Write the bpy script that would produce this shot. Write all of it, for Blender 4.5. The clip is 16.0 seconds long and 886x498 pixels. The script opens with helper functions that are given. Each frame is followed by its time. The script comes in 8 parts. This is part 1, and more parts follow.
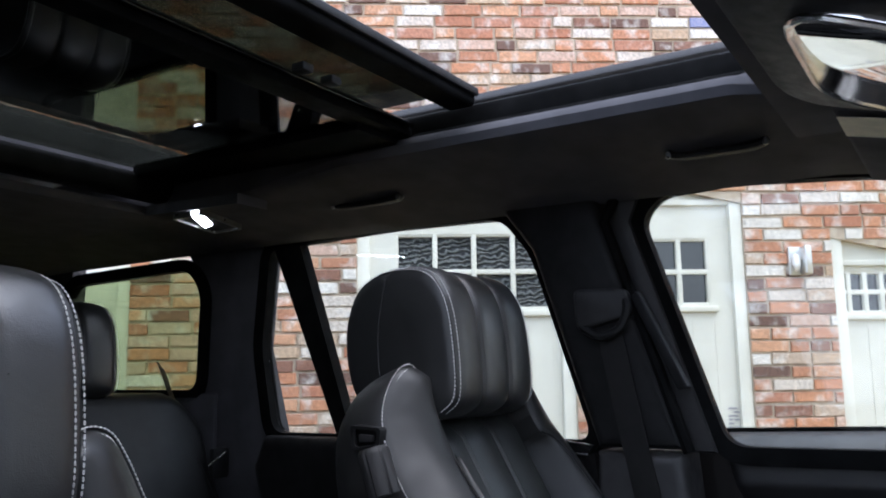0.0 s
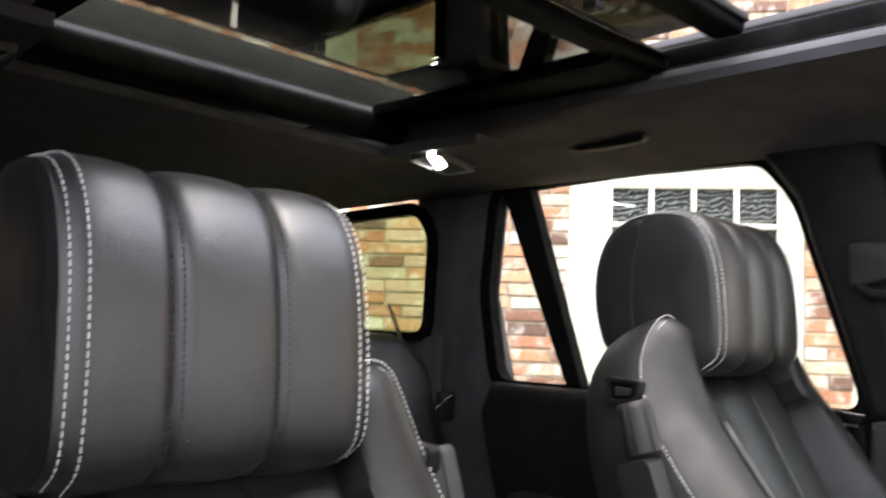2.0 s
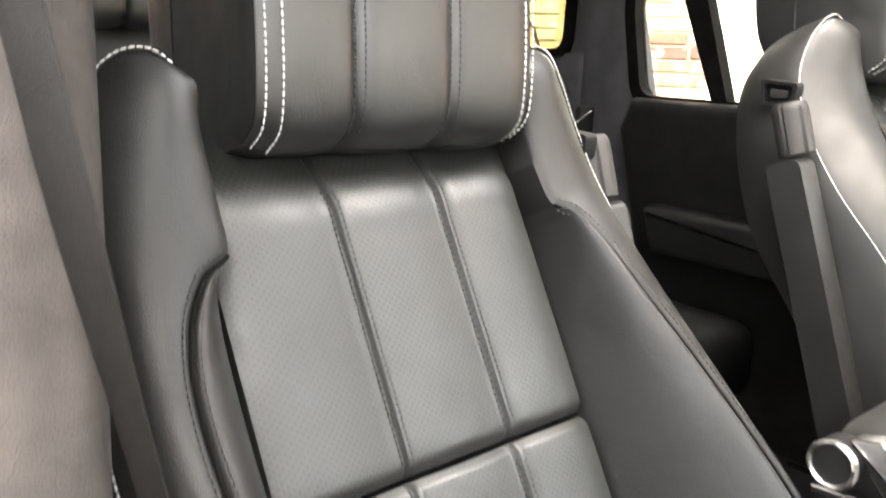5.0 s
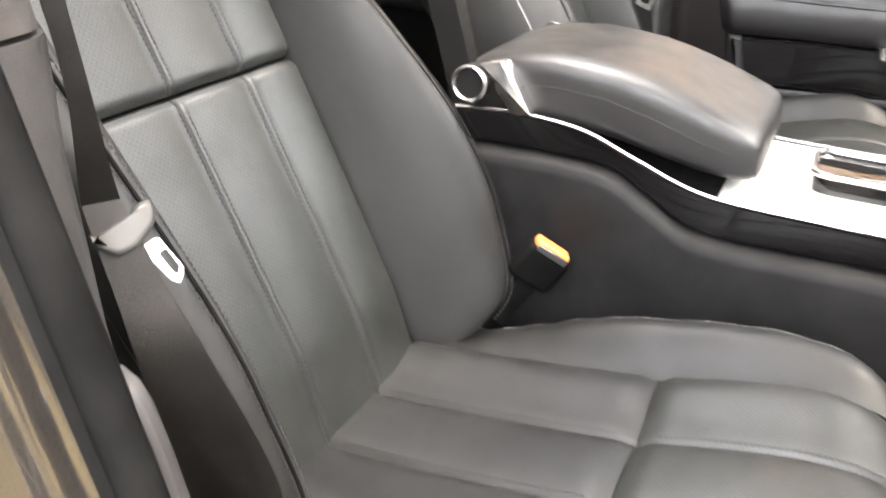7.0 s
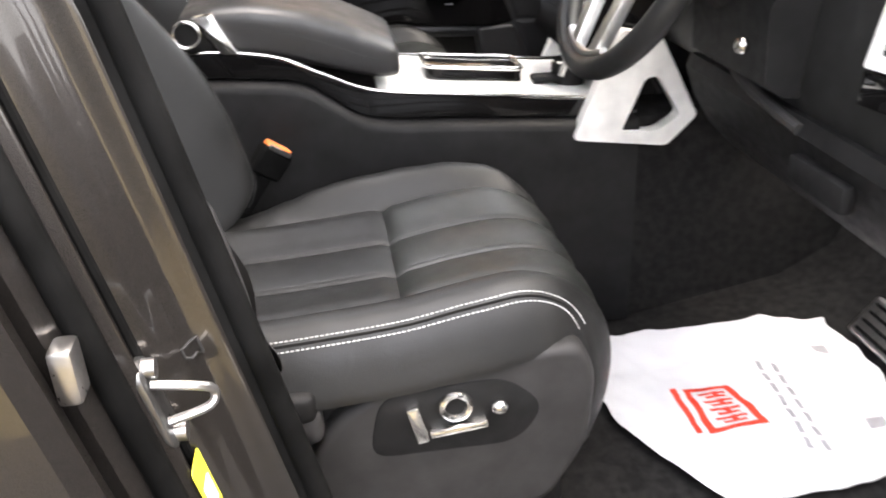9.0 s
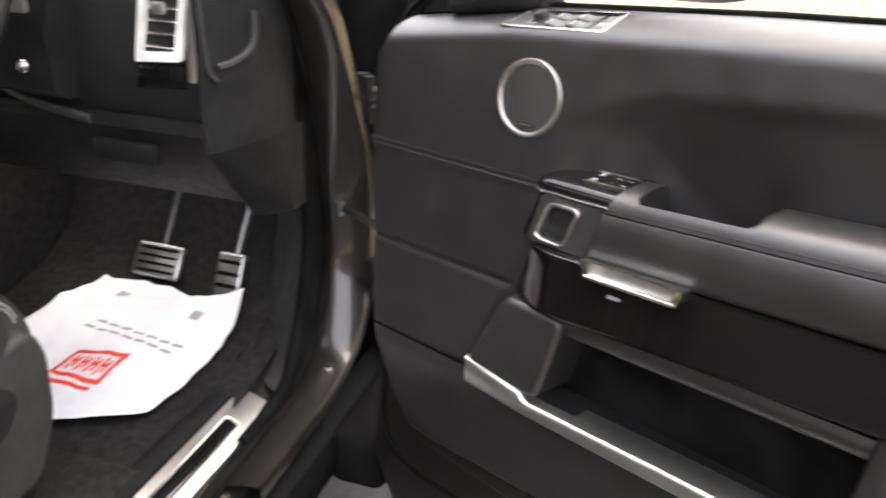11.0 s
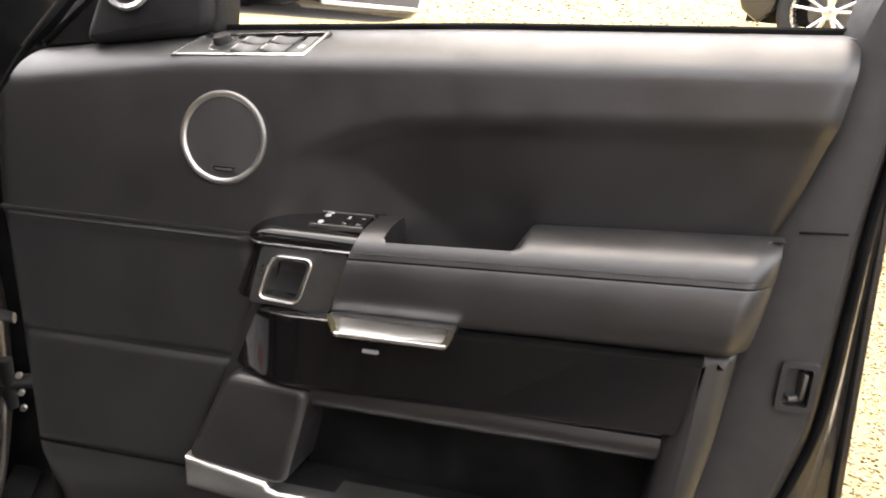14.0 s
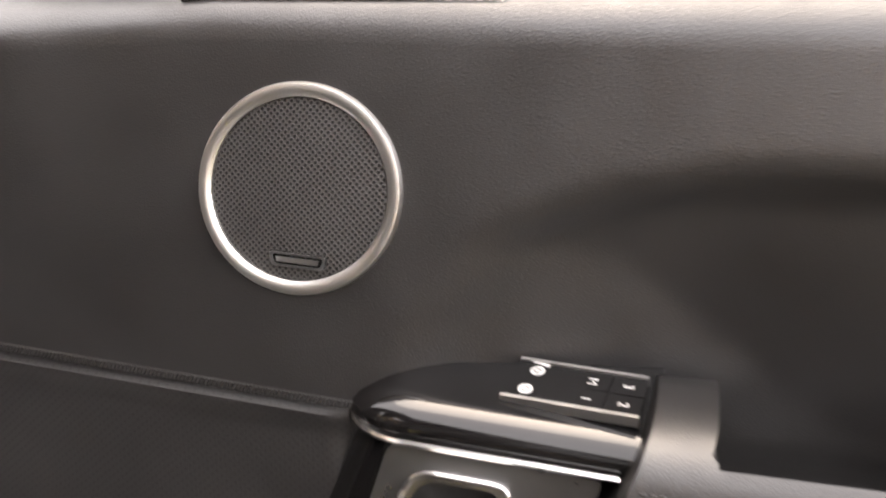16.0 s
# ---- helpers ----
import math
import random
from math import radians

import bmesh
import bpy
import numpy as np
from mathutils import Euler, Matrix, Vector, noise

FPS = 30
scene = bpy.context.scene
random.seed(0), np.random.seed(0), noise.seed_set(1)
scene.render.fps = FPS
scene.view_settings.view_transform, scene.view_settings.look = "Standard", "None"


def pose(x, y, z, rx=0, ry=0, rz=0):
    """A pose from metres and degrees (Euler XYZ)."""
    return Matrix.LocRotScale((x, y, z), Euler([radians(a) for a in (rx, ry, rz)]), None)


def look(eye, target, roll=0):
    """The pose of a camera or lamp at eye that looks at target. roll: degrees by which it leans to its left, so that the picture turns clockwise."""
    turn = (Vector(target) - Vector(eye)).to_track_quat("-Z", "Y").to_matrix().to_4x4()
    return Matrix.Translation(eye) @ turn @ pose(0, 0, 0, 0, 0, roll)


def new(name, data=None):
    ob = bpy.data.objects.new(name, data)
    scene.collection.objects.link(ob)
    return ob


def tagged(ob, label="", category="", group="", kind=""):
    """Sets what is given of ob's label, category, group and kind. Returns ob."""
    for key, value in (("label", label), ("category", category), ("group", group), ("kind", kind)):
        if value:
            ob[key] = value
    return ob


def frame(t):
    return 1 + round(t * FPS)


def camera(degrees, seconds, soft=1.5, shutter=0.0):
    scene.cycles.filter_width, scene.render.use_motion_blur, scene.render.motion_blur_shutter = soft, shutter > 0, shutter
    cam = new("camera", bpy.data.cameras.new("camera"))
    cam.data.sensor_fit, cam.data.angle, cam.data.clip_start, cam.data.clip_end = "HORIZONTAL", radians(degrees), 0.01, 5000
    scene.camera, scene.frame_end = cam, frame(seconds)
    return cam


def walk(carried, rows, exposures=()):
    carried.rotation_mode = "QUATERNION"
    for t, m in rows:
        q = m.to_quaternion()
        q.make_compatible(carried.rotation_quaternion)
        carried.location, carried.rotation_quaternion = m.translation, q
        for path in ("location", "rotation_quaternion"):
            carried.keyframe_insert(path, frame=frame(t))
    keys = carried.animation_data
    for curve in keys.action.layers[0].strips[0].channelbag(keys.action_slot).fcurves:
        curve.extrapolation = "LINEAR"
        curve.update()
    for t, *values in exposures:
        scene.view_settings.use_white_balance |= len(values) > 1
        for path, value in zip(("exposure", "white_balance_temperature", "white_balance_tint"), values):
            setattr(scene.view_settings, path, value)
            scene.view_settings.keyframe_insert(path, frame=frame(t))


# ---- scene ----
cam = camera(54.70, 16.0, soft=1.8, shutter=0.4)
# seconds, place, turn
PATH = [
    (0, 0.797, 0.351, 1.398, 99.46, 6.88, 119.80),
    (0.5, 0.816, 0.380, 1.385, 102.03, 5.79, 122.21),
    (1, 0.826, 0.369, 1.391, 102.51, 4.17, 124.42),
    (1.5, 0.806, 0.319, 1.396, 101.39, 3.76, 127.85),
    (2, 0.785, 0.239, 1.399, 97.54, 3.53, 132.41),
    (2.5, 0.766, 0.174, 1.413, 93.69, 3.46, 136.81),
    (3, 0.744, 0.148, 1.421, 91.19, 3.35, 139.89),
    (3.2, 0.733, 0.145, 1.425, 90.43, 3.21, 140.85),
    (5.3, 0.854, 0.257, 1.337, 78.17, 3.18, 139.37),
    (5.5, 0.871, 0.268, 1.322, 76.66, 3.08, 136.64),
    (6, 0.921, 0.282, 1.303, 72.40, 2.61, 129.90),
    (6.5, 0.972, 0.310, 1.283, 68.74, 2.53, 123.17),
    (7, 1.065, 0.314, 1.274, 65.95, 2.18, 115.41),
    (7.5, 1.163, 0.305, 1.261, 64.32, 1.81, 108.13),
    (8, 1.283, 0.283, 1.260, 63.56, 1.71, 100.85),
    (8.2, 1.345, 0.267, 1.266, 63.41, 1.74, 97.99),
    (10.3, 1.581, -0.247, 1.392, 63.72, 0.91, 41.70),
    (10.5, 1.556, -0.291, 1.388, 63.90, 0.30, 34.64),
    (11, 1.551, -0.399, 1.382, 64.56, -1.18, 19.07),
    (11.5, 1.524, -0.469, 1.382, 65.40, -2.08, 7.82),
    (12, 1.441, -0.519, 1.385, 65.97, -2.58, 0.12),
    (12.5, 1.365, -0.547, 1.387, 66.67, -2.98, -5.26),
    (13, 1.334, -0.526, 1.382, 67.20, -3.16, -8.14),
    (13.5, 1.336, -0.432, 1.357, 67.71, -3.28, -9.45),
    (14, 1.374, -0.272, 1.338, 67.83, -3.31, -9.79),
    (14.5, 1.387, -0.158, 1.311, 67.89, -3.31, -9.51),
    (15, 1.369, -0.001, 1.279, 67.43, -2.31, -8.01),
    (15.5, 1.294, 0.141, 1.248, 68.19, -4.18, -11.34),
    (16, 1.291, 0.275, 1.216, 67.94, -4.53, -10.80),
]
EXPOSURES = [(0.0, 1.4, 5400, 12), (1.5, 2.05, 5700, 10), (2.5, 2.85, 6700, 15), (3.2, 2.75, 6700, 15), (5.3, 4.15, 6900, 9), (6.0, 4.25, 6900, 9), (7.0, 4.15, 6900, 10), (7.6, 3.95, 6900, 10), (8.2, 3.4, 6700, 10), (10.3, 2.95, 6700, 13),
             (11.0, 2.65, 6700, 12), (12.5, 2.5, 7000, 11), (14.5, 2.43, 7000, 12), (15.5, 2.42, 7150, 13), (16.0, 2.82, 7300, 14)]
walk(cam, [(r[0], pose(*r[1:])) for r in PATH], EXPOSURES)

# ---- world and light: an overcast day ----
sky_world = bpy.data.worlds.new("sky")
scene.world = sky_world
sky_world.use_nodes = True
_wt = sky_world.node_tree
_sky = _wt.nodes.new("ShaderNodeTexSky")
_sky.sky_type, _sky.sun_disc = "NISHITA", False
_sky.sun_elevation, _sky.sun_rotation = radians(68), radians(10)
_sky.air_density, _sky.dust_density, _sky.ozone_density = 1.0, 6.0, 0.6
# cloud evens the sky out
_cloud = _wt.nodes.new("ShaderNodeMix")
_cloud.data_type = "RGBA"
_cloud.inputs[0].default_value = 0.6
_cloud.inputs[7].default_value = (7.0, 7.0, 7.2, 1)
_wt.links.new(_sky.outputs[0], _cloud.inputs[6])
_wt.links.new(_cloud.outputs[2], _wt.nodes["Background"].inputs[0])
_wt.nodes["Background"].inputs[1].default_value = 0.15
_sun = bpy.data.lights.new("sun", "SUN")
_sun.energy, _sun.angle, _sun.color = 0.7, radians(60), (1.0, 0.95, 0.88)
sun = new("sun", _sun)
sun.matrix_world = look((0.6, 3.6, 9), (0, 0, 0))


# ---- materials ----
def mat(name, col, rough=0.5, metal=0.0, col2=None, nscale=12.0, bump=0.0, bscale=300.0, coat=0.0, spec=0.5,
        rvar=0.08, perf=0.0, fine=None, hole=0.3, wide=0.16, crease=0.0):
    """A surface: two colours mixed by soft noise, uneven gloss, fine relief; perf: pitch of punched holes in metres."""
    m = bpy.data.materials.new(name)
    m.use_nodes = True
    t = m.node_tree
    b = t.nodes["Principled BSDF"]
    b.inputs["Metallic"].default_value = metal
    b.inputs["Coat Weight"].default_value = coat
    b.inputs["Coat Roughness"].default_value = 0.04
    b.inputs["Specular IOR Level"].default_value = spec
    tc = t.nodes.new("ShaderNodeTexCoord")
    n1 = t.nodes.new("ShaderNodeTexNoise")
    n1.inputs["Scale"].default_value, n1.inputs["Detail"].default_value = nscale, 6
    t.links.new(tc.outputs["Object"], n1.inputs["Vector"])
    mix = t.nodes.new("ShaderNodeMix")
    mix.data_type = "RGBA"
    c2 = col2 or tuple(min(1, c * 1.25 + 0.004) for c in col)
    mix.inputs[6].default_value, mix.inputs[7].default_value = (*col, 1), (*c2, 1)
    mr = t.nodes.new("ShaderNodeMapRange")
    mr.inputs[1].default_value, mr.inputs[2].default_value = 0.35, 0.65
    t.links.new(n1.outputs["Fac"], mr.inputs[0])
    t.links.new(mr.outputs[0], mix.inputs[0])
    colour = mix.outputs[2]
    rr = t.nodes.new("ShaderNodeMapRange")
    rr.inputs[1].default_value, rr.inputs[2].default_value = 0.3, 0.7
    rr.inputs[3].default_value, rr.inputs[4].default_value = max(0.01, rough - rvar), min(1, rough + rvar)
    n2 = t.nodes.new("ShaderNodeTexNoise")
    n2.inputs["Scale"].default_value, n2.inputs["Detail"].default_value = nscale * 3.1, 4
    t.links.new(tc.outputs["Object"], n2.inputs["Vector"])
    t.links.new(n2.outputs["Fac"], rr.inputs[0])
    t.links.new(rr.outputs[0], b.inputs["Roughness"])
    height = None
    if bump:
        nb = t.nodes.new("ShaderNodeTexVoronoi" if fine == "leather" else "ShaderNodeTexNoise")
        nb.inputs["Scale"].default_value = bscale
        t.links.new(tc.outputs["Object"], nb.inputs["Vector"])
        height = nb.outputs["Distance"] if fine == "leather" else nb.outputs["Fac"]
    if crease:
        # soft creases and puckers over the fine grain
        nc = t.nodes.new("ShaderNodeTexNoise")
        nc.inputs["Scale"].default_value, nc.inputs["Detail"].default_value, nc.inputs["Distortion"].default_value = 22, 3, 1.2
        t.links.new(tc.outputs["Object"], nc.inputs["Vector"])
        ma = t.nodes.new("ShaderNodeMath")
        ma.operation = "MULTIPLY_ADD"
        ma.inputs[1].default_value = crease
        t.links.new(nc.outputs["Fac"], ma.inputs[0])
        t.links.new(height, ma.inputs[2])
        height = ma.outputs[0]
    if perf:
        uv = t.nodes.new("ShaderNodeUVMap")
        rot = t.nodes.new("ShaderNodeMapping")
        rot.inputs["Rotation"].default_value = (0, 0, radians(45))
        vo = t.nodes.new("ShaderNodeTexVoronoi")
        vo.voronoi_dimensions = "2D"
        vo.inputs["Scale"].default_value, vo.inputs["Randomness"].default_value = 1 / perf, 0
        t.links.new(uv.outputs[0], rot.inputs[0])
        t.links.new(rot.outputs[0], vo.inputs["Vector"])
        punch = t.nodes.new("ShaderNodeMapRange")
        punch.inputs[1].default_value, punch.inputs[2].default_value = wide, wide + 0.1
        t.links.new(vo.outputs["Distance"], punch.inputs[0])
        dark = t.nodes.new("ShaderNodeMix")
        dark.data_type = "RGBA"
        dark.inputs[6].default_value = (col[0] * hole, col[1] * hole, col[2] * hole, 1)
        t.links.new(punch.outputs[0], dark.inputs[0])
        t.links.new(colour, dark.inputs[7])
        colour = dark.outputs[2]
        if height is None:
            height = punch.outputs[0]
        else:
            mul = t.nodes.new("ShaderNodeMath")
            mul.operation = "MULTIPLY"
            t.links.new(punch.outputs[0], mul.inputs[0])
            t.links.new(height, mul.inputs[1])
            height = mul.outputs[0]
    if height is not None:
        bp = t.nodes.new("ShaderNodeBump")
        bp.inputs["Strength"].default_value, bp.inputs["Distance"].default_value = bump or 0.4, 0.0012
        t.links.new(height, bp.inputs["Height"])
        t.links.new(bp.outputs[0], b.inputs["Normal"])
    t.links.new(colour, b.inputs["Base Color"])
    return m


def glass(name, tint, f=1.5):
    """A thin pane: clear, tinted, with the gloss of glass."""
    m = bpy.data.materials.new(name)
    m.use_nodes = True
    t = m.node_tree
    t.nodes.remove(t.nodes["Principled BSDF"])
    tr, gl = t.nodes.new("ShaderNodeBsdfTransparent"), t.nodes.new("ShaderNodeBsdfGlossy")
    tr.inputs[0].default_value = (*tint, 1)
    gl.inputs["Roughness"].default_value = 0.01
    lw, mx = t.nodes.new("ShaderNodeLayerWeight"), t.nodes.new("ShaderNodeMixShader")
    lw.inputs[0].default_value = 0.5
    pw, gain = t.nodes.new("ShaderNodeMath"), t.nodes.new("ShaderNodeMath")
    pw.operation, gain.operation = "POWER", "MULTIPLY_ADD"
    pw.inputs[1].default_value = 4.0
    base = ((f - 1) / (f + 1)) ** 2
    gain.inputs[1].default_value, gain.inputs[2].default_value = 1 - base, base
    t.links.new(lw.outputs["Facing"], pw.inputs[0])
    t.links.new(pw.outputs[0], gain.inputs[0])
    t.links.new(gain.outputs[0], mx.inputs[0])
    t.links.new(tr.outputs[0], mx.inputs[1])
    t.links.new(gl.outputs[0], mx.inputs[2])
    t.links.new(mx.outputs[0], t.nodes["Material Output"].inputs[0])
    return m


def random_mat(name, cols, rough=0.85, bump=0.6, bscale=60, stain=(0.75, 0.72, 0.66), stain_amount=0.25):
    """Pieces alike in kind but each of its own colour (bricks, setts)."""
    m = mat(name, cols[0], rough, bump=bump, bscale=bscale)
    t = m.node_tree
    b = t.nodes["Principled BSDF"]
    oi = t.nodes.new("ShaderNodeObjectInfo")
    ge = t.nodes.new("ShaderNodeNewGeometry")
    ad = t.nodes.new("ShaderNodeMath")
    ad.operation = "ADD"
    fr = t.nodes.new("ShaderNodeMath")
    fr.operation = "FRACT"
    t.links.new(oi.outputs["Random"], ad.inputs[0])
    t.links.new(ge.outputs["Random Per Island"], ad.inputs[1])
    t.links.new(ad.outputs[0], fr.inputs[0])
    cr = t.nodes.new("ShaderNodeValToRGB")
    cr.color_ramp.interpolation = "CONSTANT"
    while len(cr.color_ramp.elements) < len(cols):
        cr.color_ramp.elements.new(0.5)
    for i, c in enumerate(cols):
        cr.color_ramp.elements[i].position = i / len(cols)
        cr.color_ramp.elements[i].color = (*c, 1)
    t.links.new(fr.outputs[0], cr.inputs[0])
    tc = t.nodes.new("ShaderNodeTexCoord")
    ns = t.nodes.new("ShaderNodeTexNoise")
    ns.inputs["Scale"].default_value, ns.inputs["Detail"].default_value = 13, 9
    t.links.new(ge.outputs["Position"], ns.inputs["Vector"])
    rg = t.nodes.new("ShaderNodeMapRange")
    rg.inputs[1].default_value, rg.inputs[2].default_value, rg.inputs[4].default_value = 0.5, 0.72, stain_amount * 2.4
    t.links.new(ns.outputs["Fac"], rg.inputs[0])
    mx = t.nodes.new("ShaderNodeMix")
    mx.data_type = "RGBA"
    mx.inputs[7].default_value = (*stain, 1)
    t.links.new(rg.outputs[0], mx.inputs[0])
    t.links.new(cr.outputs[0], mx.inputs[6])
    # soot and weathering at a finer scale
    nd = t.nodes.new("ShaderNodeTexNoise")
    nd.inputs["Scale"].default_value, nd.inputs["Detail"].default_value = 75, 8
    t.links.new(ge.outputs["Position"], nd.inputs["Vector"])
    dr = t.nodes.new("ShaderNodeMapRange")
    dr.inputs[1].default_value, dr.inputs[2].default_value, dr.inputs[3].default_value, dr.inputs[4].default_value = 0.36, 0.62, 0.76, 1.14
    t.links.new(nd.outputs["Fac"], dr.inputs[0])
    ml = t.nodes.new("ShaderNodeVectorMath")
    ml.operation = "SCALE"
    t.links.new(mx.outputs[2], ml.inputs[0])
    t.links.new(dr.outputs[0], ml.inputs["Scale"])
    t.links.new(ml.outputs[0], b.inputs["Base Color"])
    return m


def emit(name, col, strength):
    m = bpy.data.materials.new(name)
    m.use_nodes = True
    b = m.node_tree.nodes["Principled BSDF"]
    b.inputs["Emission Color"].default_value = (*col, 1)
    b.inputs["Emission Strength"].default_value = strength
    return m


LEATHER = mat("black_leather", (0.0088, 0.0087, 0.0085), 0.47, bump=0.18, bscale=900, fine="leather", nscale=9, rvar=0.08, spec=0.50, crease=4.0)
LEATHER_PERF = mat("perforated_leather", (0.0106, 0.0118, 0.0103), 0.46, bump=0.15, bscale=900, fine="leather", nscale=9, perf=0.0038, hole=0.12, wide=0.20, spec=0.82, crease=6.0)
HEAD_LEATHER = mat("smooth_leather", (0.0098, 0.0098, 0.0098), 0.40, bump=0.15, bscale=900, fine="leather", nscale=9, rvar=0.08, spec=0.9, crease=5.0)
DOOR_LEATHER = mat("door_leather", (0.0112, 0.0104, 0.0105), 0.42, bump=0.12, bscale=1100, fine="leather", nscale=7, spec=0.8, crease=4.0)
DOOR_PERF = mat("door_perforated_leather", (0.0130, 0.0122, 0.0124), 0.47, bump=0.12, bscale=1100, fine="leather", nscale=7, perf=0.0034, hole=0.5)
PLASTIC = mat("black_plastic", (0.0078, 0.0076, 0.0078), 0.55, bump=0.25, bscale=900, nscale=20, spec=0.22)
PLASTIC_GREY = mat("grey_plastic", (0.022, 0.021, 0.021), 0.55, bump=0.25, bscale=900, nscale=20, spec=0.35)
ROCKER = mat("rocker_plastic", (0.085, 0.085, 0.082), 0.45, nscale=40, spec=0.5)
SUEDE = mat("pillar_cloth", (0.033, 0.030, 0.029), 0.95, col2=(0.064, 0.058, 0.055), nscale=24, bump=0.6, bscale=900, spec=0.2)
LINING = mat("black_roof_cloth", (0.072, 0.071, 0.077), 0.95, nscale=14, bump=0.3, bscale=1200, spec=0.06)
CARPET = mat("black_carpet", (0.012, 0.0115, 0.0115), 1.0, col2=(0.022, 0.021, 0.0205), nscale=60, bump=1.0, bscale=700, spec=0.1)
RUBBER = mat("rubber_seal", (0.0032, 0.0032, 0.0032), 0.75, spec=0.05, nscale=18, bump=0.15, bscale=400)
PIANO = mat("piano_black", (0.004, 0.0036, 0.0037), 0.06, rvar=0.03, spec=0.5, nscale=5)
CHROME = mat("satin_chrome", (0.74, 0.73, 0.71), 0.22, 1.0, col2=(0.78, 0.77, 0.75), nscale=15, rvar=0.03)
ALU = mat("brushed_aluminium", (0.66, 0.65, 0.63), 0.36, 1.0, col2=(0.70, 0.69, 0.67), nscale=30, rvar=0.03)
DARK_METAL = mat("dark_satin_metal", (0.16, 0.16, 0.16), 0.34, 0.9, nscale=25)
PAINT = mat("bronze_grey_paint", (0.031, 0.0280, 0.0262), 0.28, 0.65, col2=(0.044, 0.0395, 0.037), nscale=900, coat=0.7, rvar=0.03)
STEEL = mat("zinc_steel", (0.45, 0.44, 0.43), 0.35, 1.0, nscale=40)
THREAD = mat("white_thread", (0.45, 0.45, 0.44), 0.8, nscale=300)
THREAD_DARK = mat("dark_thread", (0.022, 0.022, 0.022), 0.8, nscale=300)
WEB = mat("belt_webbing", (0.0050, 0.0046, 0.0043), 0.45, col2=(0.0080, 0.0072, 0.0066), nscale=40, bump=0.5, bscale=1500, spec=0.35)
ORANGE = mat("orange_plastic", (0.85, 0.22, 0.06), 0.4, nscale=30)
TONGUE_P = mat("tongue_plastic", (0.060, 0.058, 0.055), 0.42, nscale=30)
PAPER = mat("paper_mat", (0.80, 0.79, 0.80), 0.8, col2=(0.70, 0.69, 0.71), nscale=7, bump=0.3, bscale=60, spec=0.3)
INK_RED = mat("red_ink", (0.70, 0.045, 0.02), 0.7, nscale=40)
INK_GREY = mat("grey_ink", (0.30, 0.29, 0.31), 0.8, nscale=40)
WHITE_PAINT = mat("white_joinery_paint", (0.70, 0.68, 0.59), 0.55, col2=(0.62, 0.60, 0.51), nscale=6, bump=0.25, bscale=90)
MORTAR = mat("mortar", (0.56, 0.47, 0.36), 0.95, col2=(0.43, 0.35, 0.26), nscale=18, bump=0.8, bscale=160)
GRAVEL = mat("gravel_ground", (0.36, 0.29, 0.145), 0.95, col2=(0.25, 0.195, 0.09), nscale=70, bump=1.0, bscale=120)
TARMAC = mat("tarmac", (0.045, 0.044, 0.043), 0.9, col2=(0.06, 0.058, 0.055), nscale=40, bump=1.0, bscale=180)
SILVER = mat("silver_lacquer", (0.80, 0.79, 0.76), 0.38, 0.08, nscale=20, rvar=0.04)
RENDER_WALL = mat("dark_rendered_wall", (0.15, 0.145, 0.14), 0.9, col2=(0.11, 0.106, 0.10), nscale=4, bump=0.5, bscale=120)
WATER = mat("water_drop", (0.02, 0.02, 0.02), 0.05, spec=1.0, coat=1.0)
PEBBLE = random_mat("pebbles", [(0.34, 0.275, 0.155), (0.42, 0.36, 0.235), (0.20, 0.15, 0.08), (0.37, 0.285, 0.14), (0.50, 0.46, 0.36), (0.13, 0.095, 0.055)], bscale=200, stain_amount=0.1)
SETT = random_mat("setts", [(0.52, 0.49, 0.42), (0.58, 0.55, 0.47), (0.46, 0.42, 0.36)], bscale=80)
BRICK = random_mat("reclaimed_brick", [(0.50, 0.23, 0.125), (0.40, 0.175, 0.10), (0.52, 0.29, 0.17), (0.15, 0.085, 0.062), (0.50, 0.36, 0.24), (0.44, 0.21, 0.12),
                   (0.68, 0.63, 0.56), (0.42, 0.20, 0.125), (0.56, 0.31, 0.18), (0.50, 0.38, 0.28), (0.24, 0.12, 0.08), (0.52, 0.25, 0.135), (0.60, 0.52, 0.44), (0.55, 0.38, 0.29), (0.48, 0.23, 0.13)], stain_amount=0.30)
BLUE_BRICK = mat("blue_paint_on_brick", (0.07, 0.12, 0.38), 0.8, col2=(0.45, 0.42, 0.45), nscale=40, bump=0.5, bscale=80)
OBSCURE = mat("obscured_glass", (0.010, 0.011, 0.011), 0.2, nscale=26, spec=0.3)


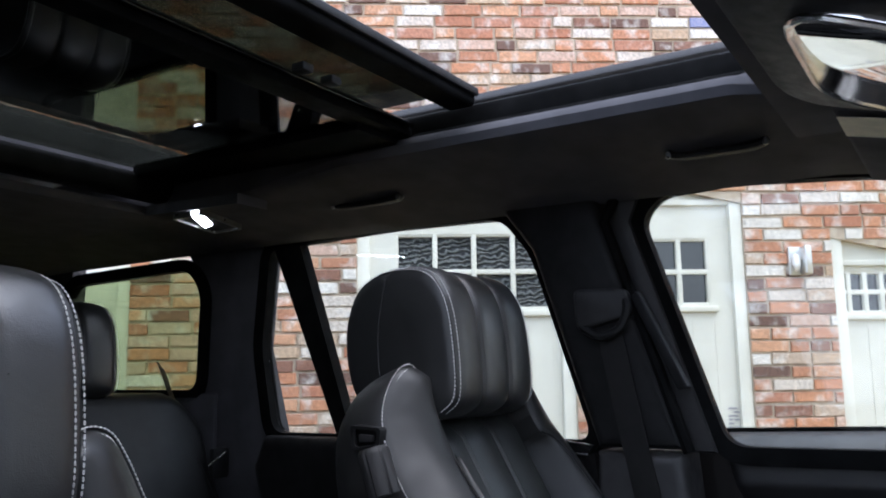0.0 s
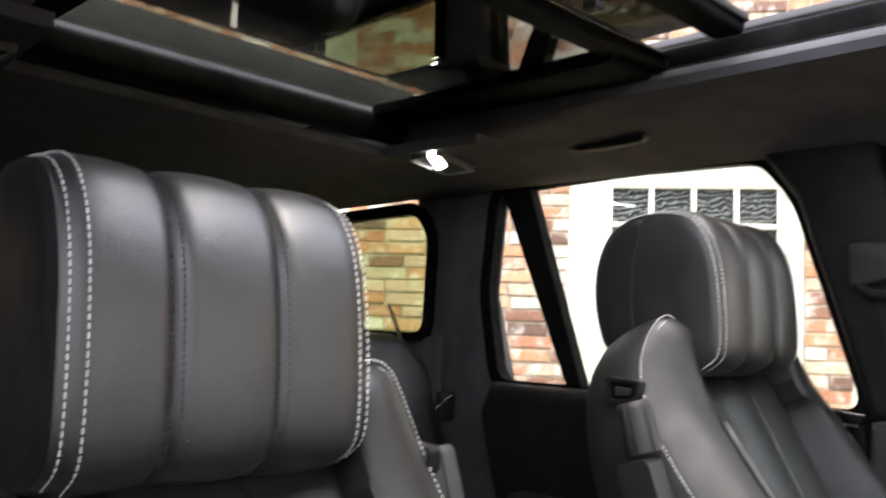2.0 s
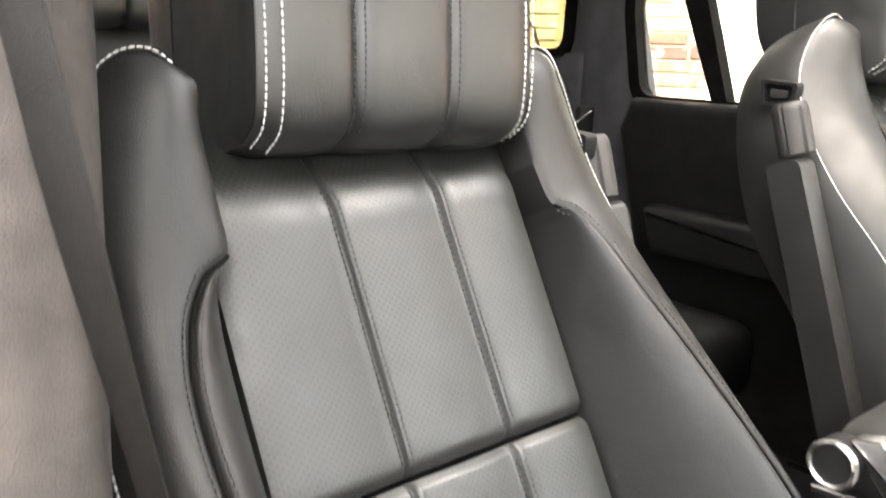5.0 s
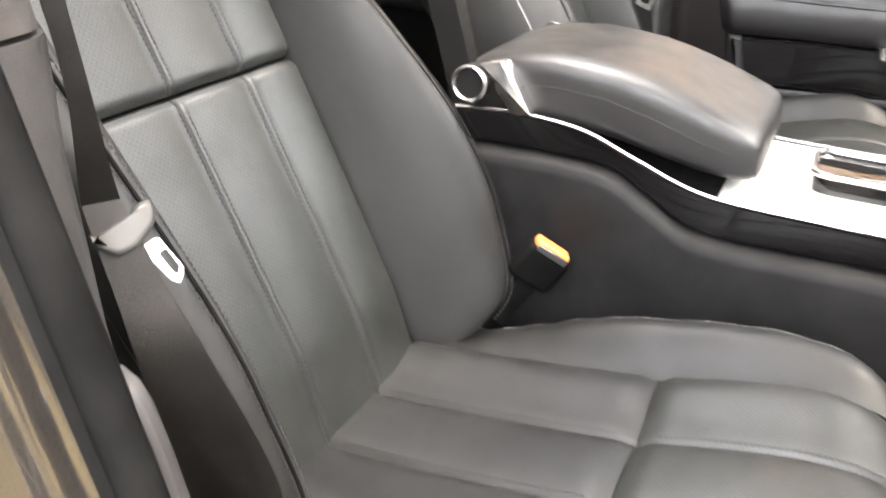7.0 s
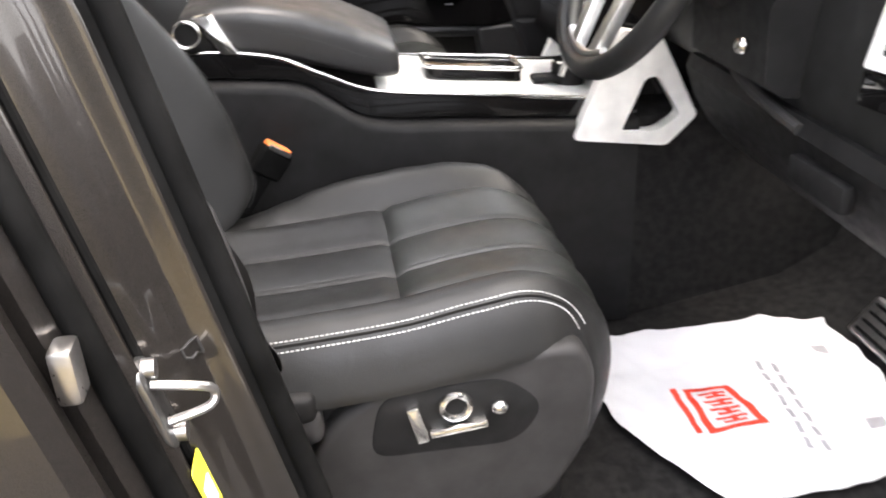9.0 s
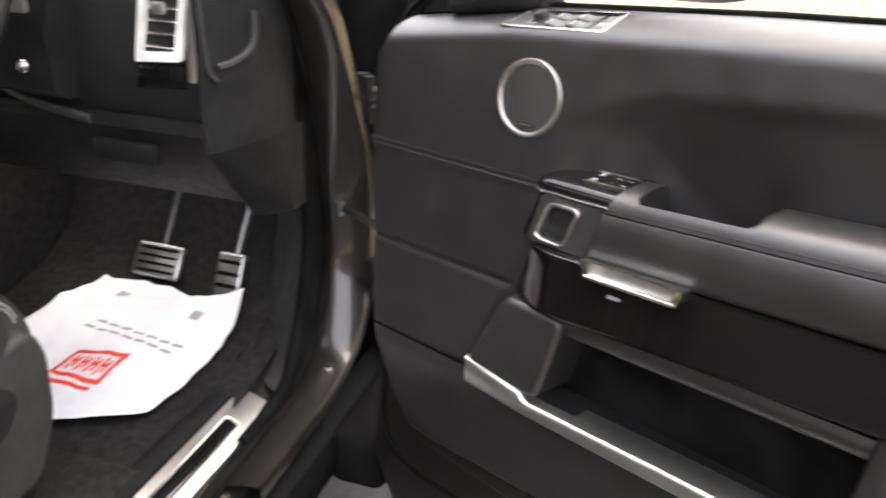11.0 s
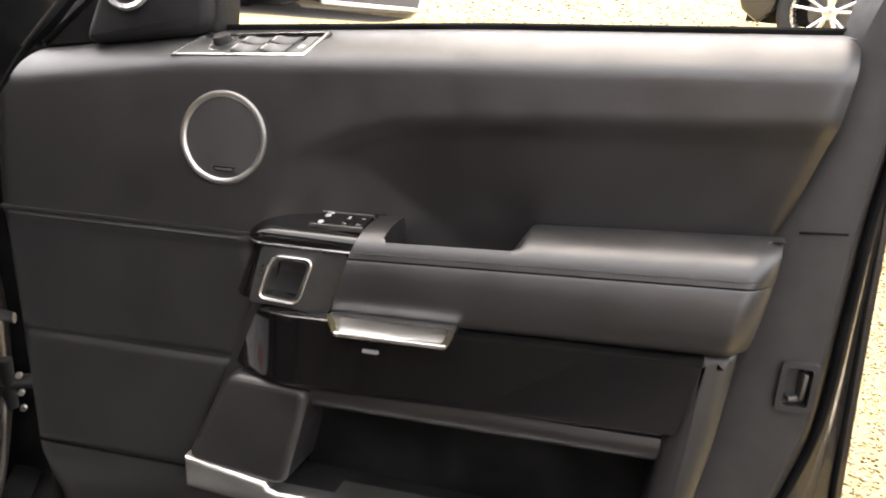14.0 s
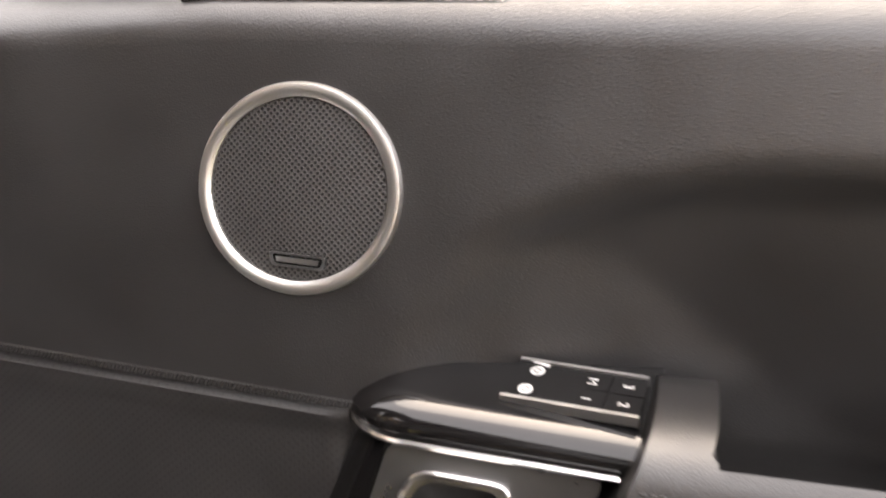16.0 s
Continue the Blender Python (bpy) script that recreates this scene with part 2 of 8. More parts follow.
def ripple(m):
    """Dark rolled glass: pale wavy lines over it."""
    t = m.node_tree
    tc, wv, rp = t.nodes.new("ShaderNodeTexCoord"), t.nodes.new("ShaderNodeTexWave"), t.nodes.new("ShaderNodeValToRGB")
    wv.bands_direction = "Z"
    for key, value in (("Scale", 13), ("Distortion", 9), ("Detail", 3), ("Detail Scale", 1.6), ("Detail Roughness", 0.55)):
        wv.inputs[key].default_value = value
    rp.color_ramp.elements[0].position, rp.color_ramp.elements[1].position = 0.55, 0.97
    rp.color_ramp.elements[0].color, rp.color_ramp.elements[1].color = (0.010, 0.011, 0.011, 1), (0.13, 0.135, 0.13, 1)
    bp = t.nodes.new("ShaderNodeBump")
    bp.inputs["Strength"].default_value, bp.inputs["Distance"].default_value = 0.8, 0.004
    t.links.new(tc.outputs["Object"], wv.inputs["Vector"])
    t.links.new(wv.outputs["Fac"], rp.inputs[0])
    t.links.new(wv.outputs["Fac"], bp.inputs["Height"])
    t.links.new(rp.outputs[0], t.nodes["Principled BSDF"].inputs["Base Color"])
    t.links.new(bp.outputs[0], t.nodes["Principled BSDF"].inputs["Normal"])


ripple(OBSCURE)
DARK_PANE = mat("dark_pane", (0.010, 0.011, 0.012), 0.05, nscale=20, bump=0.15, bscale=20, coat=1.0)
CAR_BLACK = mat("black_car_paint", (0.012, 0.012, 0.014), 0.12, coat=1.0, nscale=5)
TYRE = mat("tyre", (0.02, 0.02, 0.02), 0.85, bump=0.4, bscale=150)
WHEEL = mat("silver_wheel", (0.70, 0.70, 0.70), 0.25, 0.9, nscale=12)
LAMP_GLOW = emit("lit_lens", (1.0, 0.97, 0.92), 9.0)
LABEL = mat("paper_label", (0.62, 0.58, 0.42), 0.7, nscale=40)
YELLOW = mat("yellow_label", (0.75, 0.70, 0.05), 0.6, nscale=40)
CLEAR = glass("window_glass", (0.93, 0.95, 0.93))
TINTED = glass("privacy_glass", (0.62, 0.68, 0.52))
REAR_GLASS = glass("dark_rear_glass", (0.07, 0.08, 0.06))
ROOF_GLASS = glass("roof_glass", (0.55, 0.57, 0.50), 1.75)
SLIDING_GLASS = glass("dark_roof_glass", (0.19, 0.205, 0.17), 1.6)
MIRROR = mat("mirror_glass", (0.85, 0.85, 0.85), 0.02, 1.0, rvar=0.0)


# ---- building tools ----
def V3(*a):
    return Vector(a)


def part(name, bm, material, parent=None, label="", smooth=True):
    """A bmesh as one mesh object under a thing or a part."""
    me = bpy.data.meshes.new(name)
    bm.normal_update()
    bm.to_mesh(me)
    bm.free()
    if smooth:
        me.shade_smooth()
        me.set_sharp_from_angle(angle=radians(38))
    me.materials.append(material)
    ob = new(name, me)
    if parent is not None:
        ob.parent = parent
        w = Matrix(parent.matrix_basis)
        p = parent.parent
        if p is not None:
            w = p.matrix_basis @ parent.matrix_parent_inverse @ w
        ob.matrix_parent_inverse = w.inverted()
    if label:
        tagged(ob, label)
    return ob


def thing(name, at, label, category, group="", kind=""):
    ob = new(name)
    ob.empty_display_size = 0.05
    ob.matrix_basis = Matrix.Translation(at)
    return tagged(ob, label, category, group, kind)


def solid(name, bm, material, label="", category="", kind="", group=""):
    ob = part(name, bm, material)
    return tagged(ob, label, category, group, kind)


def join(*bms):
    out = bmesh.new()
    for b in bms:
        me = bpy.data.meshes.new("tmp")
        b.to_mesh(me)
        out.from_mesh(me)
        bpy.data.meshes.remove(me)
        b.free()
    return out


def box(c, s, bev=0.0, seg=2, m=None):
    """A bevelled block round c, of size s, turned by m."""
    bm = bmesh.new()
    bmesh.ops.create_cube(bm, size=1)
    bmesh.ops.scale(bm, vec=s, verts=bm.verts)
    if bev:
        bmesh.ops.bevel(bm, geom=bm.edges[:], offset=min(bev, 0.49 * min(s)), segments=seg, affect="EDGES", profile=0.5)
    bmesh.ops.transform(bm, matrix=Matrix.Translation(c) @ (m or Matrix()), verts=bm.verts)
    return bm


def ball(c, s, seg=16):
    bm = bmesh.new()
    bmesh.ops.create_uvsphere(bm, u_segments=seg, v_segments=seg // 2, radius=1)
    bmesh.ops.transform(bm, matrix=Matrix.Translation(c) @ Matrix.Diagonal((*s, 1)), verts=bm.verts)
    return bm


def skin(rings, closed=True, caps=True):
    """A skin over rings of points, each as long as the next."""
    bm = bmesh.new()
    rows = [[bm.verts.new(p) for p in r] for r in rings]
    n = len(rows[0])
    for a, b in zip(rows, rows[1:]):
        for i in range(n if closed else n - 1):
            j = (i + 1) % n
            bm.faces.new((a[i], a[j], b[j], b[i]))
    if caps and closed:
        bm.faces.new(rows[0][::-1])
        bm.faces.new(rows[-1])
    bmesh.ops.recalc_face_normals(bm, faces=bm.faces)
    return bm


def tube(path, r, n=8, flat=None, closed=False):
    """A round (or, with flat=(a, b), oval) rod along a path."""
    pts = [Vector(p) for p in path]
    rings = []
    ref = None
    for i, p in enumerate(pts):
        a, b = pts[i - 1] if (i or closed) else p, pts[(i + 1) % len(pts)] if (i < len(pts) - 1 or closed) else p
        d = (b - a).normalized()
        if ref is None:
            ref = d.cross(V3(0, 0, 1)) if abs(d.z) < 0.9 else d.cross(V3(0, 1, 0))
        s = (ref - d * ref.dot(d)).normalized()
        ref = s
        q = d.cross(s)
        ra, rb = flat or (r, r)
        rings.append([p + s * ra * math.cos(k * math.tau / n) + q * rb * math.sin(k * math.tau / n) for k in range(n)])
    if closed:
        rings.append(rings[0])
    return skin(rings, caps=not closed)


def prism(poly, put, d0, d1, bev=0.0, seg=2):
    """A plate with outline poly (a, b); put(a, b, d) lays it into the world between depths d0 and d1."""
    bm = bmesh.new()
    lo = [bm.verts.new(put(a, b, d0)) for a, b in poly]
    hi = [bm.verts.new(put(a, b, d1)) for a, b in poly]
    n = len(poly)
    bm.faces.new(lo[::-1])
    top = bm.faces.new(hi)
    for i in range(n):
        bm.faces.new((lo[i], lo[(i + 1) % n], hi[(i + 1) % n], hi[i]))
    bmesh.ops.recalc_face_normals(bm, faces=bm.faces)
    if bev:
        bmesh.ops.bevel(bm, geom=list(top.edges), offset=bev, segments=seg, affect="EDGES", profile=0.5)
    return bm


def frame_plate(outer, inner, put, d0, d1):
    """A plate with a hole; both outlines have as many points."""
    rings = [[put(a, b, d0) for a, b in inner], [put(a, b, d1) for a, b in inner], [put(a, b, d1) for a, b in outer], [put(a, b, d0) for a, b in outer]]
    bm = skin(rings + [rings[0]], caps=False)
    bmesh.ops.remove_doubles(bm, verts=bm.verts, dist=1e-5)
    bmesh.ops.recalc_face_normals(bm, faces=bm.faces)
    return bm


def rounded(poly, r, n=4):
    """The outline with its corners rounded."""
    out = []
    k = len(poly)
    for i in range(k):
        p, a, b = Vector(poly[i]), Vector(poly[i - 1]), Vector(poly[(i + 1) % k])
        da, db = (a - p), (b - p)
        q = min(r, 0.45 * da.length, 0.45 * db.length)
        s, e = p + da.normalized() * q, p + db.normalized() * q
        for j in range(n + 1):
            t = j / n
            out.append(tuple(s * (1 - t) ** 2 + p * 2 * t * (1 - t) + e * t * t))
    return out


def patch(fn, us, vs, back, uvscale=1.0):
    """A padded sheet fn(u, v) with a flat back, closed round its edge; its UVs are metres."""
    bm = bmesh.new()
    lay = bm.loops.layers.uv.new("UVMap")
    top = [[bm.verts.new(fn(u, v)) for v in vs] for u in us]
    off = Vector(back)
    bot = [[bm.verts.new(Vector(t.co) + off) for t in row] for row in top]
    nu, nv = len(us), len(vs)

    def quad(vv, uv):
        f = bm.faces.new(vv)
        for l, q in zip(f.loops, uv):
            l[lay].uv = q
    for i in range(nu - 1):
        for j in range(nv - 1):
            uv = [(us[i], vs[j]), (us[i + 1], vs[j]), (us[i + 1], vs[j + 1]), (us[i], vs[j + 1])]
            quad((top[i][j], top[i + 1][j], top[i + 1][j + 1], top[i][j + 1]), uv)
            quad((bot[i][j], bot[i][j + 1], bot[i + 1][j + 1], bot[i + 1][j]), uv)
    for i in range(nu - 1):
        for j in (0, nv - 1):
            quad((top[i][j], top[i + 1][j], bot[i + 1][j], bot[i][j]), [(us[i], vs[j])] * 4)
    for j in range(nv - 1):
        for i in (0, nu - 1):
            quad((top[i][j], top[i][j + 1], bot[i][j + 1], bot[i][j]), [(us[i], vs[j])] * 4)
    bmesh.ops.recalc_face_normals(bm, faces=bm.faces)
    return bm


def span(a, b, n):
    return [a + (b - a) * i / (n - 1) for i in range(n)]


def curve_through(pts, n):
    """n points of a smooth line through pts."""
    P = [Vector(p) for p in pts]
    out = []
    for k in range(n):
        t = k / (n - 1) * (len(P) - 1)
        i = min(int(t), len(P) - 2)
        f = t - i
        p0, p1, p2, p3 = P[max(i - 1, 0)], P[i], P[i + 1], P[min(i + 2, len(P) - 1)]
        out.append(0.5 * ((2 * p1) + (p2 - p0) * f + (2 * p0 - 5 * p1 + 4 * p2 - p3) * f * f + (3 * p1 - p0 - 3 * p2 + p3) * f ** 3))
    return out


def stitches(paths, pitch=0.0058, length=0.0042, w=0.0011, lift=0.0):
    """A row of thread stitches along each path."""
    verts, faces = [], []
    for path in paths:
        pts = [Vector(p) for p in path]
        carry = 0.0
        for a, b in zip(pts, pts[1:]):
            L = (b - a).length
            if L < 1e-6:
                continue
            d = (b - a) / L
            s = d.cross(V3(0.31, 0.42, 0.85)).normalized()
            q = d.cross(s)
            x = carry
            while x < L:
                c = a + d * x
                k = len(verts)
                for e, g in ((-0.5, 0.55), (-0.25, 1.0), (0.25, 1.0), (0.5, 0.55)):
                    for m in range(4):
                        an = m * math.pi / 2
                        verts.append(c + d * length * e + (s * math.cos(an) + q * math.sin(an)) * w * g)
                for ring in range(3):
                    for m in range(4):
                        faces.append((k + ring * 4 + m, k + ring * 4 + (m + 1) % 4, k + ring * 4 + 4 + (m + 1) % 4, k + ring * 4 + 4 + m))
                faces.append((k + 3, k + 2, k + 1, k))
                faces.append((k + 12, k + 13, k + 14, k + 15))
                x += pitch
            carry = x - L
    bm = bmesh.new()
    vs = [bm.verts.new(v) for v in verts]
    for f in faces:
        bm.faces.new([vs[i] for i in f])
    return bm


def groove(d, w):
    return math.exp(-(d / w) ** 2)


def smooth(a, b, x):
    t = max(0.0, min(1.0, (x - a) / (b - a)))
    return t * t * (3 - 2 * t)


def lerp_table(tab, x):
    if x <= tab[0][0]:
        return tab[0][1]
    for (a, p), (b, q) in zip(tab, tab[1:]):
        if x <= b:
            t = (x - a) / (b - a)
            return p + (q - p) * t * t * (3 - 2 * t)
    return tab[-1][1]


# the car stands nose down on the drive: roof, glass and the level wall behind turn against the seats' frame
TILT = Matrix(((0.9984, 0.03849, -0.04148, 0.07153), (-0.03431, 0.99467, 0.0972, -0.11311), (0.045, -0.09562, 0.9944, 0.0889), (0, 0, 0, 1)))


def tilt(*obs):
    for top in obs:
        for o in [top] + list(top.children_recursive):
            if o.type == "MESH":
                o.data.transform(TILT)

# ---- the ground and the garage wall ----
def ground_z(x, y):
    return 0.05 * max(0.0, y - 0.5)


def build_ground():
    bm = bmesh.new()
    ys = [-120, -30, -6, -2, 0, 0.5, 1, 2, 4, 8, 16, 40, 120]
    xs = [-120, -30, -6, 0, 2, 4, 6, 10, 30, 120]
    g = [[bm.verts.new((x, y, ground_z(x, min(y, 16)))) for y in ys] for x in xs]
    for i in range(len(xs) - 1):
        for j in range(len(ys) - 1):
            bm.faces.new((g[i][j], g[i + 1][j], g[i + 1][j + 1], g[i][j + 1]))
    solid("ground", bm, GRAVEL, "pale yellow gravel drive", "ground", kind="structure")
    # unseen dark strip, added to keep the bright gravel out of reflections
    bm = bmesh.new()
    ys = [-7, -3, 0, 0.5, 3.0]
    g = [[bm.verts.new((x, y, ground_z(x, y) + 0.008)) for y in ys] for x in (-1.5, 0, 1.2, 2.28)]
    for i in range(3):
        for j in range(4):
            bm.faces.new((g[i][j], g[i + 1][j], g[i + 1][j + 1], g[i][j + 1]))
    solid("pavement", bm, TARMAC, "unseen dark tarmac strip under the car, added to dim reflected gravel", "pavement", kind="structure")


build_ground()

WALL_AT, WALL_T, WALL_N = V3(-3.049, -1.282, 0), V3(-0.566, 0.824, 0), V3(0.824, 0.566, 0)


def on_wall(a, z, d=0.0):
    """A place on the garage wall: a metres along it, z up, d out of it."""
    return WALL_AT + WALL_T * a + WALL_N * d + V3(0, 0, z)


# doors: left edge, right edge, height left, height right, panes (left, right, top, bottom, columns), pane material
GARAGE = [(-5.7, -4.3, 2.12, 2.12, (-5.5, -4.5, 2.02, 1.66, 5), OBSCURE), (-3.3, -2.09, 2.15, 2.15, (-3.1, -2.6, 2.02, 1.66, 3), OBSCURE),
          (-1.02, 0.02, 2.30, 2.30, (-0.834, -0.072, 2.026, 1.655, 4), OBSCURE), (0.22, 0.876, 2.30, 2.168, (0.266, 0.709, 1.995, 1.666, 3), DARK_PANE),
          (1.315, 2.5, 1.99, 1.76, (1.325, 1.83, 1.825, 1.618, 6), DARK_PANE)]


def build_garage_door(a0, a1, h0, h1, panes, pane_mat):
    c = on_wall((a0 + a1) / 2, 0, -0.05)
    d = thing("garage_door", c, "white painted timber garage door with small panes above", "garage door", "garage doors in the brick wall")
    # the boarded leaf, with an opening for the panes
    pl, pr, pt, pb, n = panes
    top = max(h0, h1)

    def put(a, z, k):
        return on_wall(a, z, k)
    part("leaf", prism([(a0, -0.5), (a1, -0.5), (a1, pb), (a0, pb)], put, -0.09, -0.05), WHITE_PAINT, d)
    part("stile", prism([(a0, pb), (pl, pb), (pl, pt), (a0, pt)], put, -0.09, -0.05), WHITE_PAINT, d)
    part("stile", prism([(pr, pb), (a1, pb), (a1, pt), (pr, pt)], put, -0.09, -0.05), WHITE_PAINT, d)
    part("top_rail", prism([(a0, pt), (a1, pt), (a1, h1), (a0, h0)], put, -0.09, -0.05), WHITE_PAINT, d)
    part("weather_bar", prism([(pl - 0.03, pb - 0.035), (pr + 0.03, pb - 0.035), (pr + 0.03, pb - 0.005), (pl - 0.03, pb - 0.005)], put, -0.05, -0.028, 0.006), WHITE_PAINT, d)
    part("head_bar", prism([(a0, top - 0.14), (a1, top - 0.14), (a1, top - 0.11), (a0, top - 0.11)], put, -0.05, -0.03, 0.006), WHITE_PAINT, d)
    for k in (0, 1):
        a = a0 if k == 0 else a1 - 0.06
        part("jamb", prism([(a, -0.5), (a + 0.06, -0.5), (a + 0.06, (h0, h1)[k]), (a, (h0, h1)[k])], put, -0.05, -0.02, 0.004), WHITE_PAINT, d)
    w, hh, bar = (pr - pl) / n, (pt - pb) / 2, 0.012
    for i in range(n):
        for j in range(2):
            x0, z0 = pl + i * w, pb + j * hh
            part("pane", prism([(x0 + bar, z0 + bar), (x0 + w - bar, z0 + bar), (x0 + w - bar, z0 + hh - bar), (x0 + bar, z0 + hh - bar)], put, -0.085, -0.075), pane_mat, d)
    for i in range(n + 1):
        x0 = pl + i * w
        part("glazing_bar", prism([(x0 - bar, pb), (x0 + bar, pb), (x0 + bar, pt), (x0 - bar, pt)], put, -0.09, -0.052, 0.003), WHITE_PAINT, d)
    for j in range(3):
        z0 = pb + j * hh
        part("glazing_bar", prism([(pl, z0 - bar), (pr, z0 - bar), (pr, z0 + bar), (pl, z0 + bar)], put, -0.088, -0.054, 0.003), WHITE_PAINT, d)
    for i in range(1, int((a1 - a0) / 0.11)):
        x0 = a0 + 0.06 + i * 0.11
        if x0 < a1 - 0.07:
            part("board_bead", prism([(x0, 0.02), (x0 + 0.006, 0.02), (x0 + 0.006, pb - 0.06), (x0, pb - 0.06)], put, -0.052, -0.047), WHITE_PAINT, d)


for _g in GARAGE:
    build_garage_door(*_g)
for _a, _z in ((-0.77, 1.19), (0.80, 1.17)):
    _nt = thing("door_notice", on_wall(_a, _z, -0.05), "small grey printed notice on a white garage door", "notice")
    for _k in range(7):
        for _j in range(3):
            if (_k * 3 + _j) % 5 != 3:
                _w = 0.018 if (_k + _j) % 2 else 0.024
                part("print_bar", prism([(_a - 0.04 + _j * 0.027, _z - _k * 0.018), (_a - 0.04 + _j * 0.027 + _w, _z - _k * 0.018), (_a - 0.04 + _j * 0.027 + _w, _z - _k * 0.018 - 0.009), (_a - 0.04 + _j * 0.027, _z - _k * 0.018 - 0.009)], on_wall, -0.051, -0.0445), INK_GREY, _nt)


def build_wall_backing():
    """The mortar body of the wall, with openings for the doors."""
    edges = [-8.0]
    for a0, a1, *_ in GARAGE:
        edges += [a0, a1]
    edges.append(6.0)
    bms = []
    for i in range(0, len(edges), 2):
        bms.append(prism([(edges[i], -0.6), (edges[i + 1], -0.6), (edges[i + 1], 3.9), (edges[i], 3.9)], on_wall, -0.22, -0.012))
    for a0, a1, h0, h1, *_ in GARAGE:
        bms.append(prism([(a0, h0), (a1, h1), (a1, 3.9), (a0, 3.9)], on_wall, -0.22, -0.0125))
        bms.append(prism([(a0, -0.6), (a1, -0.6), (a1, max(h0, h1)), (a0, max(h0, h1))], on_wall, -0.24, -0.1))
    return solid("wall_garage", join(*bms), MORTAR, "reclaimed brick garage wall with pale mortar", "wall", kind="structure")


wall_garage = build_wall_backing()

# a small bulkhead lamp on the pier between two doors
_wl = thing("wall_light", on_wall(1.13, 1.8, 0), "small grey wall light on the brick pier", "wall light")
part("back_plate", prism(rounded([(1.085, 1.80), (1.175, 1.80), (1.175, 1.94), (1.085, 1.94)], 0.01), on_wall, 0, 0.015, 0.004), ALU, _wl)
part("hood", prism(rounded([(1.14, 1.80), (1.178, 1.80), (1.178, 1.94), (1.14, 1.94)], 0.01), on_wall, 0.015, 0.07, 0.008), ALU, _wl)
part("lens", ball(on_wall(1.115, 1.86, 0.03), (0.025, 0.02, 0.045)), SILVER, _wl)

# unseen wall, added behind the driver's side to block low sky light
solid("wall_garden", join(prism([(-1.5, -0.4), (7.5, -0.4), (7.5, 1.4), (-1.5, 1.4)], lambda a, z, d: V3(3.5 - 0.16 * a + d, -0.9 - 0.987 * a, z), 0.0, 0.25)), RENDER_WALL, "unseen plain dark rendered wall, added to block low sky", "wall", kind="structure")
tilt(wall_garage, _wl, *[o for o in bpy.data.objects if o.name.split(".")[0] in ("garage_door", "door_notice") and o.parent is None])

# ---- the car's shell ----
car_body = thing("car_body", (0, 0, 0.4), "black-lined cabin of a bronze-grey car, sunroof open", "car body", kind="structure")


def left(y, z, d):
    return V3(-(0.70 + d), y, z)


def right(y, z, d):
    return V3(0.70 + d, y, z)


def surround(hole, w, put, d0, d1, name, material):
    cx, cz = sum(p[0] for p in hole) / len(hole), sum(p[1] for p in hole) / len(hole)
    inner = rounded(hole, 0.035, 5)
    outer = []
    n = len(inner)
    for i, p in enumerate(inner):
        t = Vector(inner[(i + 1) % n]) - Vector(inner[i - 1])
        nrm = Vector((t.y, -t.x)).normalized()
        if nrm.dot(Vector(p) - Vector((cx, cz))) < 0:
            nrm = -nrm
        outer.append(tuple(Vector(p) + nrm * w))
    part(name, frame_plate(outer, inner, put, d0, d1), material, car_body)
    return inner


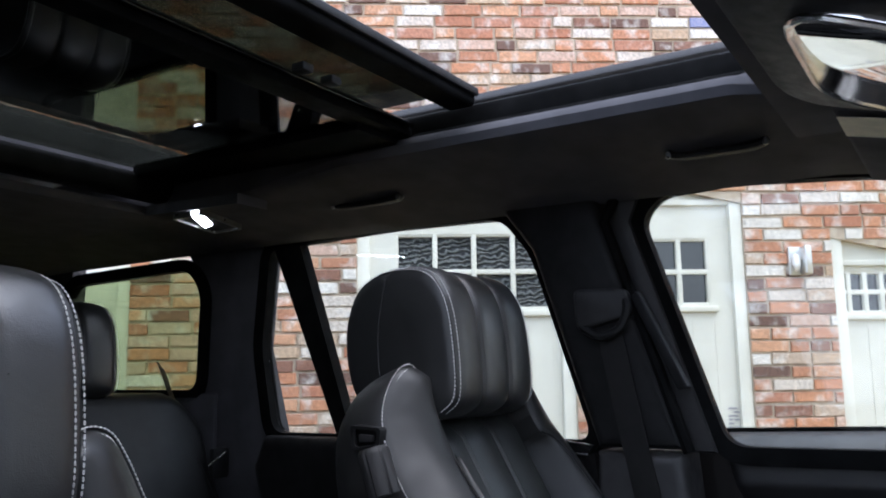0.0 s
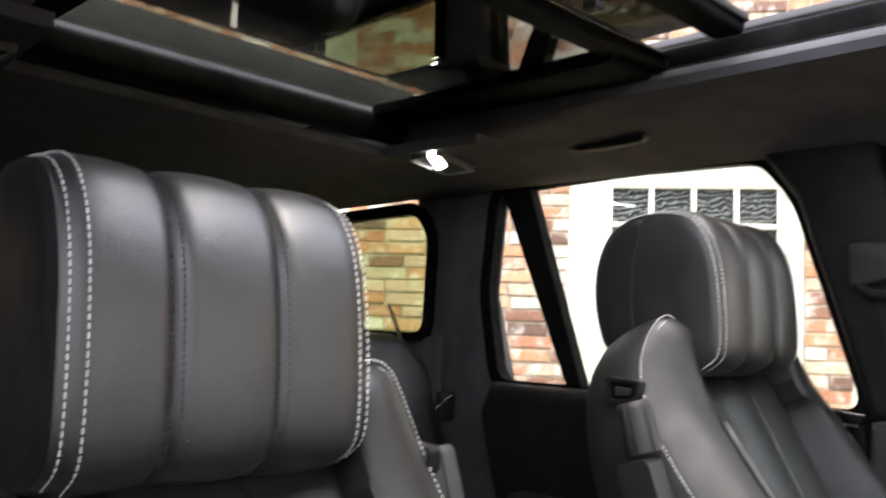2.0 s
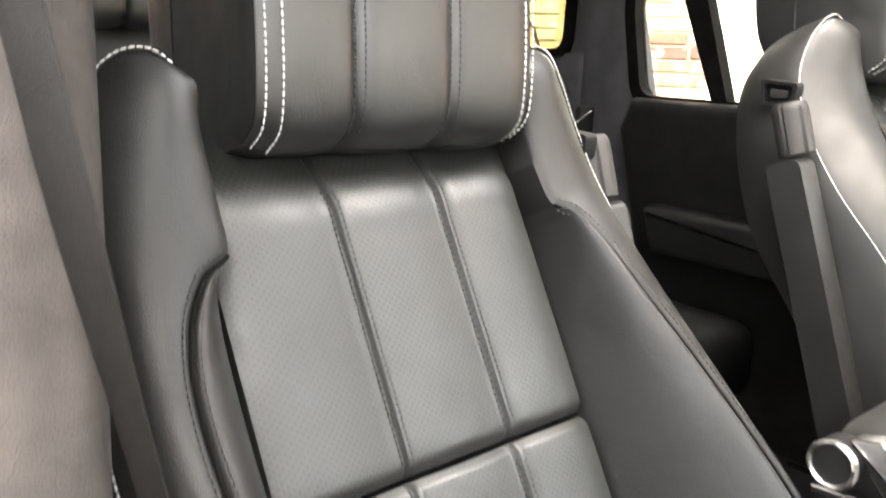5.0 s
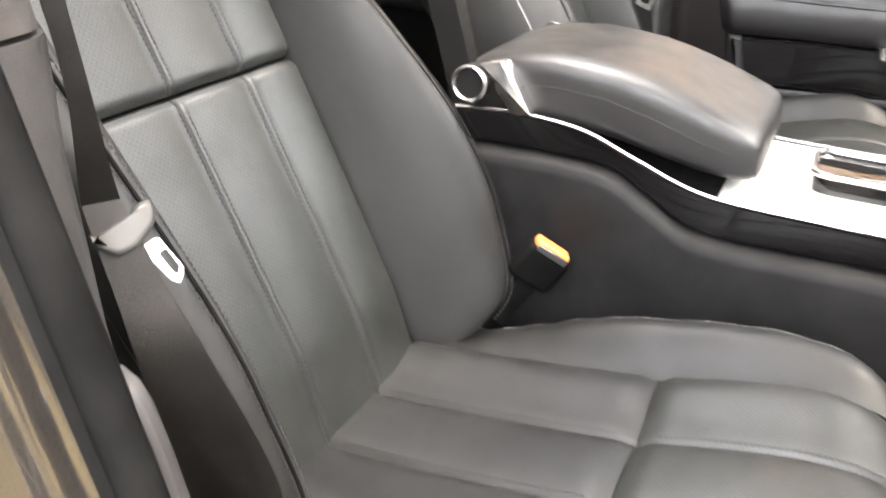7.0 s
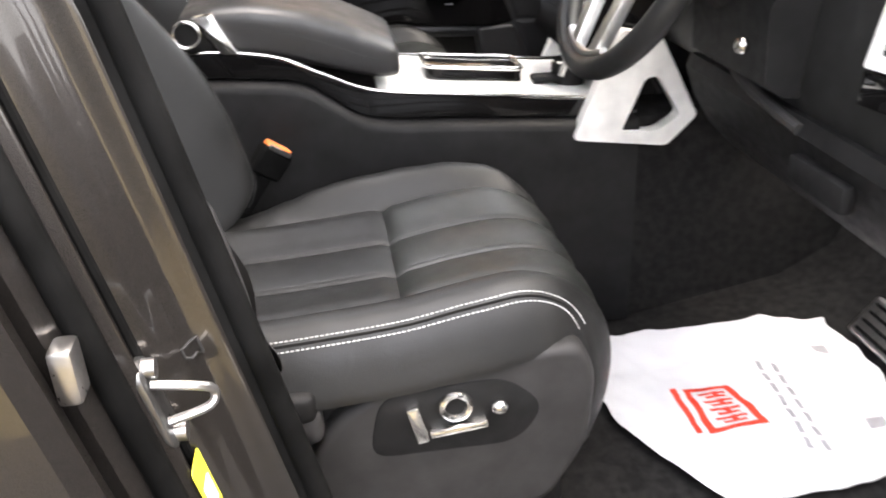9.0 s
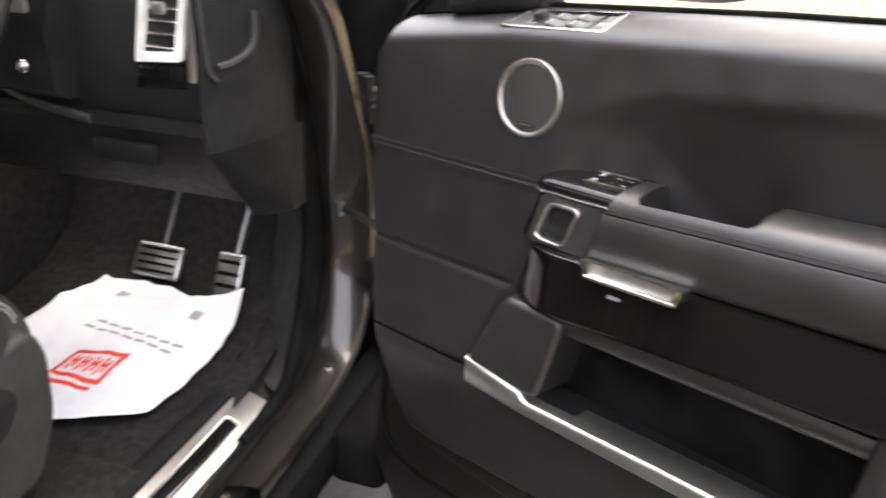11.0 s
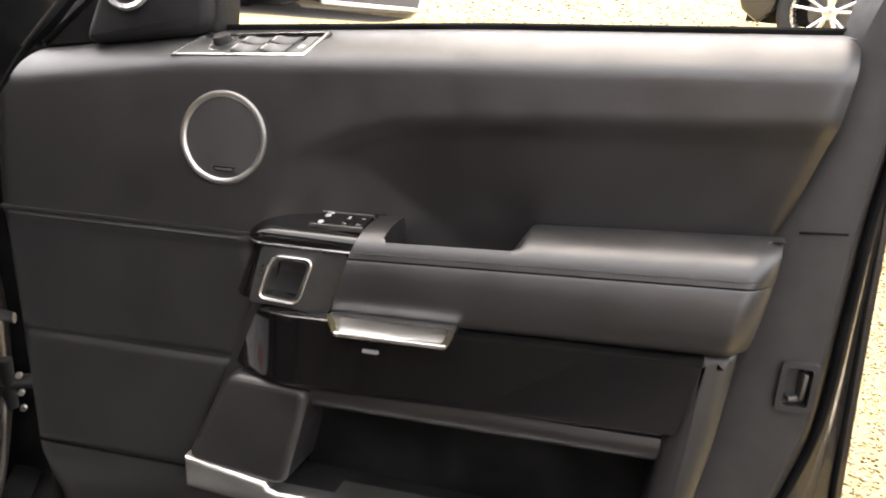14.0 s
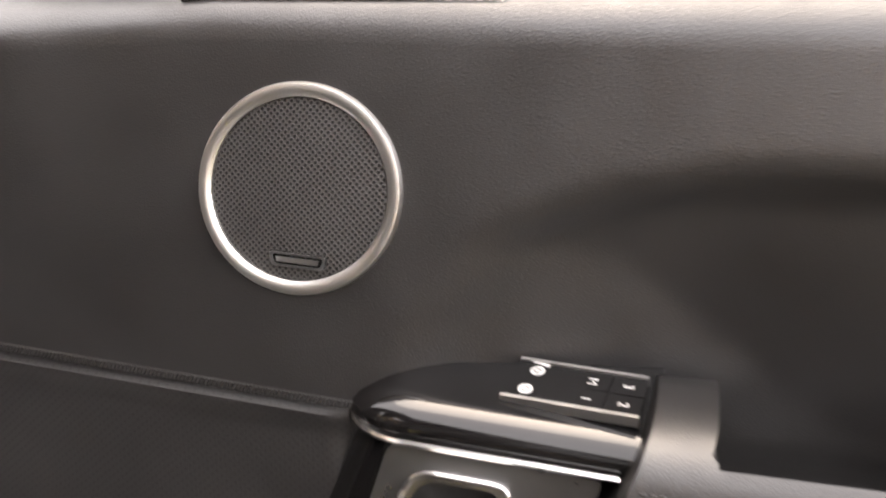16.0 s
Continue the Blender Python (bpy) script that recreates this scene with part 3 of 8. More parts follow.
FRONT_WIN = [(0.74, 1.20), (-0.005, 1.20), (-0.136, 1.60), (-0.10, 1.642), (0.033, 1.648), (0.27, 1.628), (0.5, 1.50)]
REAR_WIN = [(-0.246, 1.205), (-0.362, 1.56), (-0.425, 1.637), (-0.70, 1.643), (-1.045, 1.633), (-1.066, 1.40), (-1.028, 1.205)]
THIRD_WIN = [(-1.285, 1.303), (-1.277, 1.545), (-1.325, 1.606), (-1.80, 1.597), (-1.98, 1.31)]
for put in (left, right):
    for win, pane_mat in ((FRONT_WIN, CLEAR), (REAR_WIN, CLEAR), (THIRD_WIN, TINTED)):
        if put is right and win is FRONT_WIN:
            continue
        inner = surround(win, 0.03, put, 0.03, 0.062, "window_frame", RUBBER)
        # the unseen right-hand panes are darkened to hold light off the rear bench
        g = part("window_pane", prism(inner, put, 0.052, 0.056), REAR_GLASS if put is right else pane_mat, car_body)
        g.visible_shadow = False
    # slanting bar of the quarter light
    part("window_bar", prism([(-1.035, 1.64), (-0.955, 1.64), (-0.80, 1.20), (-0.838, 1.20)], put, 0.03, 0.065, 0.006), RUBBER, car_body)
    # pillar trims between the windows
    if put is left:
        part("pillar_trim", prism([(-0.072, 1.195), (-0.20, 1.60), (-0.21, 1.66), (-0.42, 1.66), (-0.345, 1.56), (-0.225, 1.195)], put, 0.075, -0.005, 0.02, 3), PLASTIC, car_body, "black upper pillar trim")
        part("pillar_trim_lower", prism([(-0.01, 0.46), (-0.072, 1.19), (-0.225, 1.19), (-0.26, 0.46)], put, 0.09, -0.012, 0.02, 3), PLASTIC_GREY, car_body)
        part("door_frame", prism([(-0.022, 1.19), (-0.155, 1.60), (-0.13, 1.66), (-0.205, 1.66), (-0.195, 1.60), (-0.068, 1.19)], put, 0.09, 0.02, 0.01), PLASTIC_GREY, car_body)
        part("door_seal", tube([left(-0.066, 1.19, 0.012), left(-0.135, 1.40, 0.012), left(-0.20, 1.60, 0.012), left(-0.17, 1.66, 0.012)], 0.011), RUBBER, car_body)
    part("pillar_trim", prism([(-1.02, 1.17), (-1.085, 1.40), (-1.06, 1.67), (-1.36, 1.67), (-1.275, 1.56), (-1.27, 1.28), (-1.22, 0.9), (-1.05, 0.9)], put, 0.09, 0.042, 0.01, 3), LINING, car_body)
    part("side_trim", prism([(-1.22, 0.5), (-1.22, 1.295), (-2.25, 1.295), (-2.25, 0.5)], put, 0.08, 0.03, 0.01), LINING, car_body)
    part("pillar_trim", prism([(-1.82, 1.28), (-1.82, 1.68), (-2.3, 1.68), (-2.3, 1.28)], put, 0.09, 0.045, 0.01), LINING, car_body)
    # rear door card
    part("rear_door_card", prism([(-0.25, 0.52), (-0.25, 1.13), (-0.26, 1.20), (-1.03, 1.20), (-1.06, 1.13), (-0.98, 0.85), (-0.80, 0.52)], put, 0.06, -0.01, 0.03, 4), PLASTIC, car_body, "black rear door card")
    part("rear_door_rest", prism(rounded([(-0.30, 0.88), (-0.30, 0.98), (-0.93, 0.98), (-0.90, 0.88)], 0.02), put, -0.01, -0.06, 0.02, 3), LEATHER, car_body)
    # roof rail with the soft lining that wraps it
    sgn = -1 if put is left else 1
    ring = [(0.40, 1.690), (0.40, 1.672), (0.412, 1.667), (0.46, 1.666), (0.52, 1.664), (0.60, 1.655), (0.66, 1.646), (0.715, 1.637), (0.745, 1.650), (0.77, 1.70), (0.70, 1.775), (0.45, 1.79), (0.42, 1.74)]
    ring_open = [(0.428, 1.732), (0.424, 1.722), (0.430, 1.708), (0.450, 1.700), (0.50, 1.691), (0.56, 1.679), (0.64, 1.659), (0.715, 1.637), (0.745, 1.650), (0.77, 1.70), (0.70, 1.755), (0.47, 1.745), (0.44, 1.74)]
    rows = []
    for y in (-2.3, -1.8, -1.3, -0.95, -0.8, -0.7, -0.6, -0.5, -0.4, -0.3, -0.1, 0.1, 0.2, 0.3, 0.4, 0.5, 0.62):
        k_open = smooth(-0.90, -0.55, y) * (1 - smooth(0.12, 0.30, y))
        drop = 0.10 * smooth(0.15, 0.75, y) + 0.02 * smooth(-1.6, -2.4, y)
        rows.append([V3(sgn * (x - 0.05 * smooth(0.1, 0.7, y)), y, z - drop) for x, z in [tuple(Vector(a).lerp(Vector(b), k_open)) for a, b in zip(ring, ring_open)]])
    part("roof_rail", skin(rows), LINING, car_body)
    # grab handles folded against the rail, with bright studs
    for y0, y1 in ((-0.03, 0.12), (-0.72, -0.56)):
        hnd = part("grab_handle", tube(curve_through([V3(sgn * 0.575, y0, 1.678), V3(sgn * 0.575, y0 + 0.02, 1.668), V3(sgn * 0.575, y1 - 0.02, 1.668), V3(sgn * 0.575, y1, 1.678)], 14), 0.008, 8, (0.012, 0.007)), PLASTIC, car_body)
        for yy in (y0, y1):
            part("stud", ball(V3(sgn * 0.565, yy, 1.670), (0.005, 0.005, 0.007), 8), DARK_METAL, hnd)

_sw = part("sill_switch", prism(rounded([(-0.293, 1.207), (-0.232, 1.200), (-0.242, 1.183), (-0.284, 1.185)], 0.003), left, 0.0, -0.004, 0.001), PIANO, car_body, "glossy switch plate on the door sill")
part("bright_edge", tube([left(*p, -0.005) for p in ((-0.293, 1.207), (-0.232, 1.200), (-0.242, 1.183), (-0.284, 1.185))], 0.0022, 6, closed=True), CHROME, _sw)

# roof lining round the opening
for c, s in (((0, -1.66, 1.665), (0.9, 1.25, 0.02)), ((0, 0.40, 1.645), (0.9, 0.44, 0.02))):
    part("roof_lining", box(c, s, 0.006), LINING, car_body)
for sx in (1, -1):
    part("roof_lining", prism([(-1.04, 0.36), (-0.80, 0.38), (-0.80, 0.46), (-1.04, 0.46)], lambda y, x, d, sx=sx: V3(sx * x, y, 1.655 + d), 0.0, 0.02), LINING, car_body)
    # raised edge of the opening, a step and a lip
    part("opening_edge", skin([[V3(sx * x, y, z) for x, z in ((0.450, 1.742), (0.447, 1.745), (0.444, 1.770), (0.446, 1.776), (0.455, 1.781), (0.60, 1.80), (0.60, 1.76), (0.47, 1.735))]
                               for y in (-1.05, -0.3, 0.0, 0.1, 0.2)]), RUBBER, car_body)
    part("opening_seal", tube([V3(sx * 0.442, -0.95, 1.738), V3(sx * 0.442, 0.0, 1.738), V3(sx * 0.442, 0.18, 1.738)], 0.006), RUBBER, car_body)
    part("blind_rail", box((sx * 0.375, -0.745, 1.737), (0.12, 0.56, 0.022), 0.004), RUBBER, car_body)
    part("roof_skin", box((sx * 0.63, -0.95, 1.815), (0.22, 2.7, 0.025), 0.01), PAINT, car_body)
part("roof_skin", box((0, -1.75, 1.815), (1.1, 1.3, 0.025), 0.01), PAINT, car_body)
part("roof_skin", box((0, 0.32, 1.79), (1.1, 0.24, 0.025), 0.01), PAINT, car_body)
part("blind_rail", box((0, -1.04, 1.712), (0.88, 0.05, 0.05), 0.012, 3), RUBBER, car_body)
part("roof_beam", box((0, 0.205, 1.70), (0.9, 0.03, 0.10), 0.006), LINING, car_body)
part("opening_edge", box((0, -1.06, 1.76), (0.9, 0.03, 0.1), 0.006), LINING, car_body)
sunroof = thing("sunroof", (0, -0.65, 1.74), "dark tinted glass sunroof, front panel slid back open", "sunroof")
_p = part("fixed_pane", box((0, -0.735, 1.742), (0.64, 0.55, 0.006)), ROOF_GLASS, sunroof, "dark tinted fixed glass")
part("pane_border", box((0, -0.655, 1.756), (0.86, 0.45, 0.008), 0.002), PIANO, sunroof)
part("sliding_pane", box((0, -0.64, 1.80), (0.86, 0.62, 0.006), 0.002), SLIDING_GLASS, sunroof)
part("pane_frame", box((0, -0.335, 1.782), (0.87, 0.055, 0.030), 0.010, 3), RUBBER, sunroof)
part("cross_beam", box((0, -0.465, 1.748), (0.88, 0.05, 0.02), 0.006), RUBBER, sunroof)
part("edge_trim", box((0, -0.304, 1.79), (0.86, 0.008, 0.014), 0.003), PLASTIC, sunroof)
part("wind_deflector", tube([V3(-0.42, 0.17, 1.80), V3(-0.2, 0.185, 1.81), V3(0.2, 0.185, 1.81), V3(0.42, 0.17, 1.80)], 0.006), PLASTIC, sunroof)
for x in (-0.13, -0.07):
    part("clip", box((x, -0.37, 1.734), (0.022, 0.022, 0.012), 0.003), PLASTIC, sunroof)

# overhead console with a glossy panel, the visors, the rear-view mirror
over = thing("overhead_console", (0, 0.27, 1.63), "black overhead console with chrome-edged glossy panel", "overhead console")
part("housing", prism(rounded([(-0.16, 0.215), (0.20, 0.215), (0.18, 0.50), (-0.13, 0.50)], 0.06), lambda x, y, d: V3(x, y, 1.66 - d - 0.10 * smooth(0.16, 0.5, y)), -0.02, 0.055, 0.014, 3), PLASTIC, over)
_rim = rounded([(-0.095, 0.262), (0.145, 0.262), (0.125, 0.43), (-0.075, 0.43)], 0.06)
part("gloss_panel", prism(_rim, lambda x, y, d: V3(x, y, 1.66 - d - 0.10 * smooth(0.16, 0.5, y)), 0.05, 0.059, 0.002), MIRROR, over, "mirror-bright glossy panel")
part("chrome_rim", tube([V3(x, y, 1.60 - 0.10 * smooth(0.16, 0.5, y)) for x, y in _rim], 0.0035, 8, closed=True), CHROME, over)
for sx in (1, -1):
    v = thing("sun_visor", (sx * 0.40, 0.33, 1.60), "black cloth sun visor stowed against the roof", "sun visor", "pair of sun visors")
    part("flap", box((sx * 0.38, 0.34, 1.585), (0.40, 0.17, 0.022), 0.01, 3, Euler((radians(-12), 0, 0)).to_matrix().to_4x4()), LINING, v)
    if sx < 0:
        part("label", box((-0.235, 0.285, 1.580), (0.085, 0.05, 0.001), 0, 2, Euler((radians(-12), 0, 0)).to_matrix().to_4x4()), LABEL, v, "printed safety label")
    part("pivot", tube([V3(sx * 0.19, 0.42, 1.575), V3(sx * 0.15, 0.43, 1.58)], 0.006), PLASTIC, v)

# rear ceiling lamps
for sx in (-1, 1):
    l = thing("ceiling_lamp", (sx * 0.43, -0.96, 1.65), "lit reading lamp in the black roof lining", "lamp", "rear reading lamps")

    def lay(a, b, d, sx=sx):
        return V3(sx * (0.465 + a), -0.97 + b - 0.35 * a, 1.652 - d)
    part("lens", prism(rounded([(-0.085, 0.010), (-0.080, 0.038), (0.020, 0.002), (0.030, -0.034)], 0.012), lay, -0.004, 0.006, 0.003), LAMP_GLOW if sx < 0 else DARK_PANE, l, "glowing white lens")
    part("bezel", frame_plate(rounded([(-0.08, -0.045), (0.085, -0.045), (0.085, 0.045), (-0.08, 0.045)], 0.012), rounded([(-0.074, -0.039), (0.079, -0.039), (0.079, 0.039), (-0.074, 0.039)], 0.01), lay, -0.004, 0.007), DARK_METAL, l)
    part("console_face", prism(rounded([(-0.072, -0.037), (0.077, -0.037), (0.077, 0.037), (-0.072, 0.037)], 0.008), lay, -0.004, 0.003, 0.002), PLASTIC, l)

# tailgate with its window, and the load bay
part("tailgate", join(box((0, -2.33, 0.9), (1.5, 0.06, 0.75), 0.02), box((0, -2.2, 1.72), (1.3, 0.3, 0.08), 0.02)), LINING, car_body)
_g = part("rear_screen", box((0, -2.30, 1.42), (1.3, 0.006, 0.5)), REAR_GLASS, car_body)
_g.visible_shadow = False
part("load_floor", box((0, -1.75, 0.72), (1.4, 1.1, 0.04), 0.01), CARPET, car_body)
part("screen_header", tube([V3(-0.6, -2.25, 1.595), V3(0, -2.26, 1.615), V3(0.6, -2.25, 1.595)], 0.012), PLASTIC_GREY, car_body)

# outer skins of the shut doors
part("door_skin", prism([(-0.98, 0.45), (-1.06, 0.85), (-1.04, 1.19), (0.90, 1.19), (1.0, 0.9), (0.98, 0.45)], left, 0.13, 0.16), PAINT, car_body)
part("rear_door_skin", prism([(-0.98, 0.45), (-1.06, 0.85), (-1.04, 1.19), (-0.28, 1.19), (-0.22, 0.9), (-0.2, 0.45)], right, 0.13, 0.16), PAINT, car_body)
tilt(car_body, over, sunroof, *[o for o in bpy.data.objects if o.parent is None and o.name.split(".")[0] in ("sun_visor", "ceiling_lamp")])

# inner body sides below the glass
part("body_side", prism([(-2.3, 0.3), (1.15, 0.3), (1.15, 1.12), (-0.2, 1.12), (-1.0, 1.2), (-2.3, 1.3)], left, 0.10, 0.12), LINING, car_body)
part("body_side", prism([(-2.3, 0.3), (-0.32, 0.3), (-0.32, 1.12), (-1.0, 1.2), (-2.3, 1.3)], right, 0.10, 0.12), LINING, car_body)
part("side_panel", prism(rounded([(-2.35, 0.32), (-2.35, 1.18), (-1.2, 1.18), (-0.26, 1.16), (-0.24, 0.34)], 0.05), right, 0.165, 0.215, 0.02, 3), PAINT, car_body, "bronze-grey painted body side")
# near-black block standing in for the shade in the hinge gap
part("wing_liner", box((0.945, 1.10, 0.70), (0.21, 0.10, 1.0), 0.03, 3), RUBBER, car_body)
# windscreen, scuttle and bonnet close the front
_g = part("windscreen", skin([[V3(-0.66, 0.60, 1.60), V3(0.66, 0.60, 1.60)], [V3(-0.72, 1.15, 1.22), V3(0.72, 1.15, 1.22)]], closed=False), CLEAR, car_body)
_g.visible_shadow = False
part("bonnet", prism([(-0.93, 1.22), (0.93, 1.22), (0.90, 2.2), (0.6, 2.4), (-0.6, 2.4), (-0.90, 2.2)], lambda x, y, d: V3(x, y, 1.12 + d - 0.06 * (y - 1.2)), -0.5, 0.03, 0.03, 3), PAINT, car_body)
part("scuttle", box((0, 1.17, 1.16), (1.5, 0.12, 0.05), 0.015), PLASTIC, car_body)
part("bulkhead", box((0, 1.22, 0.8), (1.7, 0.04, 0.75), 0.01), CARPET, car_body)
part("front_wing", box((0.90, 1.72, 0.82), (0.16, 1.15, 0.52), 0.05, 4), PAINT, car_body)
part("front_wing", box((-0.90, 1.72, 0.82), (0.16, 1.15, 0.52), 0.05, 4), PAINT, car_body)

# cabin floor: flat, rising to a toe board
_prof = [(-2.2, 0.44), (-0.3, 0.44), (0.5, 0.435), (0.62, 0.445), (0.95, 0.505), (1.05, 0.56), (1.20, 0.86)]
for x0, x1 in ((0.10, 0.80), (-0.80, -0.10)):
    part("floor_carpet", skin([[V3(x, y, z) for y, z in _prof] + [V3(x, y, z - 0.05) for y, z in _prof[::-1]] for x in (x0, x1)]), CARPET, car_body)
part("underbody", box((0, -0.3, 0.33), (1.6, 3.4, 0.12), 0.02), PLASTIC, car_body)
for sx in (1, -1):
    part("far_wheel_arch", box((sx * 0.72, 1.75, 0.55), (0.3, 0.9, 0.5), 0.1, 3), PLASTIC, car_body)

# right-hand body side: pillar with its painted shut face, striker and seals
def bp(z):
    """Front edge of the pillar at height z."""
    return -0.043 - 0.22 * (z - 1.153) - 0.10 * max(0, z - 1.2)


def pillar_ring(prof, z):
    return [V3(x, bp(z) + dy, z) for x, dy in prof]


_zs = [0.44, 0.6, 0.8, 1.0, 1.2, 1.4, 1.66]
TRIM_X = [(0.44, 0.785), (0.9, 0.778), (1.05, 0.766), (1.145, 0.750), (1.206, 0.735), (1.3, 0.717), (1.4, 0.70), (1.66, 0.66)]


def trim_ring(z, k):
    x = lerp_table(TRIM_X, z) - k
    return pillar_ring([(x - 0.006, -0.21), (x - 0.005, -0.13), (x - 0.004, -0.08), (x - 0.001, -0.05), (x + 0.004, -0.032), (x + 0.012, -0.018), (x + 0.024, -0.009), (min(x + 0.042, 0.795), -0.004), (0.797, 0.0), (0.80, -0.02), (0.80, -0.21)], z)


part("pillar_upper_trim", skin([trim_ring(z, 0.0) for z in (1.206, 1.25, 1.3, 1.35, 1.4, 1.5, 1.66)]), SUEDE, car_body, "grey brushed-cloth upper pillar trim")
part("pillar_lower_trim", skin([trim_ring(z, 0.003) for z in (0.44, 0.7, 0.9, 0.97, 1.05, 1.1, 1.145, 1.18, 1.203)]), PLASTIC_GREY, car_body, "grey plastic lower pillar trim")
part("trim_lip", skin([pillar_ring([(0.786, -0.01), (0.786, k - 0.002), (0.789, k), (0.794, k), (0.797, k - 0.003), (0.797, -0.01)], z) for z, k in ((0.66, 0.0), (0.80, 0.001), (0.93, 0.012), (0.99, 0.014), (1.018, 0.013), (1.03, 0.009), (1.036, 0.0))]), PLASTIC_GREY, car_body, "grey plastic lip of the pillar trim")
part("trim_joint", tube([V3(0.7975, bp(0.962) - 0.004, 0.962), V3(0.7975, bp(0.945) + 0.012, 0.945)], 0.0012, 6), STEEL, car_body)
part("door_seal", tube([V3(0.806, bp(z) + 0.001, z) for z in _zs], 0.013, 10), RUBBER, car_body)
part("seal_channel", skin([pillar_ring([(0.80, -0.006), (0.816, -0.008), (0.8195, -0.014), (0.8195, -0.022), (0.80, -0.03)], z) for z in _zs]), RUBBER, car_body, "black rubber seal channel")
SHUT = [(0.80, -0.014), (0.8195, -0.0155), (0.821, -0.018), (0.8215, -0.030), (0.8225, -0.041), (0.8245, -0.0455), (0.829, -0.050), (0.8325, -0.0535), (0.834, -0.056), (0.836, -0.062),
        (0.840, -0.068), (0.8435, -0.073), (0.846, -0.084), (0.850, -0.090), (0.860, -0.0915), (0.868, -0.089), (0.8735, -0.0825), (0.878, -0.080), (0.884, -0.084), (0.889, -0.098), (0.912, -0.125), (0.90, -0.20), (0.81, -0.20)]
part("pillar_shut_face", skin([pillar_ring(SHUT, z) for z in _zs]), PAINT, car_body, "bronze-grey painted door shut with pressed steps")
part("shut_seal", tube([V3(0.897, bp(z) - 0.099, z) for z in _zs], 0.013, 10), RUBBER, car_body)
part("shut_seal", tube([V3(0.8475, bp(z) - 0.0875, z) for z in _zs], 0.005, 8), RUBBER, car_body)
part("rear_door_edge", skin([pillar_ring([(0.925, -0.13), (0.955, -0.12), (0.972, -0.135), (0.975, -0.30), (0.93, -0.30)], z) for z in (0.42, 0.7, 1.0, 1.22)]), PAINT, car_body)
for z in (0.95, 0.72):
    part("hinge_leaf", box((0.925, bp(z) - 0.11, z), (0.03, 0.02, 0.05), 0.005), STEEL, car_body)
part("seam_sealer", tube([V3(x, bp(z) + dy, z) for x, dy, z in ((0.8235, -0.040, 0.908), (0.8285, -0.0465, 0.906), (0.832, -0.0505, 0.903), (0.8345, -0.054, 0.902), (0.8345, -0.054, 0.893), (0.831, -0.0495, 0.890), (0.8265, -0.0445, 0.893), (0.8235, -0.040, 0.890))], 0.0016, 8, closed=True), PLASTIC_GREY, car_body, "bead of seam sealer")
striker = thing("door_striker", (0.860, -0.06, 0.87), "zinc steel striker loop bolted to the painted pillar", "striker")
part("plate", prism(rounded([(0.848, 0.825), (0.885, 0.825), (0.885, 0.915), (0.848, 0.915)], 0.016), lambda x, z, d: V3(x, bp(z) - 0.086 + d, z), 0.0, 0.006, 0.002), DARK_METAL, striker)
part("loop", tube(curve_through([V3(0.872, bp(0.89) - 0.080, 0.893), V3(0.868, bp(0.88) - 0.042, 0.884), V3(0.860, bp(0.87) - 0.034, 0.872), V3(0.866, bp(0.86) - 0.042, 0.860), V3(0.872, bp(0.85) - 0.080, 0.852)], 16), 0.0045), STEEL, striker)
for z in (0.905, 0.835):
    part("bolt", tube([V3(0.864, bp(z) - 0.084, z), V3(0.864, bp(z) - 0.071, z)], 0.0095, 12), STEEL, striker)
_yl = thing("warning_label", (0.868, -0.02, 0.78), "yellow printed sticker on the painted pillar", "sticker")
part("sticker", prism(rounded([(0.845, 0.735), (0.885, 0.735), (0.885, 0.80), (0.845, 0.80)], 0.004), lambda x, z, d: V3(x, bp(z) - 0.079 + d, z), 0.0, 0.0012), YELLOW, _yl)
part("print", prism(rounded([(0.852, 0.745), (0.878, 0.745), (0.878, 0.775), (0.852, 0.775)], 0.003), lambda x, z, d: V3(x, bp(z) - 0.079 + d, z), 0.001, 0.002), PAPER, _yl)

# front door opening: kick trim, seal, painted flange, sill with a bright tread plate
_seal = [(0.45, 1.62), (0.66, 1.36), (0.815, 1.165), (0.880, 0.99), (0.912, 0.818), (0.912, 0.70), (0.885, 0.60), (0.835, 0.508), (0.765, 0.452), (0.62, 0.438)]
_flin = [(0.45, 1.64), (0.67, 1.38), (0.835, 1.17), (0.925, 0.95), (0.958, 0.80), (0.960, 0.65), (0.912, 0.53), (0.832, 0.452), (0.71, 0.428), (0.52, 0.420)]
_flout = [(0.47, 1.66), (0.72, 1.38), (0.854, 1.125), (0.951, 0.927), (1.003, 0.755), (0.995, 0.630), (0.948, 0.540), (0.872, 0.476), (0.73, 0.446), (0.53, 0.436)]
S, A, B = ([curve_through([V3(0, *p) for p in q], 40) for q in (_seal, _flin, _flout)])


def lean(z):
    return -0.18 * max(0.0, z - 1.15)


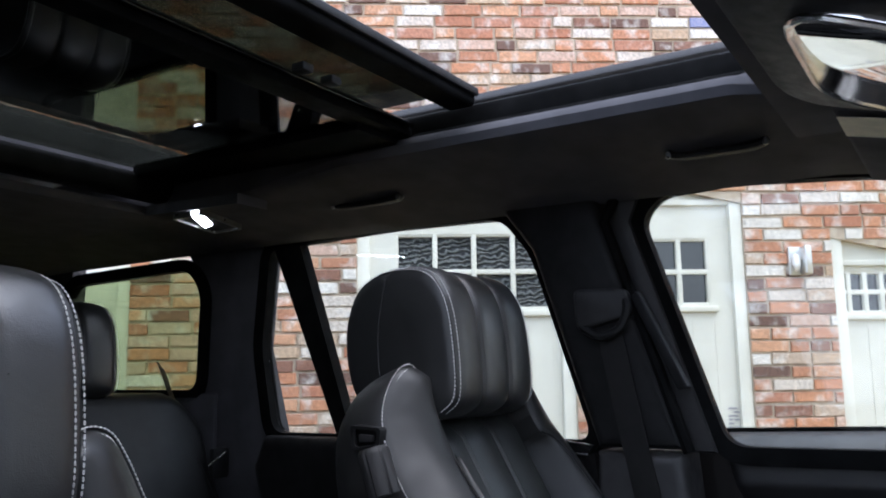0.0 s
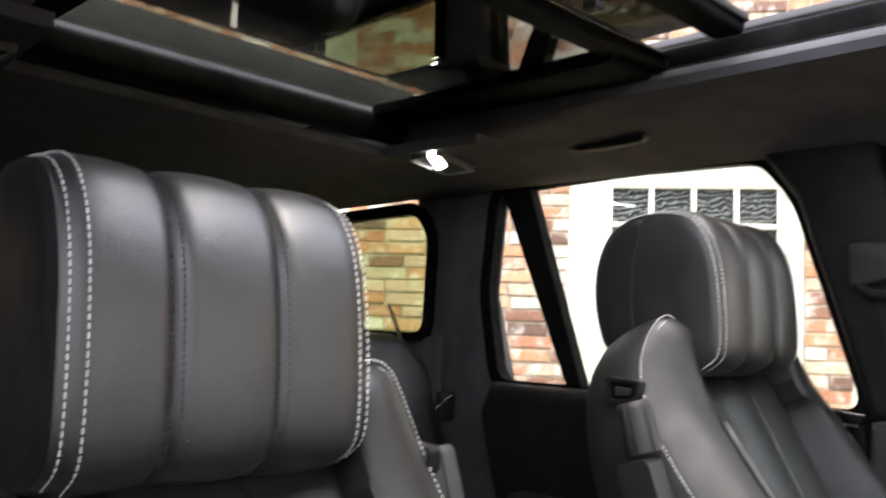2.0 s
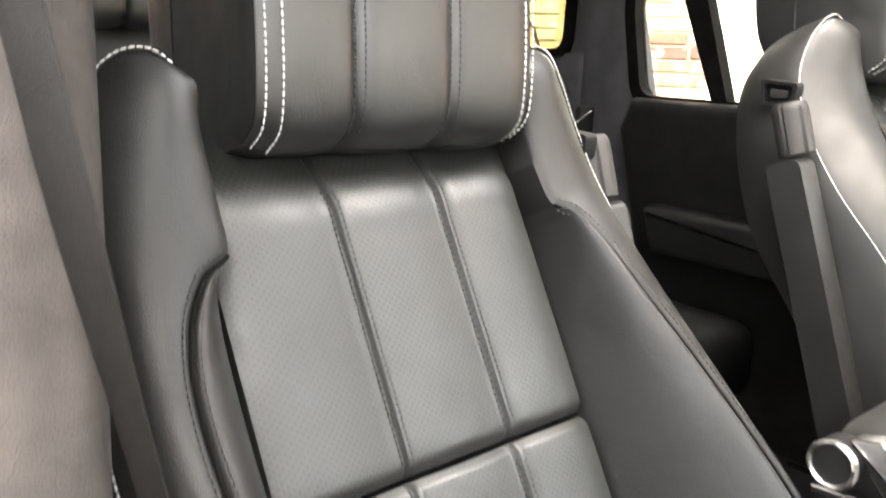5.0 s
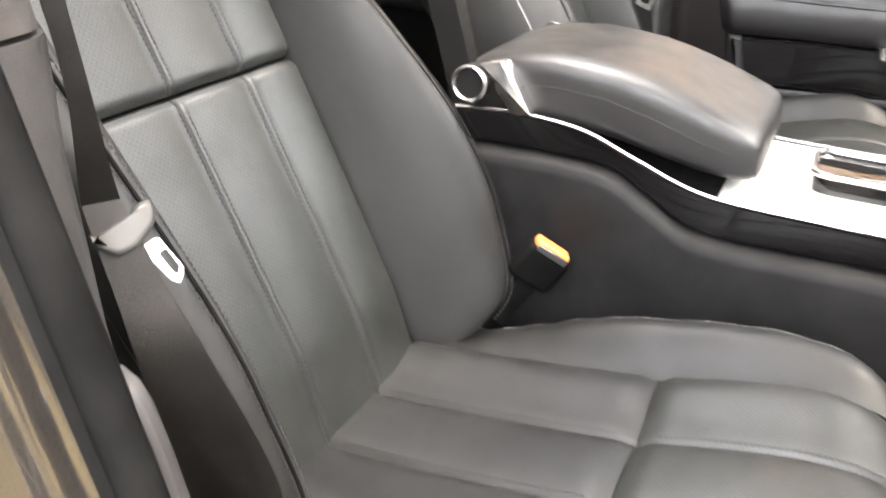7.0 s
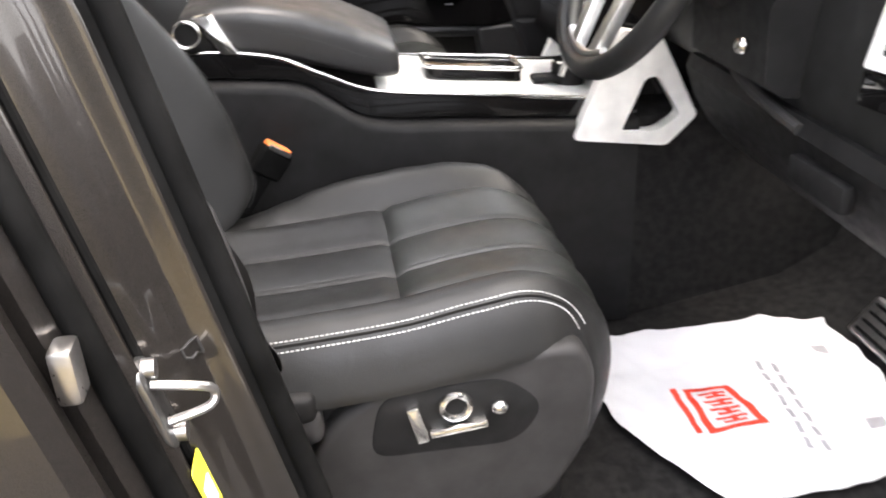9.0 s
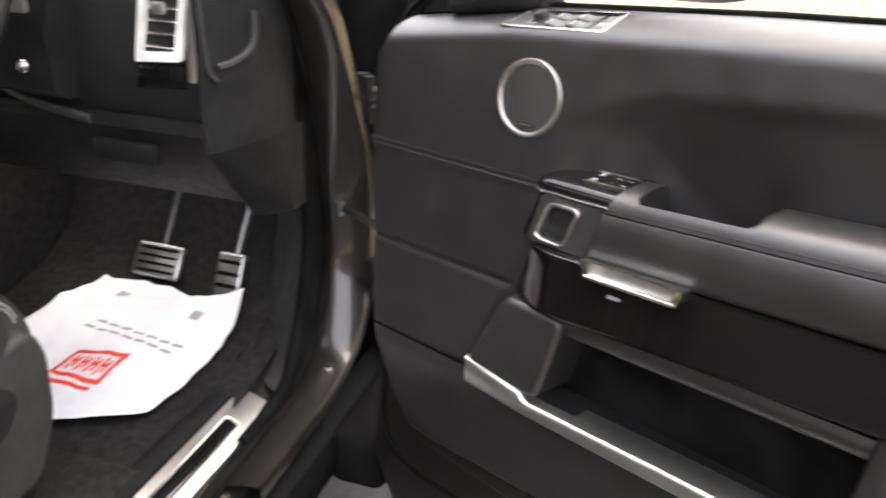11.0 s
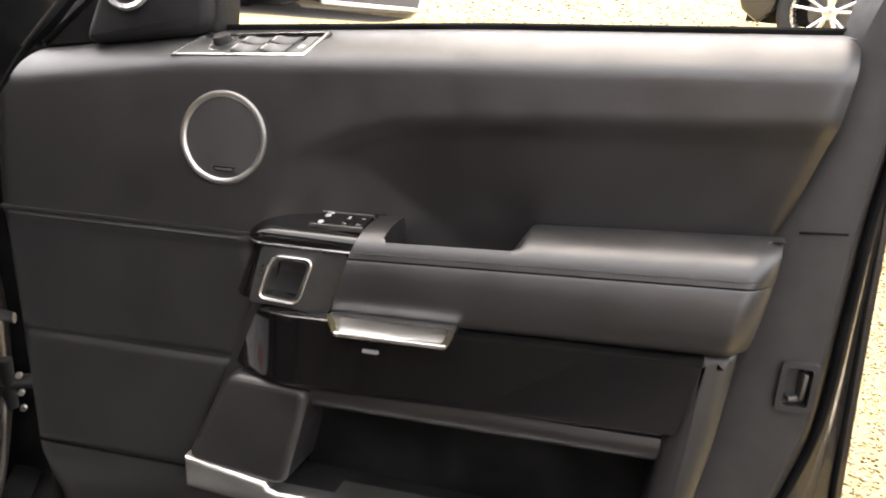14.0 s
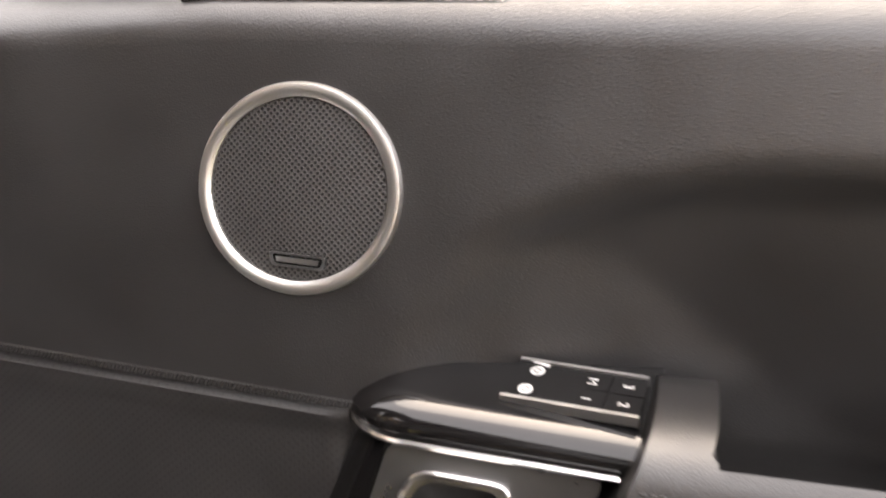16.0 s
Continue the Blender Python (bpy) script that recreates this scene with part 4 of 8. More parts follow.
rows, channel = [], []
for s, a, b in zip(S, A, B):
    k = lean(a.z)
    away = V3(0, b.y - 0.55, b.z - 0.95).normalized() * 0.025
    row = [V3(0.856 + k, a.y + away.y, a.z + away.z)]
    for f, bulge in ((0.0, 0.0), (0.06, 0.003), (0.18, 0.006), (0.35, 0.008), (0.55, 0.008), (0.75, 0.006), (0.90, 0.003), (0.98, 0.001), (1.0, -0.003)):
        m = a.lerp(b, f)
        row.append(V3(0.862 + 0.078 * f + k, m.y, m.z) - away * (bulge / 0.025))
    row.append(V3(0.941 + k, b.y + away.y, b.z + away.z))
    rows.append(row)
    channel.append([V3(0.834 + k, s.y + 0.03, s.z), V3(0.838 + k, s.y + 0.006, s.z), V3(0.846 + k, s.y * 0.6 + a.y * 0.4 + 0.004, s.z * 0.6 + a.z * 0.4), V3(0.856 + k, s.y * 0.15 + a.y * 0.85 + 0.004, s.z * 0.15 + a.z * 0.85), V3(0.863 + k, a.y + 0.004, a.z)])
part("seal_channel", skin(channel, closed=False), RUBBER, car_body, "black rubber seal channel")
part("pillar_flange", skin(rows, closed=False), PAINT, car_body, "bronze-grey painted door flange")
part("door_seal", tube([V3(0.842 + 0.012 * smooth(0.85, 0.76, s.y) * (s.z < 0.7) + lean(s.z), s.y, s.z) for s in S], 0.012, 10), RUBBER, car_body)
part("door_seal", tube([V3(0.858 + lean(a.z), a.y - 0.004, a.z + 0.003) for a in A], 0.008, 8), RUBBER, car_body)
part("kick_trim", skin([[V3(0.70, s.y + 0.14, s.z - 0.01), V3(0.78, s.y + 0.05, s.z), V3(0.82, s.y + 0.012, s.z), V3(0.837, s.y + 0.004, s.z), V3(0.838, s.y + 0.05, s.z - 0.01), V3(0.70, s.y + 0.2, s.z - 0.02)] for s in S if s.z < 0.772 and s.y > 0.738]), PLASTIC_GREY, car_body, "grey plastic kick trim")
part("pillar_inner_trim", skin([[V3(0.72 + lean(s.z), s.y + 0.12, s.z), V3(0.78 + lean(s.z), s.y + 0.05, s.z), V3(0.82 + lean(s.z), s.y + 0.014, s.z), V3(0.835 + lean(s.z), s.y + 0.006, s.z), V3(0.837 + lean(s.z), s.y + 0.06, s.z), V3(0.72 + lean(s.z), s.y + 0.2, s.z)] for s in S if s.z > 0.778]), PLASTIC, car_body)
part("sill_body", skin([[V3(x, y, z) for x, z in ((0.70, 0.40), (0.74, 0.455), (0.775, 0.458), (0.85, 0.428), (0.885, 0.418), (0.905, 0.410), (0.907, 0.30), (0.70, 0.30))] for y in (-0.25, 0.2, 0.5, 0.72, 0.86)]), PAINT, car_body, "bronze-grey painted sill")
# outer side of the painted sill, split off and made near-black to darken it
part("sill_cover", skin([[V3(x, y, z) for x, z in ((0.908, 0.30), (0.908, 0.398), (0.93, 0.394), (0.955, 0.38), (0.965, 0.35), (0.96, 0.30))] for y in (-0.25, 0.2, 0.6, 1.1)]), RUBBER, car_body, "near-black outer side of the sill")
sill_plate = thing("sill_plate", (0.815, 0.3, 0.45), "brushed aluminium tread plate on the door sill", "sill plate")


def on_sill(x, y, d):
    return V3(x, y, 0.4605 - 0.36 * (x - 0.775) + d)


part("plate", prism(rounded([(0.778, -0.10), (0.850, -0.10), (0.849, 0.738), (0.784, 0.738)], 0.010), on_sill, -0.004, 0.004, 0.002), ALU, sill_plate)
part("insert", prism(rounded([(0.803, 0.02), (0.826, 0.02), (0.826, 0.652), (0.803, 0.652)], 0.005), on_sill, 0.003, 0.0055, 0.001), PIANO, sill_plate, "dark glossy insert")
part("insert_rim", tube([on_sill(x, y, 0.005) for x, y in rounded([(0.801, 0.018), (0.828, 0.018), (0.828, 0.655), (0.801, 0.655)], 0.006)], 0.0014, 6, closed=True), CHROME, sill_plate)
part("sill_carpet_edge", skin([[V3(0.70, y, 0.43), V3(0.745, y, 0.462), V3(0.777, y, 0.462), V3(0.777, y, 0.43)] for y in (-0.22, 0.3, 0.74)]), PLASTIC, car_body)
# added near-black block in place of the shaded gap below the door
part("sill_skirt", box((1.0, 0.95, 0.33), (0.12, 0.4, 0.12), 0.03, 3), RUBBER, car_body)
part("sill_seal", tube([V3(0.868, y, 0.428) for y in (-0.1, 0.2, 0.5, 0.70)], 0.012), RUBBER, car_body)

# ---- seats ----
NF = V3(0, 0.925, 0.38)


def sew(lines, parent):
    """One row of fine dark stitches along each line."""
    for line in lines:
        part("seam_stitching", stitches([line], 0.005, 0.0034, 0.0008), THREAD_DARK, parent)


def build_headrest(sx, cx, seat, y0=0.0, z0=0.0, wide=0.128, tall=1.0):
    """A deep padded head restraint: channelled front, flat sides, doubled white seams at its edges."""
    prof = curve_through([V3(0, *p) for p in ((-0.300, 1.200), (-0.278, 1.225), (-0.280, 1.30), (-0.292, 1.365), (-0.318, 1.405), (-0.36, 1.418), (-0.42, 1.412), (-0.462, 1.385),
                                              (-0.482, 1.33), (-0.478, 1.265), (-0.455, 1.215), (-0.40, 1.192), (-0.34, 1.188), (-0.300, 1.200))], 121)[:-1]
    c = V3(0, -0.385, 1.305)
    rings = []
    for s, k in [(-1, 0.0), (-1, 0.55), (-0.996, 0.86), (-0.985, 0.955)] + [(q / 24, 1.0) for q in range(-23, 24)] + [(0.985, 0.955), (0.996, 0.86), (1, 0.55), (1, 0.0)]:
        x = s * wide
        ring = []
        for p in prof:
            r = p - c
            front = smooth(0.2, 0.75, r.y / max(r.length, 1e-6)) if r.z > -0.11 else smooth(0.2, 0.75, r.y / max(r.length, 1e-6)) * 0.5
            fronttop = max(front, smooth(0.4, 0.8, r.z / r.length) * smooth(-0.08, 0.0, r.y))
            amount = 0.0
            if abs(s) < 0.99:
                amount = -0.0065 * fronttop * (groove(x - 0.043, 0.0052) + groove(x + 0.043, 0.0052)) + 0.005 * fronttop * (1 - (min(abs(abs(x) - 0.085), abs(x)) / 0.043) ** 2)
            edge = 1 - 0.035 * smooth(0.80, 0.97, abs(s))
            if abs(s) > 0.8 and r.z > 0:
                # notch where the two halves of the side cover meet
                amount -= 0.010 * groove(p.y + 0.405, 0.007) * smooth(0.82, 0.96, abs(s))
            q = c + r * (k * edge) + r.normalized() * amount * (1 if k == 1 else 0.6 if k > 0.5 else 0)
            ring.append(V3(sx * (cx + x), q.y + y0, c.z + (q.z - c.z) * tall + z0))
        rings.append(ring)
    hd = part("headrest", skin(rings, caps=False), HEAD_LEATHER, seat, "padded black leather head restraint")

    def edge_line(x, grow, a, b):
        out = []
        for p in prof[a:b]:
            r = p - c
            ft = max(smooth(0.2, 0.75, r.y / r.length) * (1 if r.z > -0.11 else 0.5), smooth(0.4, 0.8, r.z / r.length) * smooth(-0.08, 0.0, r.y))
            puff = 0.005 * ft * max(0, 1 - (min(abs(abs(x) - 0.085), abs(x)) / 0.043) ** 2) if abs(x) > 0.06 else 0
            q = c + r * (1 - 0.035 * smooth(0.80, 0.97, abs(x / wide))) + r.normalized() * (grow + puff)
            out.append(V3(sx * (cx + x), q.y + y0, c.z + (q.z - c.z) * tall + z0))
        return out
    for sg in (-1, 1):
        ins = 0.010 if sg * sx > 0 and sx > 0 else 0.0
        for off, grow in ((0.0125, 0.0008), (0.0016, 0.0008)):
            part("stitching", stitches([edge_line(sg * (wide - off - ins), grow, 0, 68)], 0.0058, 0.0042, 0.0009), THREAD, hd, "white stitching")
        sew([edge_line(sg * 0.043 + o, 0.0005, 6, 52) for o in (-0.0045, 0.0045)], hd)
        part("side_seam", tube(edge_line(sg * (wide - 0.006), -0.0006, 0, 68), 0.0012, 6), LEATHER, hd)
        # back edge seam on the side
        part("side_seam", tube([V3(sx * (cx + sg * (wide + 0.0005)), -0.40 + y0 - 0.015 * math.sin(t * math.pi), 1.20 + 0.205 * t * tall + z0) for t in span(0.02, 0.98, 16)], 0.0012, 6), LEATHER, hd)
    if sx > 0 and y0 == 0:
        # rain drops on the front
        r_ = random.Random(21)
        drops = bmesh.new()
        for k in range(70):
            x, p = r_.uniform(-0.105, 0.105), prof[r_.randrange(8, 52)]
            r = p - c
            ft = smooth(0.2, 0.75, r.y / r.length)
            puff = 0.004 * ft * (1 - (min(abs(abs(x) - 0.085), abs(x)) / 0.043) ** 2) - 0.007 * ft * (groove(x - 0.043, 0.0055) + groove(x + 0.043, 0.0055))
            q = p + r.normalized() * (puff + 0.0002)
            size = r_.uniform(0.0004, 0.0009)
            geo = bmesh.ops.create_icosphere(drops, subdivisions=1, radius=size)
            bmesh.ops.translate(drops, vec=V3(sx * (cx + x), q.y, q.z + r_.uniform(-0.002, 0.002)), verts=geo["verts"])
        dr = part("water_drop", drops, WATER, hd, "clear rain drops on the leather")
        tagged(dr, "clear rain drops on the leather", kind="stuff")
    for sg in (-1, 1):
        part("post", tube([V3(sx * (cx + sg * 0.06), -0.375 + y0, 1.06 + z0), V3(sx * (cx + sg * 0.06), -0.375 + y0, 1.22 + z0)], 0.006, 10), CHROME, seat)
    return hd


def back_y(z):
    return -0.227 - 0.41 * (z - 1.098)


# edges of the backrest, upwards: height, half-width, how far it stands out
SEAM_LINE = [(0.757, 0.190, 0.045), (0.785, 0.222, 0.088), (0.85, 0.240, 0.100), (0.92, 0.245, 0.104), (1.0, 0.235, 0.098), (1.1, 0.210, 0.078), (1.17, 0.191, 0.060), (1.215, 0.180, 0.048),
             (1.246, 0.166, 0.038), (1.260, 0.150, 0.030), (1.287, 0.146, 0.028), (1.312, 0.145, 0.028), (1.332, 0.144, 0.028), (1.347, 0.143, 0.028)]
RIM_LINE = [(0.755, 0.206, 0.018), (0.785, 0.258, 0.042), (0.85, 0.276, 0.052), (0.92, 0.280, 0.055), (1.0, 0.274, 0.050), (1.1, 0.265, 0.030), (1.18, 0.264, 0.008), (1.24, 0.258, -0.004),
            (1.29, 0.250, -0.007), (1.335, 0.238, 0.001), (1.366, 0.220, 0.017), (1.385, 0.197, 0.033), (1.389, 0.170, 0.037), (1.377, 0.149, 0.033)]
# the bolster beside the door is flatter and more upright
SEAM_OUT = [(0.757, 0.160, 0.040), (0.785, 0.172, 0.066), (0.85, 0.176, 0.076), (0.92, 0.179, 0.080), (1.0, 0.186, 0.075), (1.1, 0.196, 0.064), (1.17, 0.198, 0.052), (1.215, 0.190, 0.046),
            (1.246, 0.172, 0.041), (1.260, 0.150, 0.037), (1.287, 0.147, 0.036), (1.312, 0.146, 0.035), (1.332, 0.145, 0.033), (1.347, 0.144, 0.031)]
RIM_OUT = [(0.755, 0.190, 0.010), (0.785, 0.212, 0.020), (0.85, 0.222, 0.030), (0.92, 0.226, 0.034), (1.0, 0.232, 0.032), (1.1, 0.240, 0.024), (1.18, 0.242, 0.018), (1.24, 0.240, 0.014),
           (1.29, 0.236, 0.012), (1.335, 0.228, 0.016), (1.366, 0.212, 0.025), (1.385, 0.190, 0.035), (1.388, 0.168, 0.037), (1.376, 0.150, 0.033)]


def build_seat(sx, group):
    CX = 0.4525 if sx > 0 else 0.4425
    fwd = 0.0
    seat = thing("car_seat", (sx * CX, 0.1, 0.44), "black leather car seat with white contrast stitching", "car seat", group)

    up = 0.0 if sx > 0 else 0.038

    PX = CX - 0.005

    def at(s, z, h):
        roll = 0.7 * max(0, z - 1.29) * smooth(0.146, 0.13, abs(s))
        return V3(sx * (CX + s), back_y(z) - roll + fwd, z + up) + NF * h

    def back(s, z, lift=0.0):
        """The centre panel: three soft channels, drawn in along the seams."""
        a = abs(s)
        cell = min(abs(a - 0.098), a) / 0.0495
        h = 0.006 * (1 - cell * cell) - 0.0035 * (groove(a - 0.0495, 0.0020))
        h += 0.0012 * (groove(a - 0.0445, 0.002) + groove(a - 0.0545, 0.002))
        h -= 0.008 * groove(z - 1.098, 0.006) + (0.013 if s < 0 else 0.006) * groove(a - 0.149, 0.007)
        h -= 0.010 * smooth(0.86, 0.76, z)
        return at(s + (PX - CX) * smooth(0.147, 0.10, a), z, h + lift)

    wide_s = sorted(set(span(-0.146, 0.146, 26) + [k * sg for k in (0.0415, 0.0435, 0.0450, 0.0465, 0.0475, 0.0485, 0.0495, 0.0505, 0.0515, 0.0525, 0.0540, 0.0555, 0.0575) for sg in (1, -1)]))
    off = NF * -0.06
    zs_up = sorted(set(span(1.100, 1.345, 22) + [1.101, 1.103, 1.105, 1.107]))
    zs_lo = sorted(set(span(0.742, 1.096, 26) + [1.089, 1.091, 1.093, 1.095]))
    part("upper_panel", patch(lambda s, z: back(s, z), wide_s, zs_up, off), LEATHER_PERF, seat, "perforated black leather back panel")
    part("lower_panel", patch(lambda s, z: back(s, z), wide_s, zs_lo, off), LEATHER_PERF, seat, "perforated black leather back panel")
    NT = 110
    for sg in (-1, 1):
        seam_pts, rim_pts = [curve_through([V3(*p) for p in q], NT) for q in ((SEAM_LINE, RIM_LINE) if sg < 0 else (SEAM_OUT, RIM_OUT))]
        k_arc = min(range(NT), key=lambda k: abs(seam_pts[k].x - 1.258) + abs(seam_pts[k].y - 0.151))

        # the bulging bolster below the curved seam
        def bol(u, t, sg=sg, seam_pts=seam_pts, k_arc=k_arc):
            k = t * k_arc
            i = min(int(k), NT - 2)
            e = seam_pts[i].lerp(seam_pts[i + 1], k - i)
            top = smooth(1.0, 0.93, t)
            w = 0.147 + (e.y - 0.147) * u
            f = math.sin(min(1, u) * math.pi / 2) ** (1.25 if sg < 0 else 0.95)
            h = -0.014 + (e.z + 0.014) * f + (0.014 if sg < 0 else 0.005) * math.sin(u * math.pi) * smooth(0.02, 0.3, t) * top
            z = e.x
            h -= 0.0045 * (groove((1 - u) * (e.y - 0.147), 0.0035) + groove(u * (e.y - 0.147), 0.004))
            return at(sg * w, z, h)
        part("bolster", patch(bol, [math.sin(k * math.pi / 2) for k in span(0, 1, 20)], span(0, 1, 80), off), LEATHER, seat, "smooth black leather side bolster")

        # wing: from the shoulder down the bolster's outer edge
        def wing(u, t, sg=sg, seam_pts=seam_pts, rim_pts=rim_pts):
            k = t * (NT - 1)
            i = min(int(k), NT - 2)
            a, b = seam_pts[i].lerp(seam_pts[i + 1], k - i), rim_pts[i].lerp(rim_pts[i + 1], k - i)
            p = a.lerp(b, u)
            h = p.z + (0.012 + 0.004 * smooth(0.6, 0.7, t)) * math.sin(u * math.pi) - 0.003 * groove(u * (b - a).length, 0.004) - 0.002 * groove((1 - u) * (b - a).length, 0.003)
            return at(sg * p.y, p.x, h)
        part("wing", patch(wing, [0, 0.03, 0.06, 0.1, 0.16, 0.24, 0.34, 0.45, 0.56, 0.67, 0.77, 0.85, 0.91, 0.95, 0.98, 1], span(0, 1, 120), off), LEATHER, seat, "smooth black leather shoulder wing")

        # deep side cover behind the rim
        rings = []
        for k in range(0, NT, 2):
            p, q = rim_pts[max(0, k - 1)], rim_pts[min(NT - 1, k + 1)]
            d = V3(q.x - p.x, q.y - p.y, 0).normalized()
            nz, ns = -d.y, d.x
            r = rim_pts[k]
            g = 0.35
            deep = 1.35 - 0.45 * smooth(1.1, 1.35, r.x)
            rings.append([at(sg * (r.y + ns * o * g), r.x + nz * o * g * 0.55, r.z - dd * deep) for o, dd in ((-0.002, 0.006), (0.0005, 0.001), (0.003, 0.0005), (0.010, 0.006), (0.020, 0.020), (0.028, 0.042), (0.029, 0.065), (0.016, 0.088), (-0.02, 0.108), (-0.06, 0.11))])
        part("side_cover", skin(rings, closed=False), LEATHER, seat, "dark leather side of the backrest")
        for o, k0, k1 in ((0.006, 8, NT - 2), (-0.006, 8, NT - 2)):
            line = []
            for k in range(k0, k1):
                p, q, r = rim_pts[k - 1], rim_pts[k + 1], rim_pts[k]
                if sg > 0 and r.x < 1.04:
                    continue
                d = V3(q.x - p.x, q.y - p.y, 0).normalized()
                g = 0.35
                line.append(at(sg * (r.y + d.x * o * (g if o > 0 else 1)), r.x - d.y * o * (g * 0.55 if o > 0 else 1), r.z + (0.0012 if o > 0 else 0.0022)))
            part("stitching", stitches([line], 0.0052, 0.0040, 0.0009), THREAD, seat, "white stitching round the backrest edge")
        for o in (-0.0055, 0.0055):
            line = []
            for k in range(4, k_arc + 1):
                p, q, r = seam_pts[max(0, k - 1)], seam_pts[k + 1], seam_pts[k]
                d = V3(q.x - p.x, q.y - p.y, 0).normalized()
                line.append(at(sg * (r.y + d.x * o), r.x - d.y * o, r.z + 0.0010))
            part("seam_stitching", stitches([line], 0.005, 0.0034, 0.0009), THREAD_DARK, seat)
        part("welt", tube([at(sg * r.y, r.x, r.z - 0.0012) for r in seam_pts[2:k_arc + 1]], 0.0016, 6), RUBBER, seat)
    for s0 in (-0.0495, 0.0495):
        for z0, z1 in ((0.80, 1.085), (1.11, 1.30)):
            sew([[back(s0 + o, z0 + (z1 - z0) * k / 20, 0.0004) for k in range(21)] for o in (-0.005, 0.005)], seat)
    # backrest body and back shell
    rows = []
    for z in span(0.74, 1.34, 14):
        w = lerp_table([(0.74, 0.19), (0.9, 0.25), (1.1, 0.24), (1.25, 0.215), (1.34, 0.19)], z)
        y = back_y(z) - 0.03 * smooth(1.15, 1.25, z)
        rows.append([V3(sx * (CX + x * w), y - 0.035 - d, z + up - 0.015) for x, d in ((-1, 0.0), (-0.6, 0.0), (0.6, 0.0), (1, 0.0), (1.0, 0.03), (0.85, 0.05), (0.4, 0.085), (-0.4, 0.085), (-0.85, 0.05), (-1.0, 0.03))])
    part("back_shell", skin(rows), PLASTIC, seat)
    tilt(build_headrest(sx, 0.428, seat, 0, 0 if sx > 0 else 0.070))

    # cushion
    path = curve_through([V3(0, *p) for p in ((-0.10, 0.765), (0, 0.768), (0.1, 0.774), (0.178, 0.781), (0.26, 0.796), (0.335, 0.803), (0.388, 0.793), (0.424, 0.761), (0.440, 0.705), (0.436, 0.64), (0.418, 0.58))], 61)
    lens = [0.0]
    for a, b in zip(path, path[1:]):
        lens.append(lens[-1] + (b - a).length)
    SEAM = 0.2785

    CREST = [(0, 0.0), (0.06, 0.001), (0.09, 0.009), (0.13, 0.020), (0.18, 0.034), (0.22, 0.041), (0.25, 0.044), (0.31, 0.043), (0.37, 0.036), (0.45, 0.026), (0.52, 0.010), (0.56, 0.004), (0.8, 0.004)]

    def cush(s, v, lift=0.0):
        i = 1
        while i < len(lens) - 1 and lens[i] < v:
            i += 1
        t = (v - lens[i - 1]) / (lens[i] - lens[i - 1])
        p = path[i - 1].lerp(path[i], t)
        d = (path[i] - path[i - 1]).normalized()
        n = V3(0, -d.z, d.y)
        a = abs(s)
        h = 0.0
        if a < 0.150:
            cell = min(abs(a - 0.098), abs(s)) / 0.05
            h = 0.0045 * (1 - cell * cell) - 0.0045 * (groove(s - 0.049, 0.004) + groove(s + 0.049, 0.004)) * (0.4 if abs(v - SEAM) < 0.012 else 1)
            h -= 0.007 * groove(v - SEAM, 0.006) + 0.005 * groove(a - 0.149, 0.009)
            h += 0.012 * smooth(0.07, 0.15, a) * (1 - smooth(0.42, 0.52, v))
        crest = lerp_table(CREST, v) if s < 0 else 0.038 * (1 - smooth(0.40, 0.54, v)) * smooth(-0.03, 0.05, v) + 0.005
        h += crest * smooth(0.142, 0.196, a)
        over = max(0.0, (a - 0.205) / 0.045)
        h -= (0.060 - 0.02 * smooth(0.4, 0.5, v)) * over ** 2.0
        x = s
        front = smooth(0.36, 0.58, v)
        x = s * (1 - 0.10 * front * smooth(0.10, 0.25, a))
        return V3(sx * (CX + x), p.y, p.z + up * 0.6) + n * (h + lift) - V3(0, (0.06 if s < 0 else 0.036) * front * smooth(0.14, 0.25, a) ** 2, 0)
    wide_c = sorted(set(span(-0.149, 0.149, 30) + [k * sg for k in (0.043, 0.0455, 0.0475, 0.049, 0.0505, 0.0525, 0.055) for sg in (1, -1)]))
    L = lens[-1]
    dn = V3(0, 0, -0.08)
    part("rear_cushion", patch(cush, wide_c, span(0.0, SEAM - 0.001, 18), dn), LEATHER, seat, "black leather seat panel")
    part("front_cushion", patch(cush, wide_c, span(SEAM + 0.001, L, 34), V3(0, -0.05, -0.03)), LEATHER_PERF, seat, "black leather thigh roll with sewn channels")
    for sg in (-1, 1):
        part("cushion_bolster", patch(lambda a, v, sg=sg: cush(sg * a, v), span(0.1505, 0.2275, 14), span(0.01, L, 44), V3(0, -0.03, -0.05)), LEATHER, seat)

        def skirt(a, v, sg=sg):
            p = cush(sg * (0.2295 + 0.026 * min(1, a)), v)
            return p + V3(0, 0, -0.016 * max(0, a - 0.5))
        part("cushion_side", patch(skirt, span(0, 1.5, 12), span(0.03, L, 40), V3(-sx * sg * 0.03, 0, -0.02)), LEATHER, seat)
        for a in ((0.2255, 0.2325) if sg > 0 else (0.2195,)):
            part("stitching", stitches([[cush(sg * a, 0.04 + (0.53 - 0.04) * k / 60, 0.0010 if sg > 0 else 0.0006) for k in range(61)]], w=0.0011 if sg > 0 else 0.0007), THREAD, seat, "white stitching along the cushion edge")
        sew([[cush(sg * 0.049 + o, v, 0.0006) for v in span(0.02, 0.26, 24)] for o in (-0.006, 0.006)] + [[cush(sg * 0.049 + o, v, 0.0006) for v in span(0.30, 0.50, 24)] for o in (-0.006, 0.006)], seat)
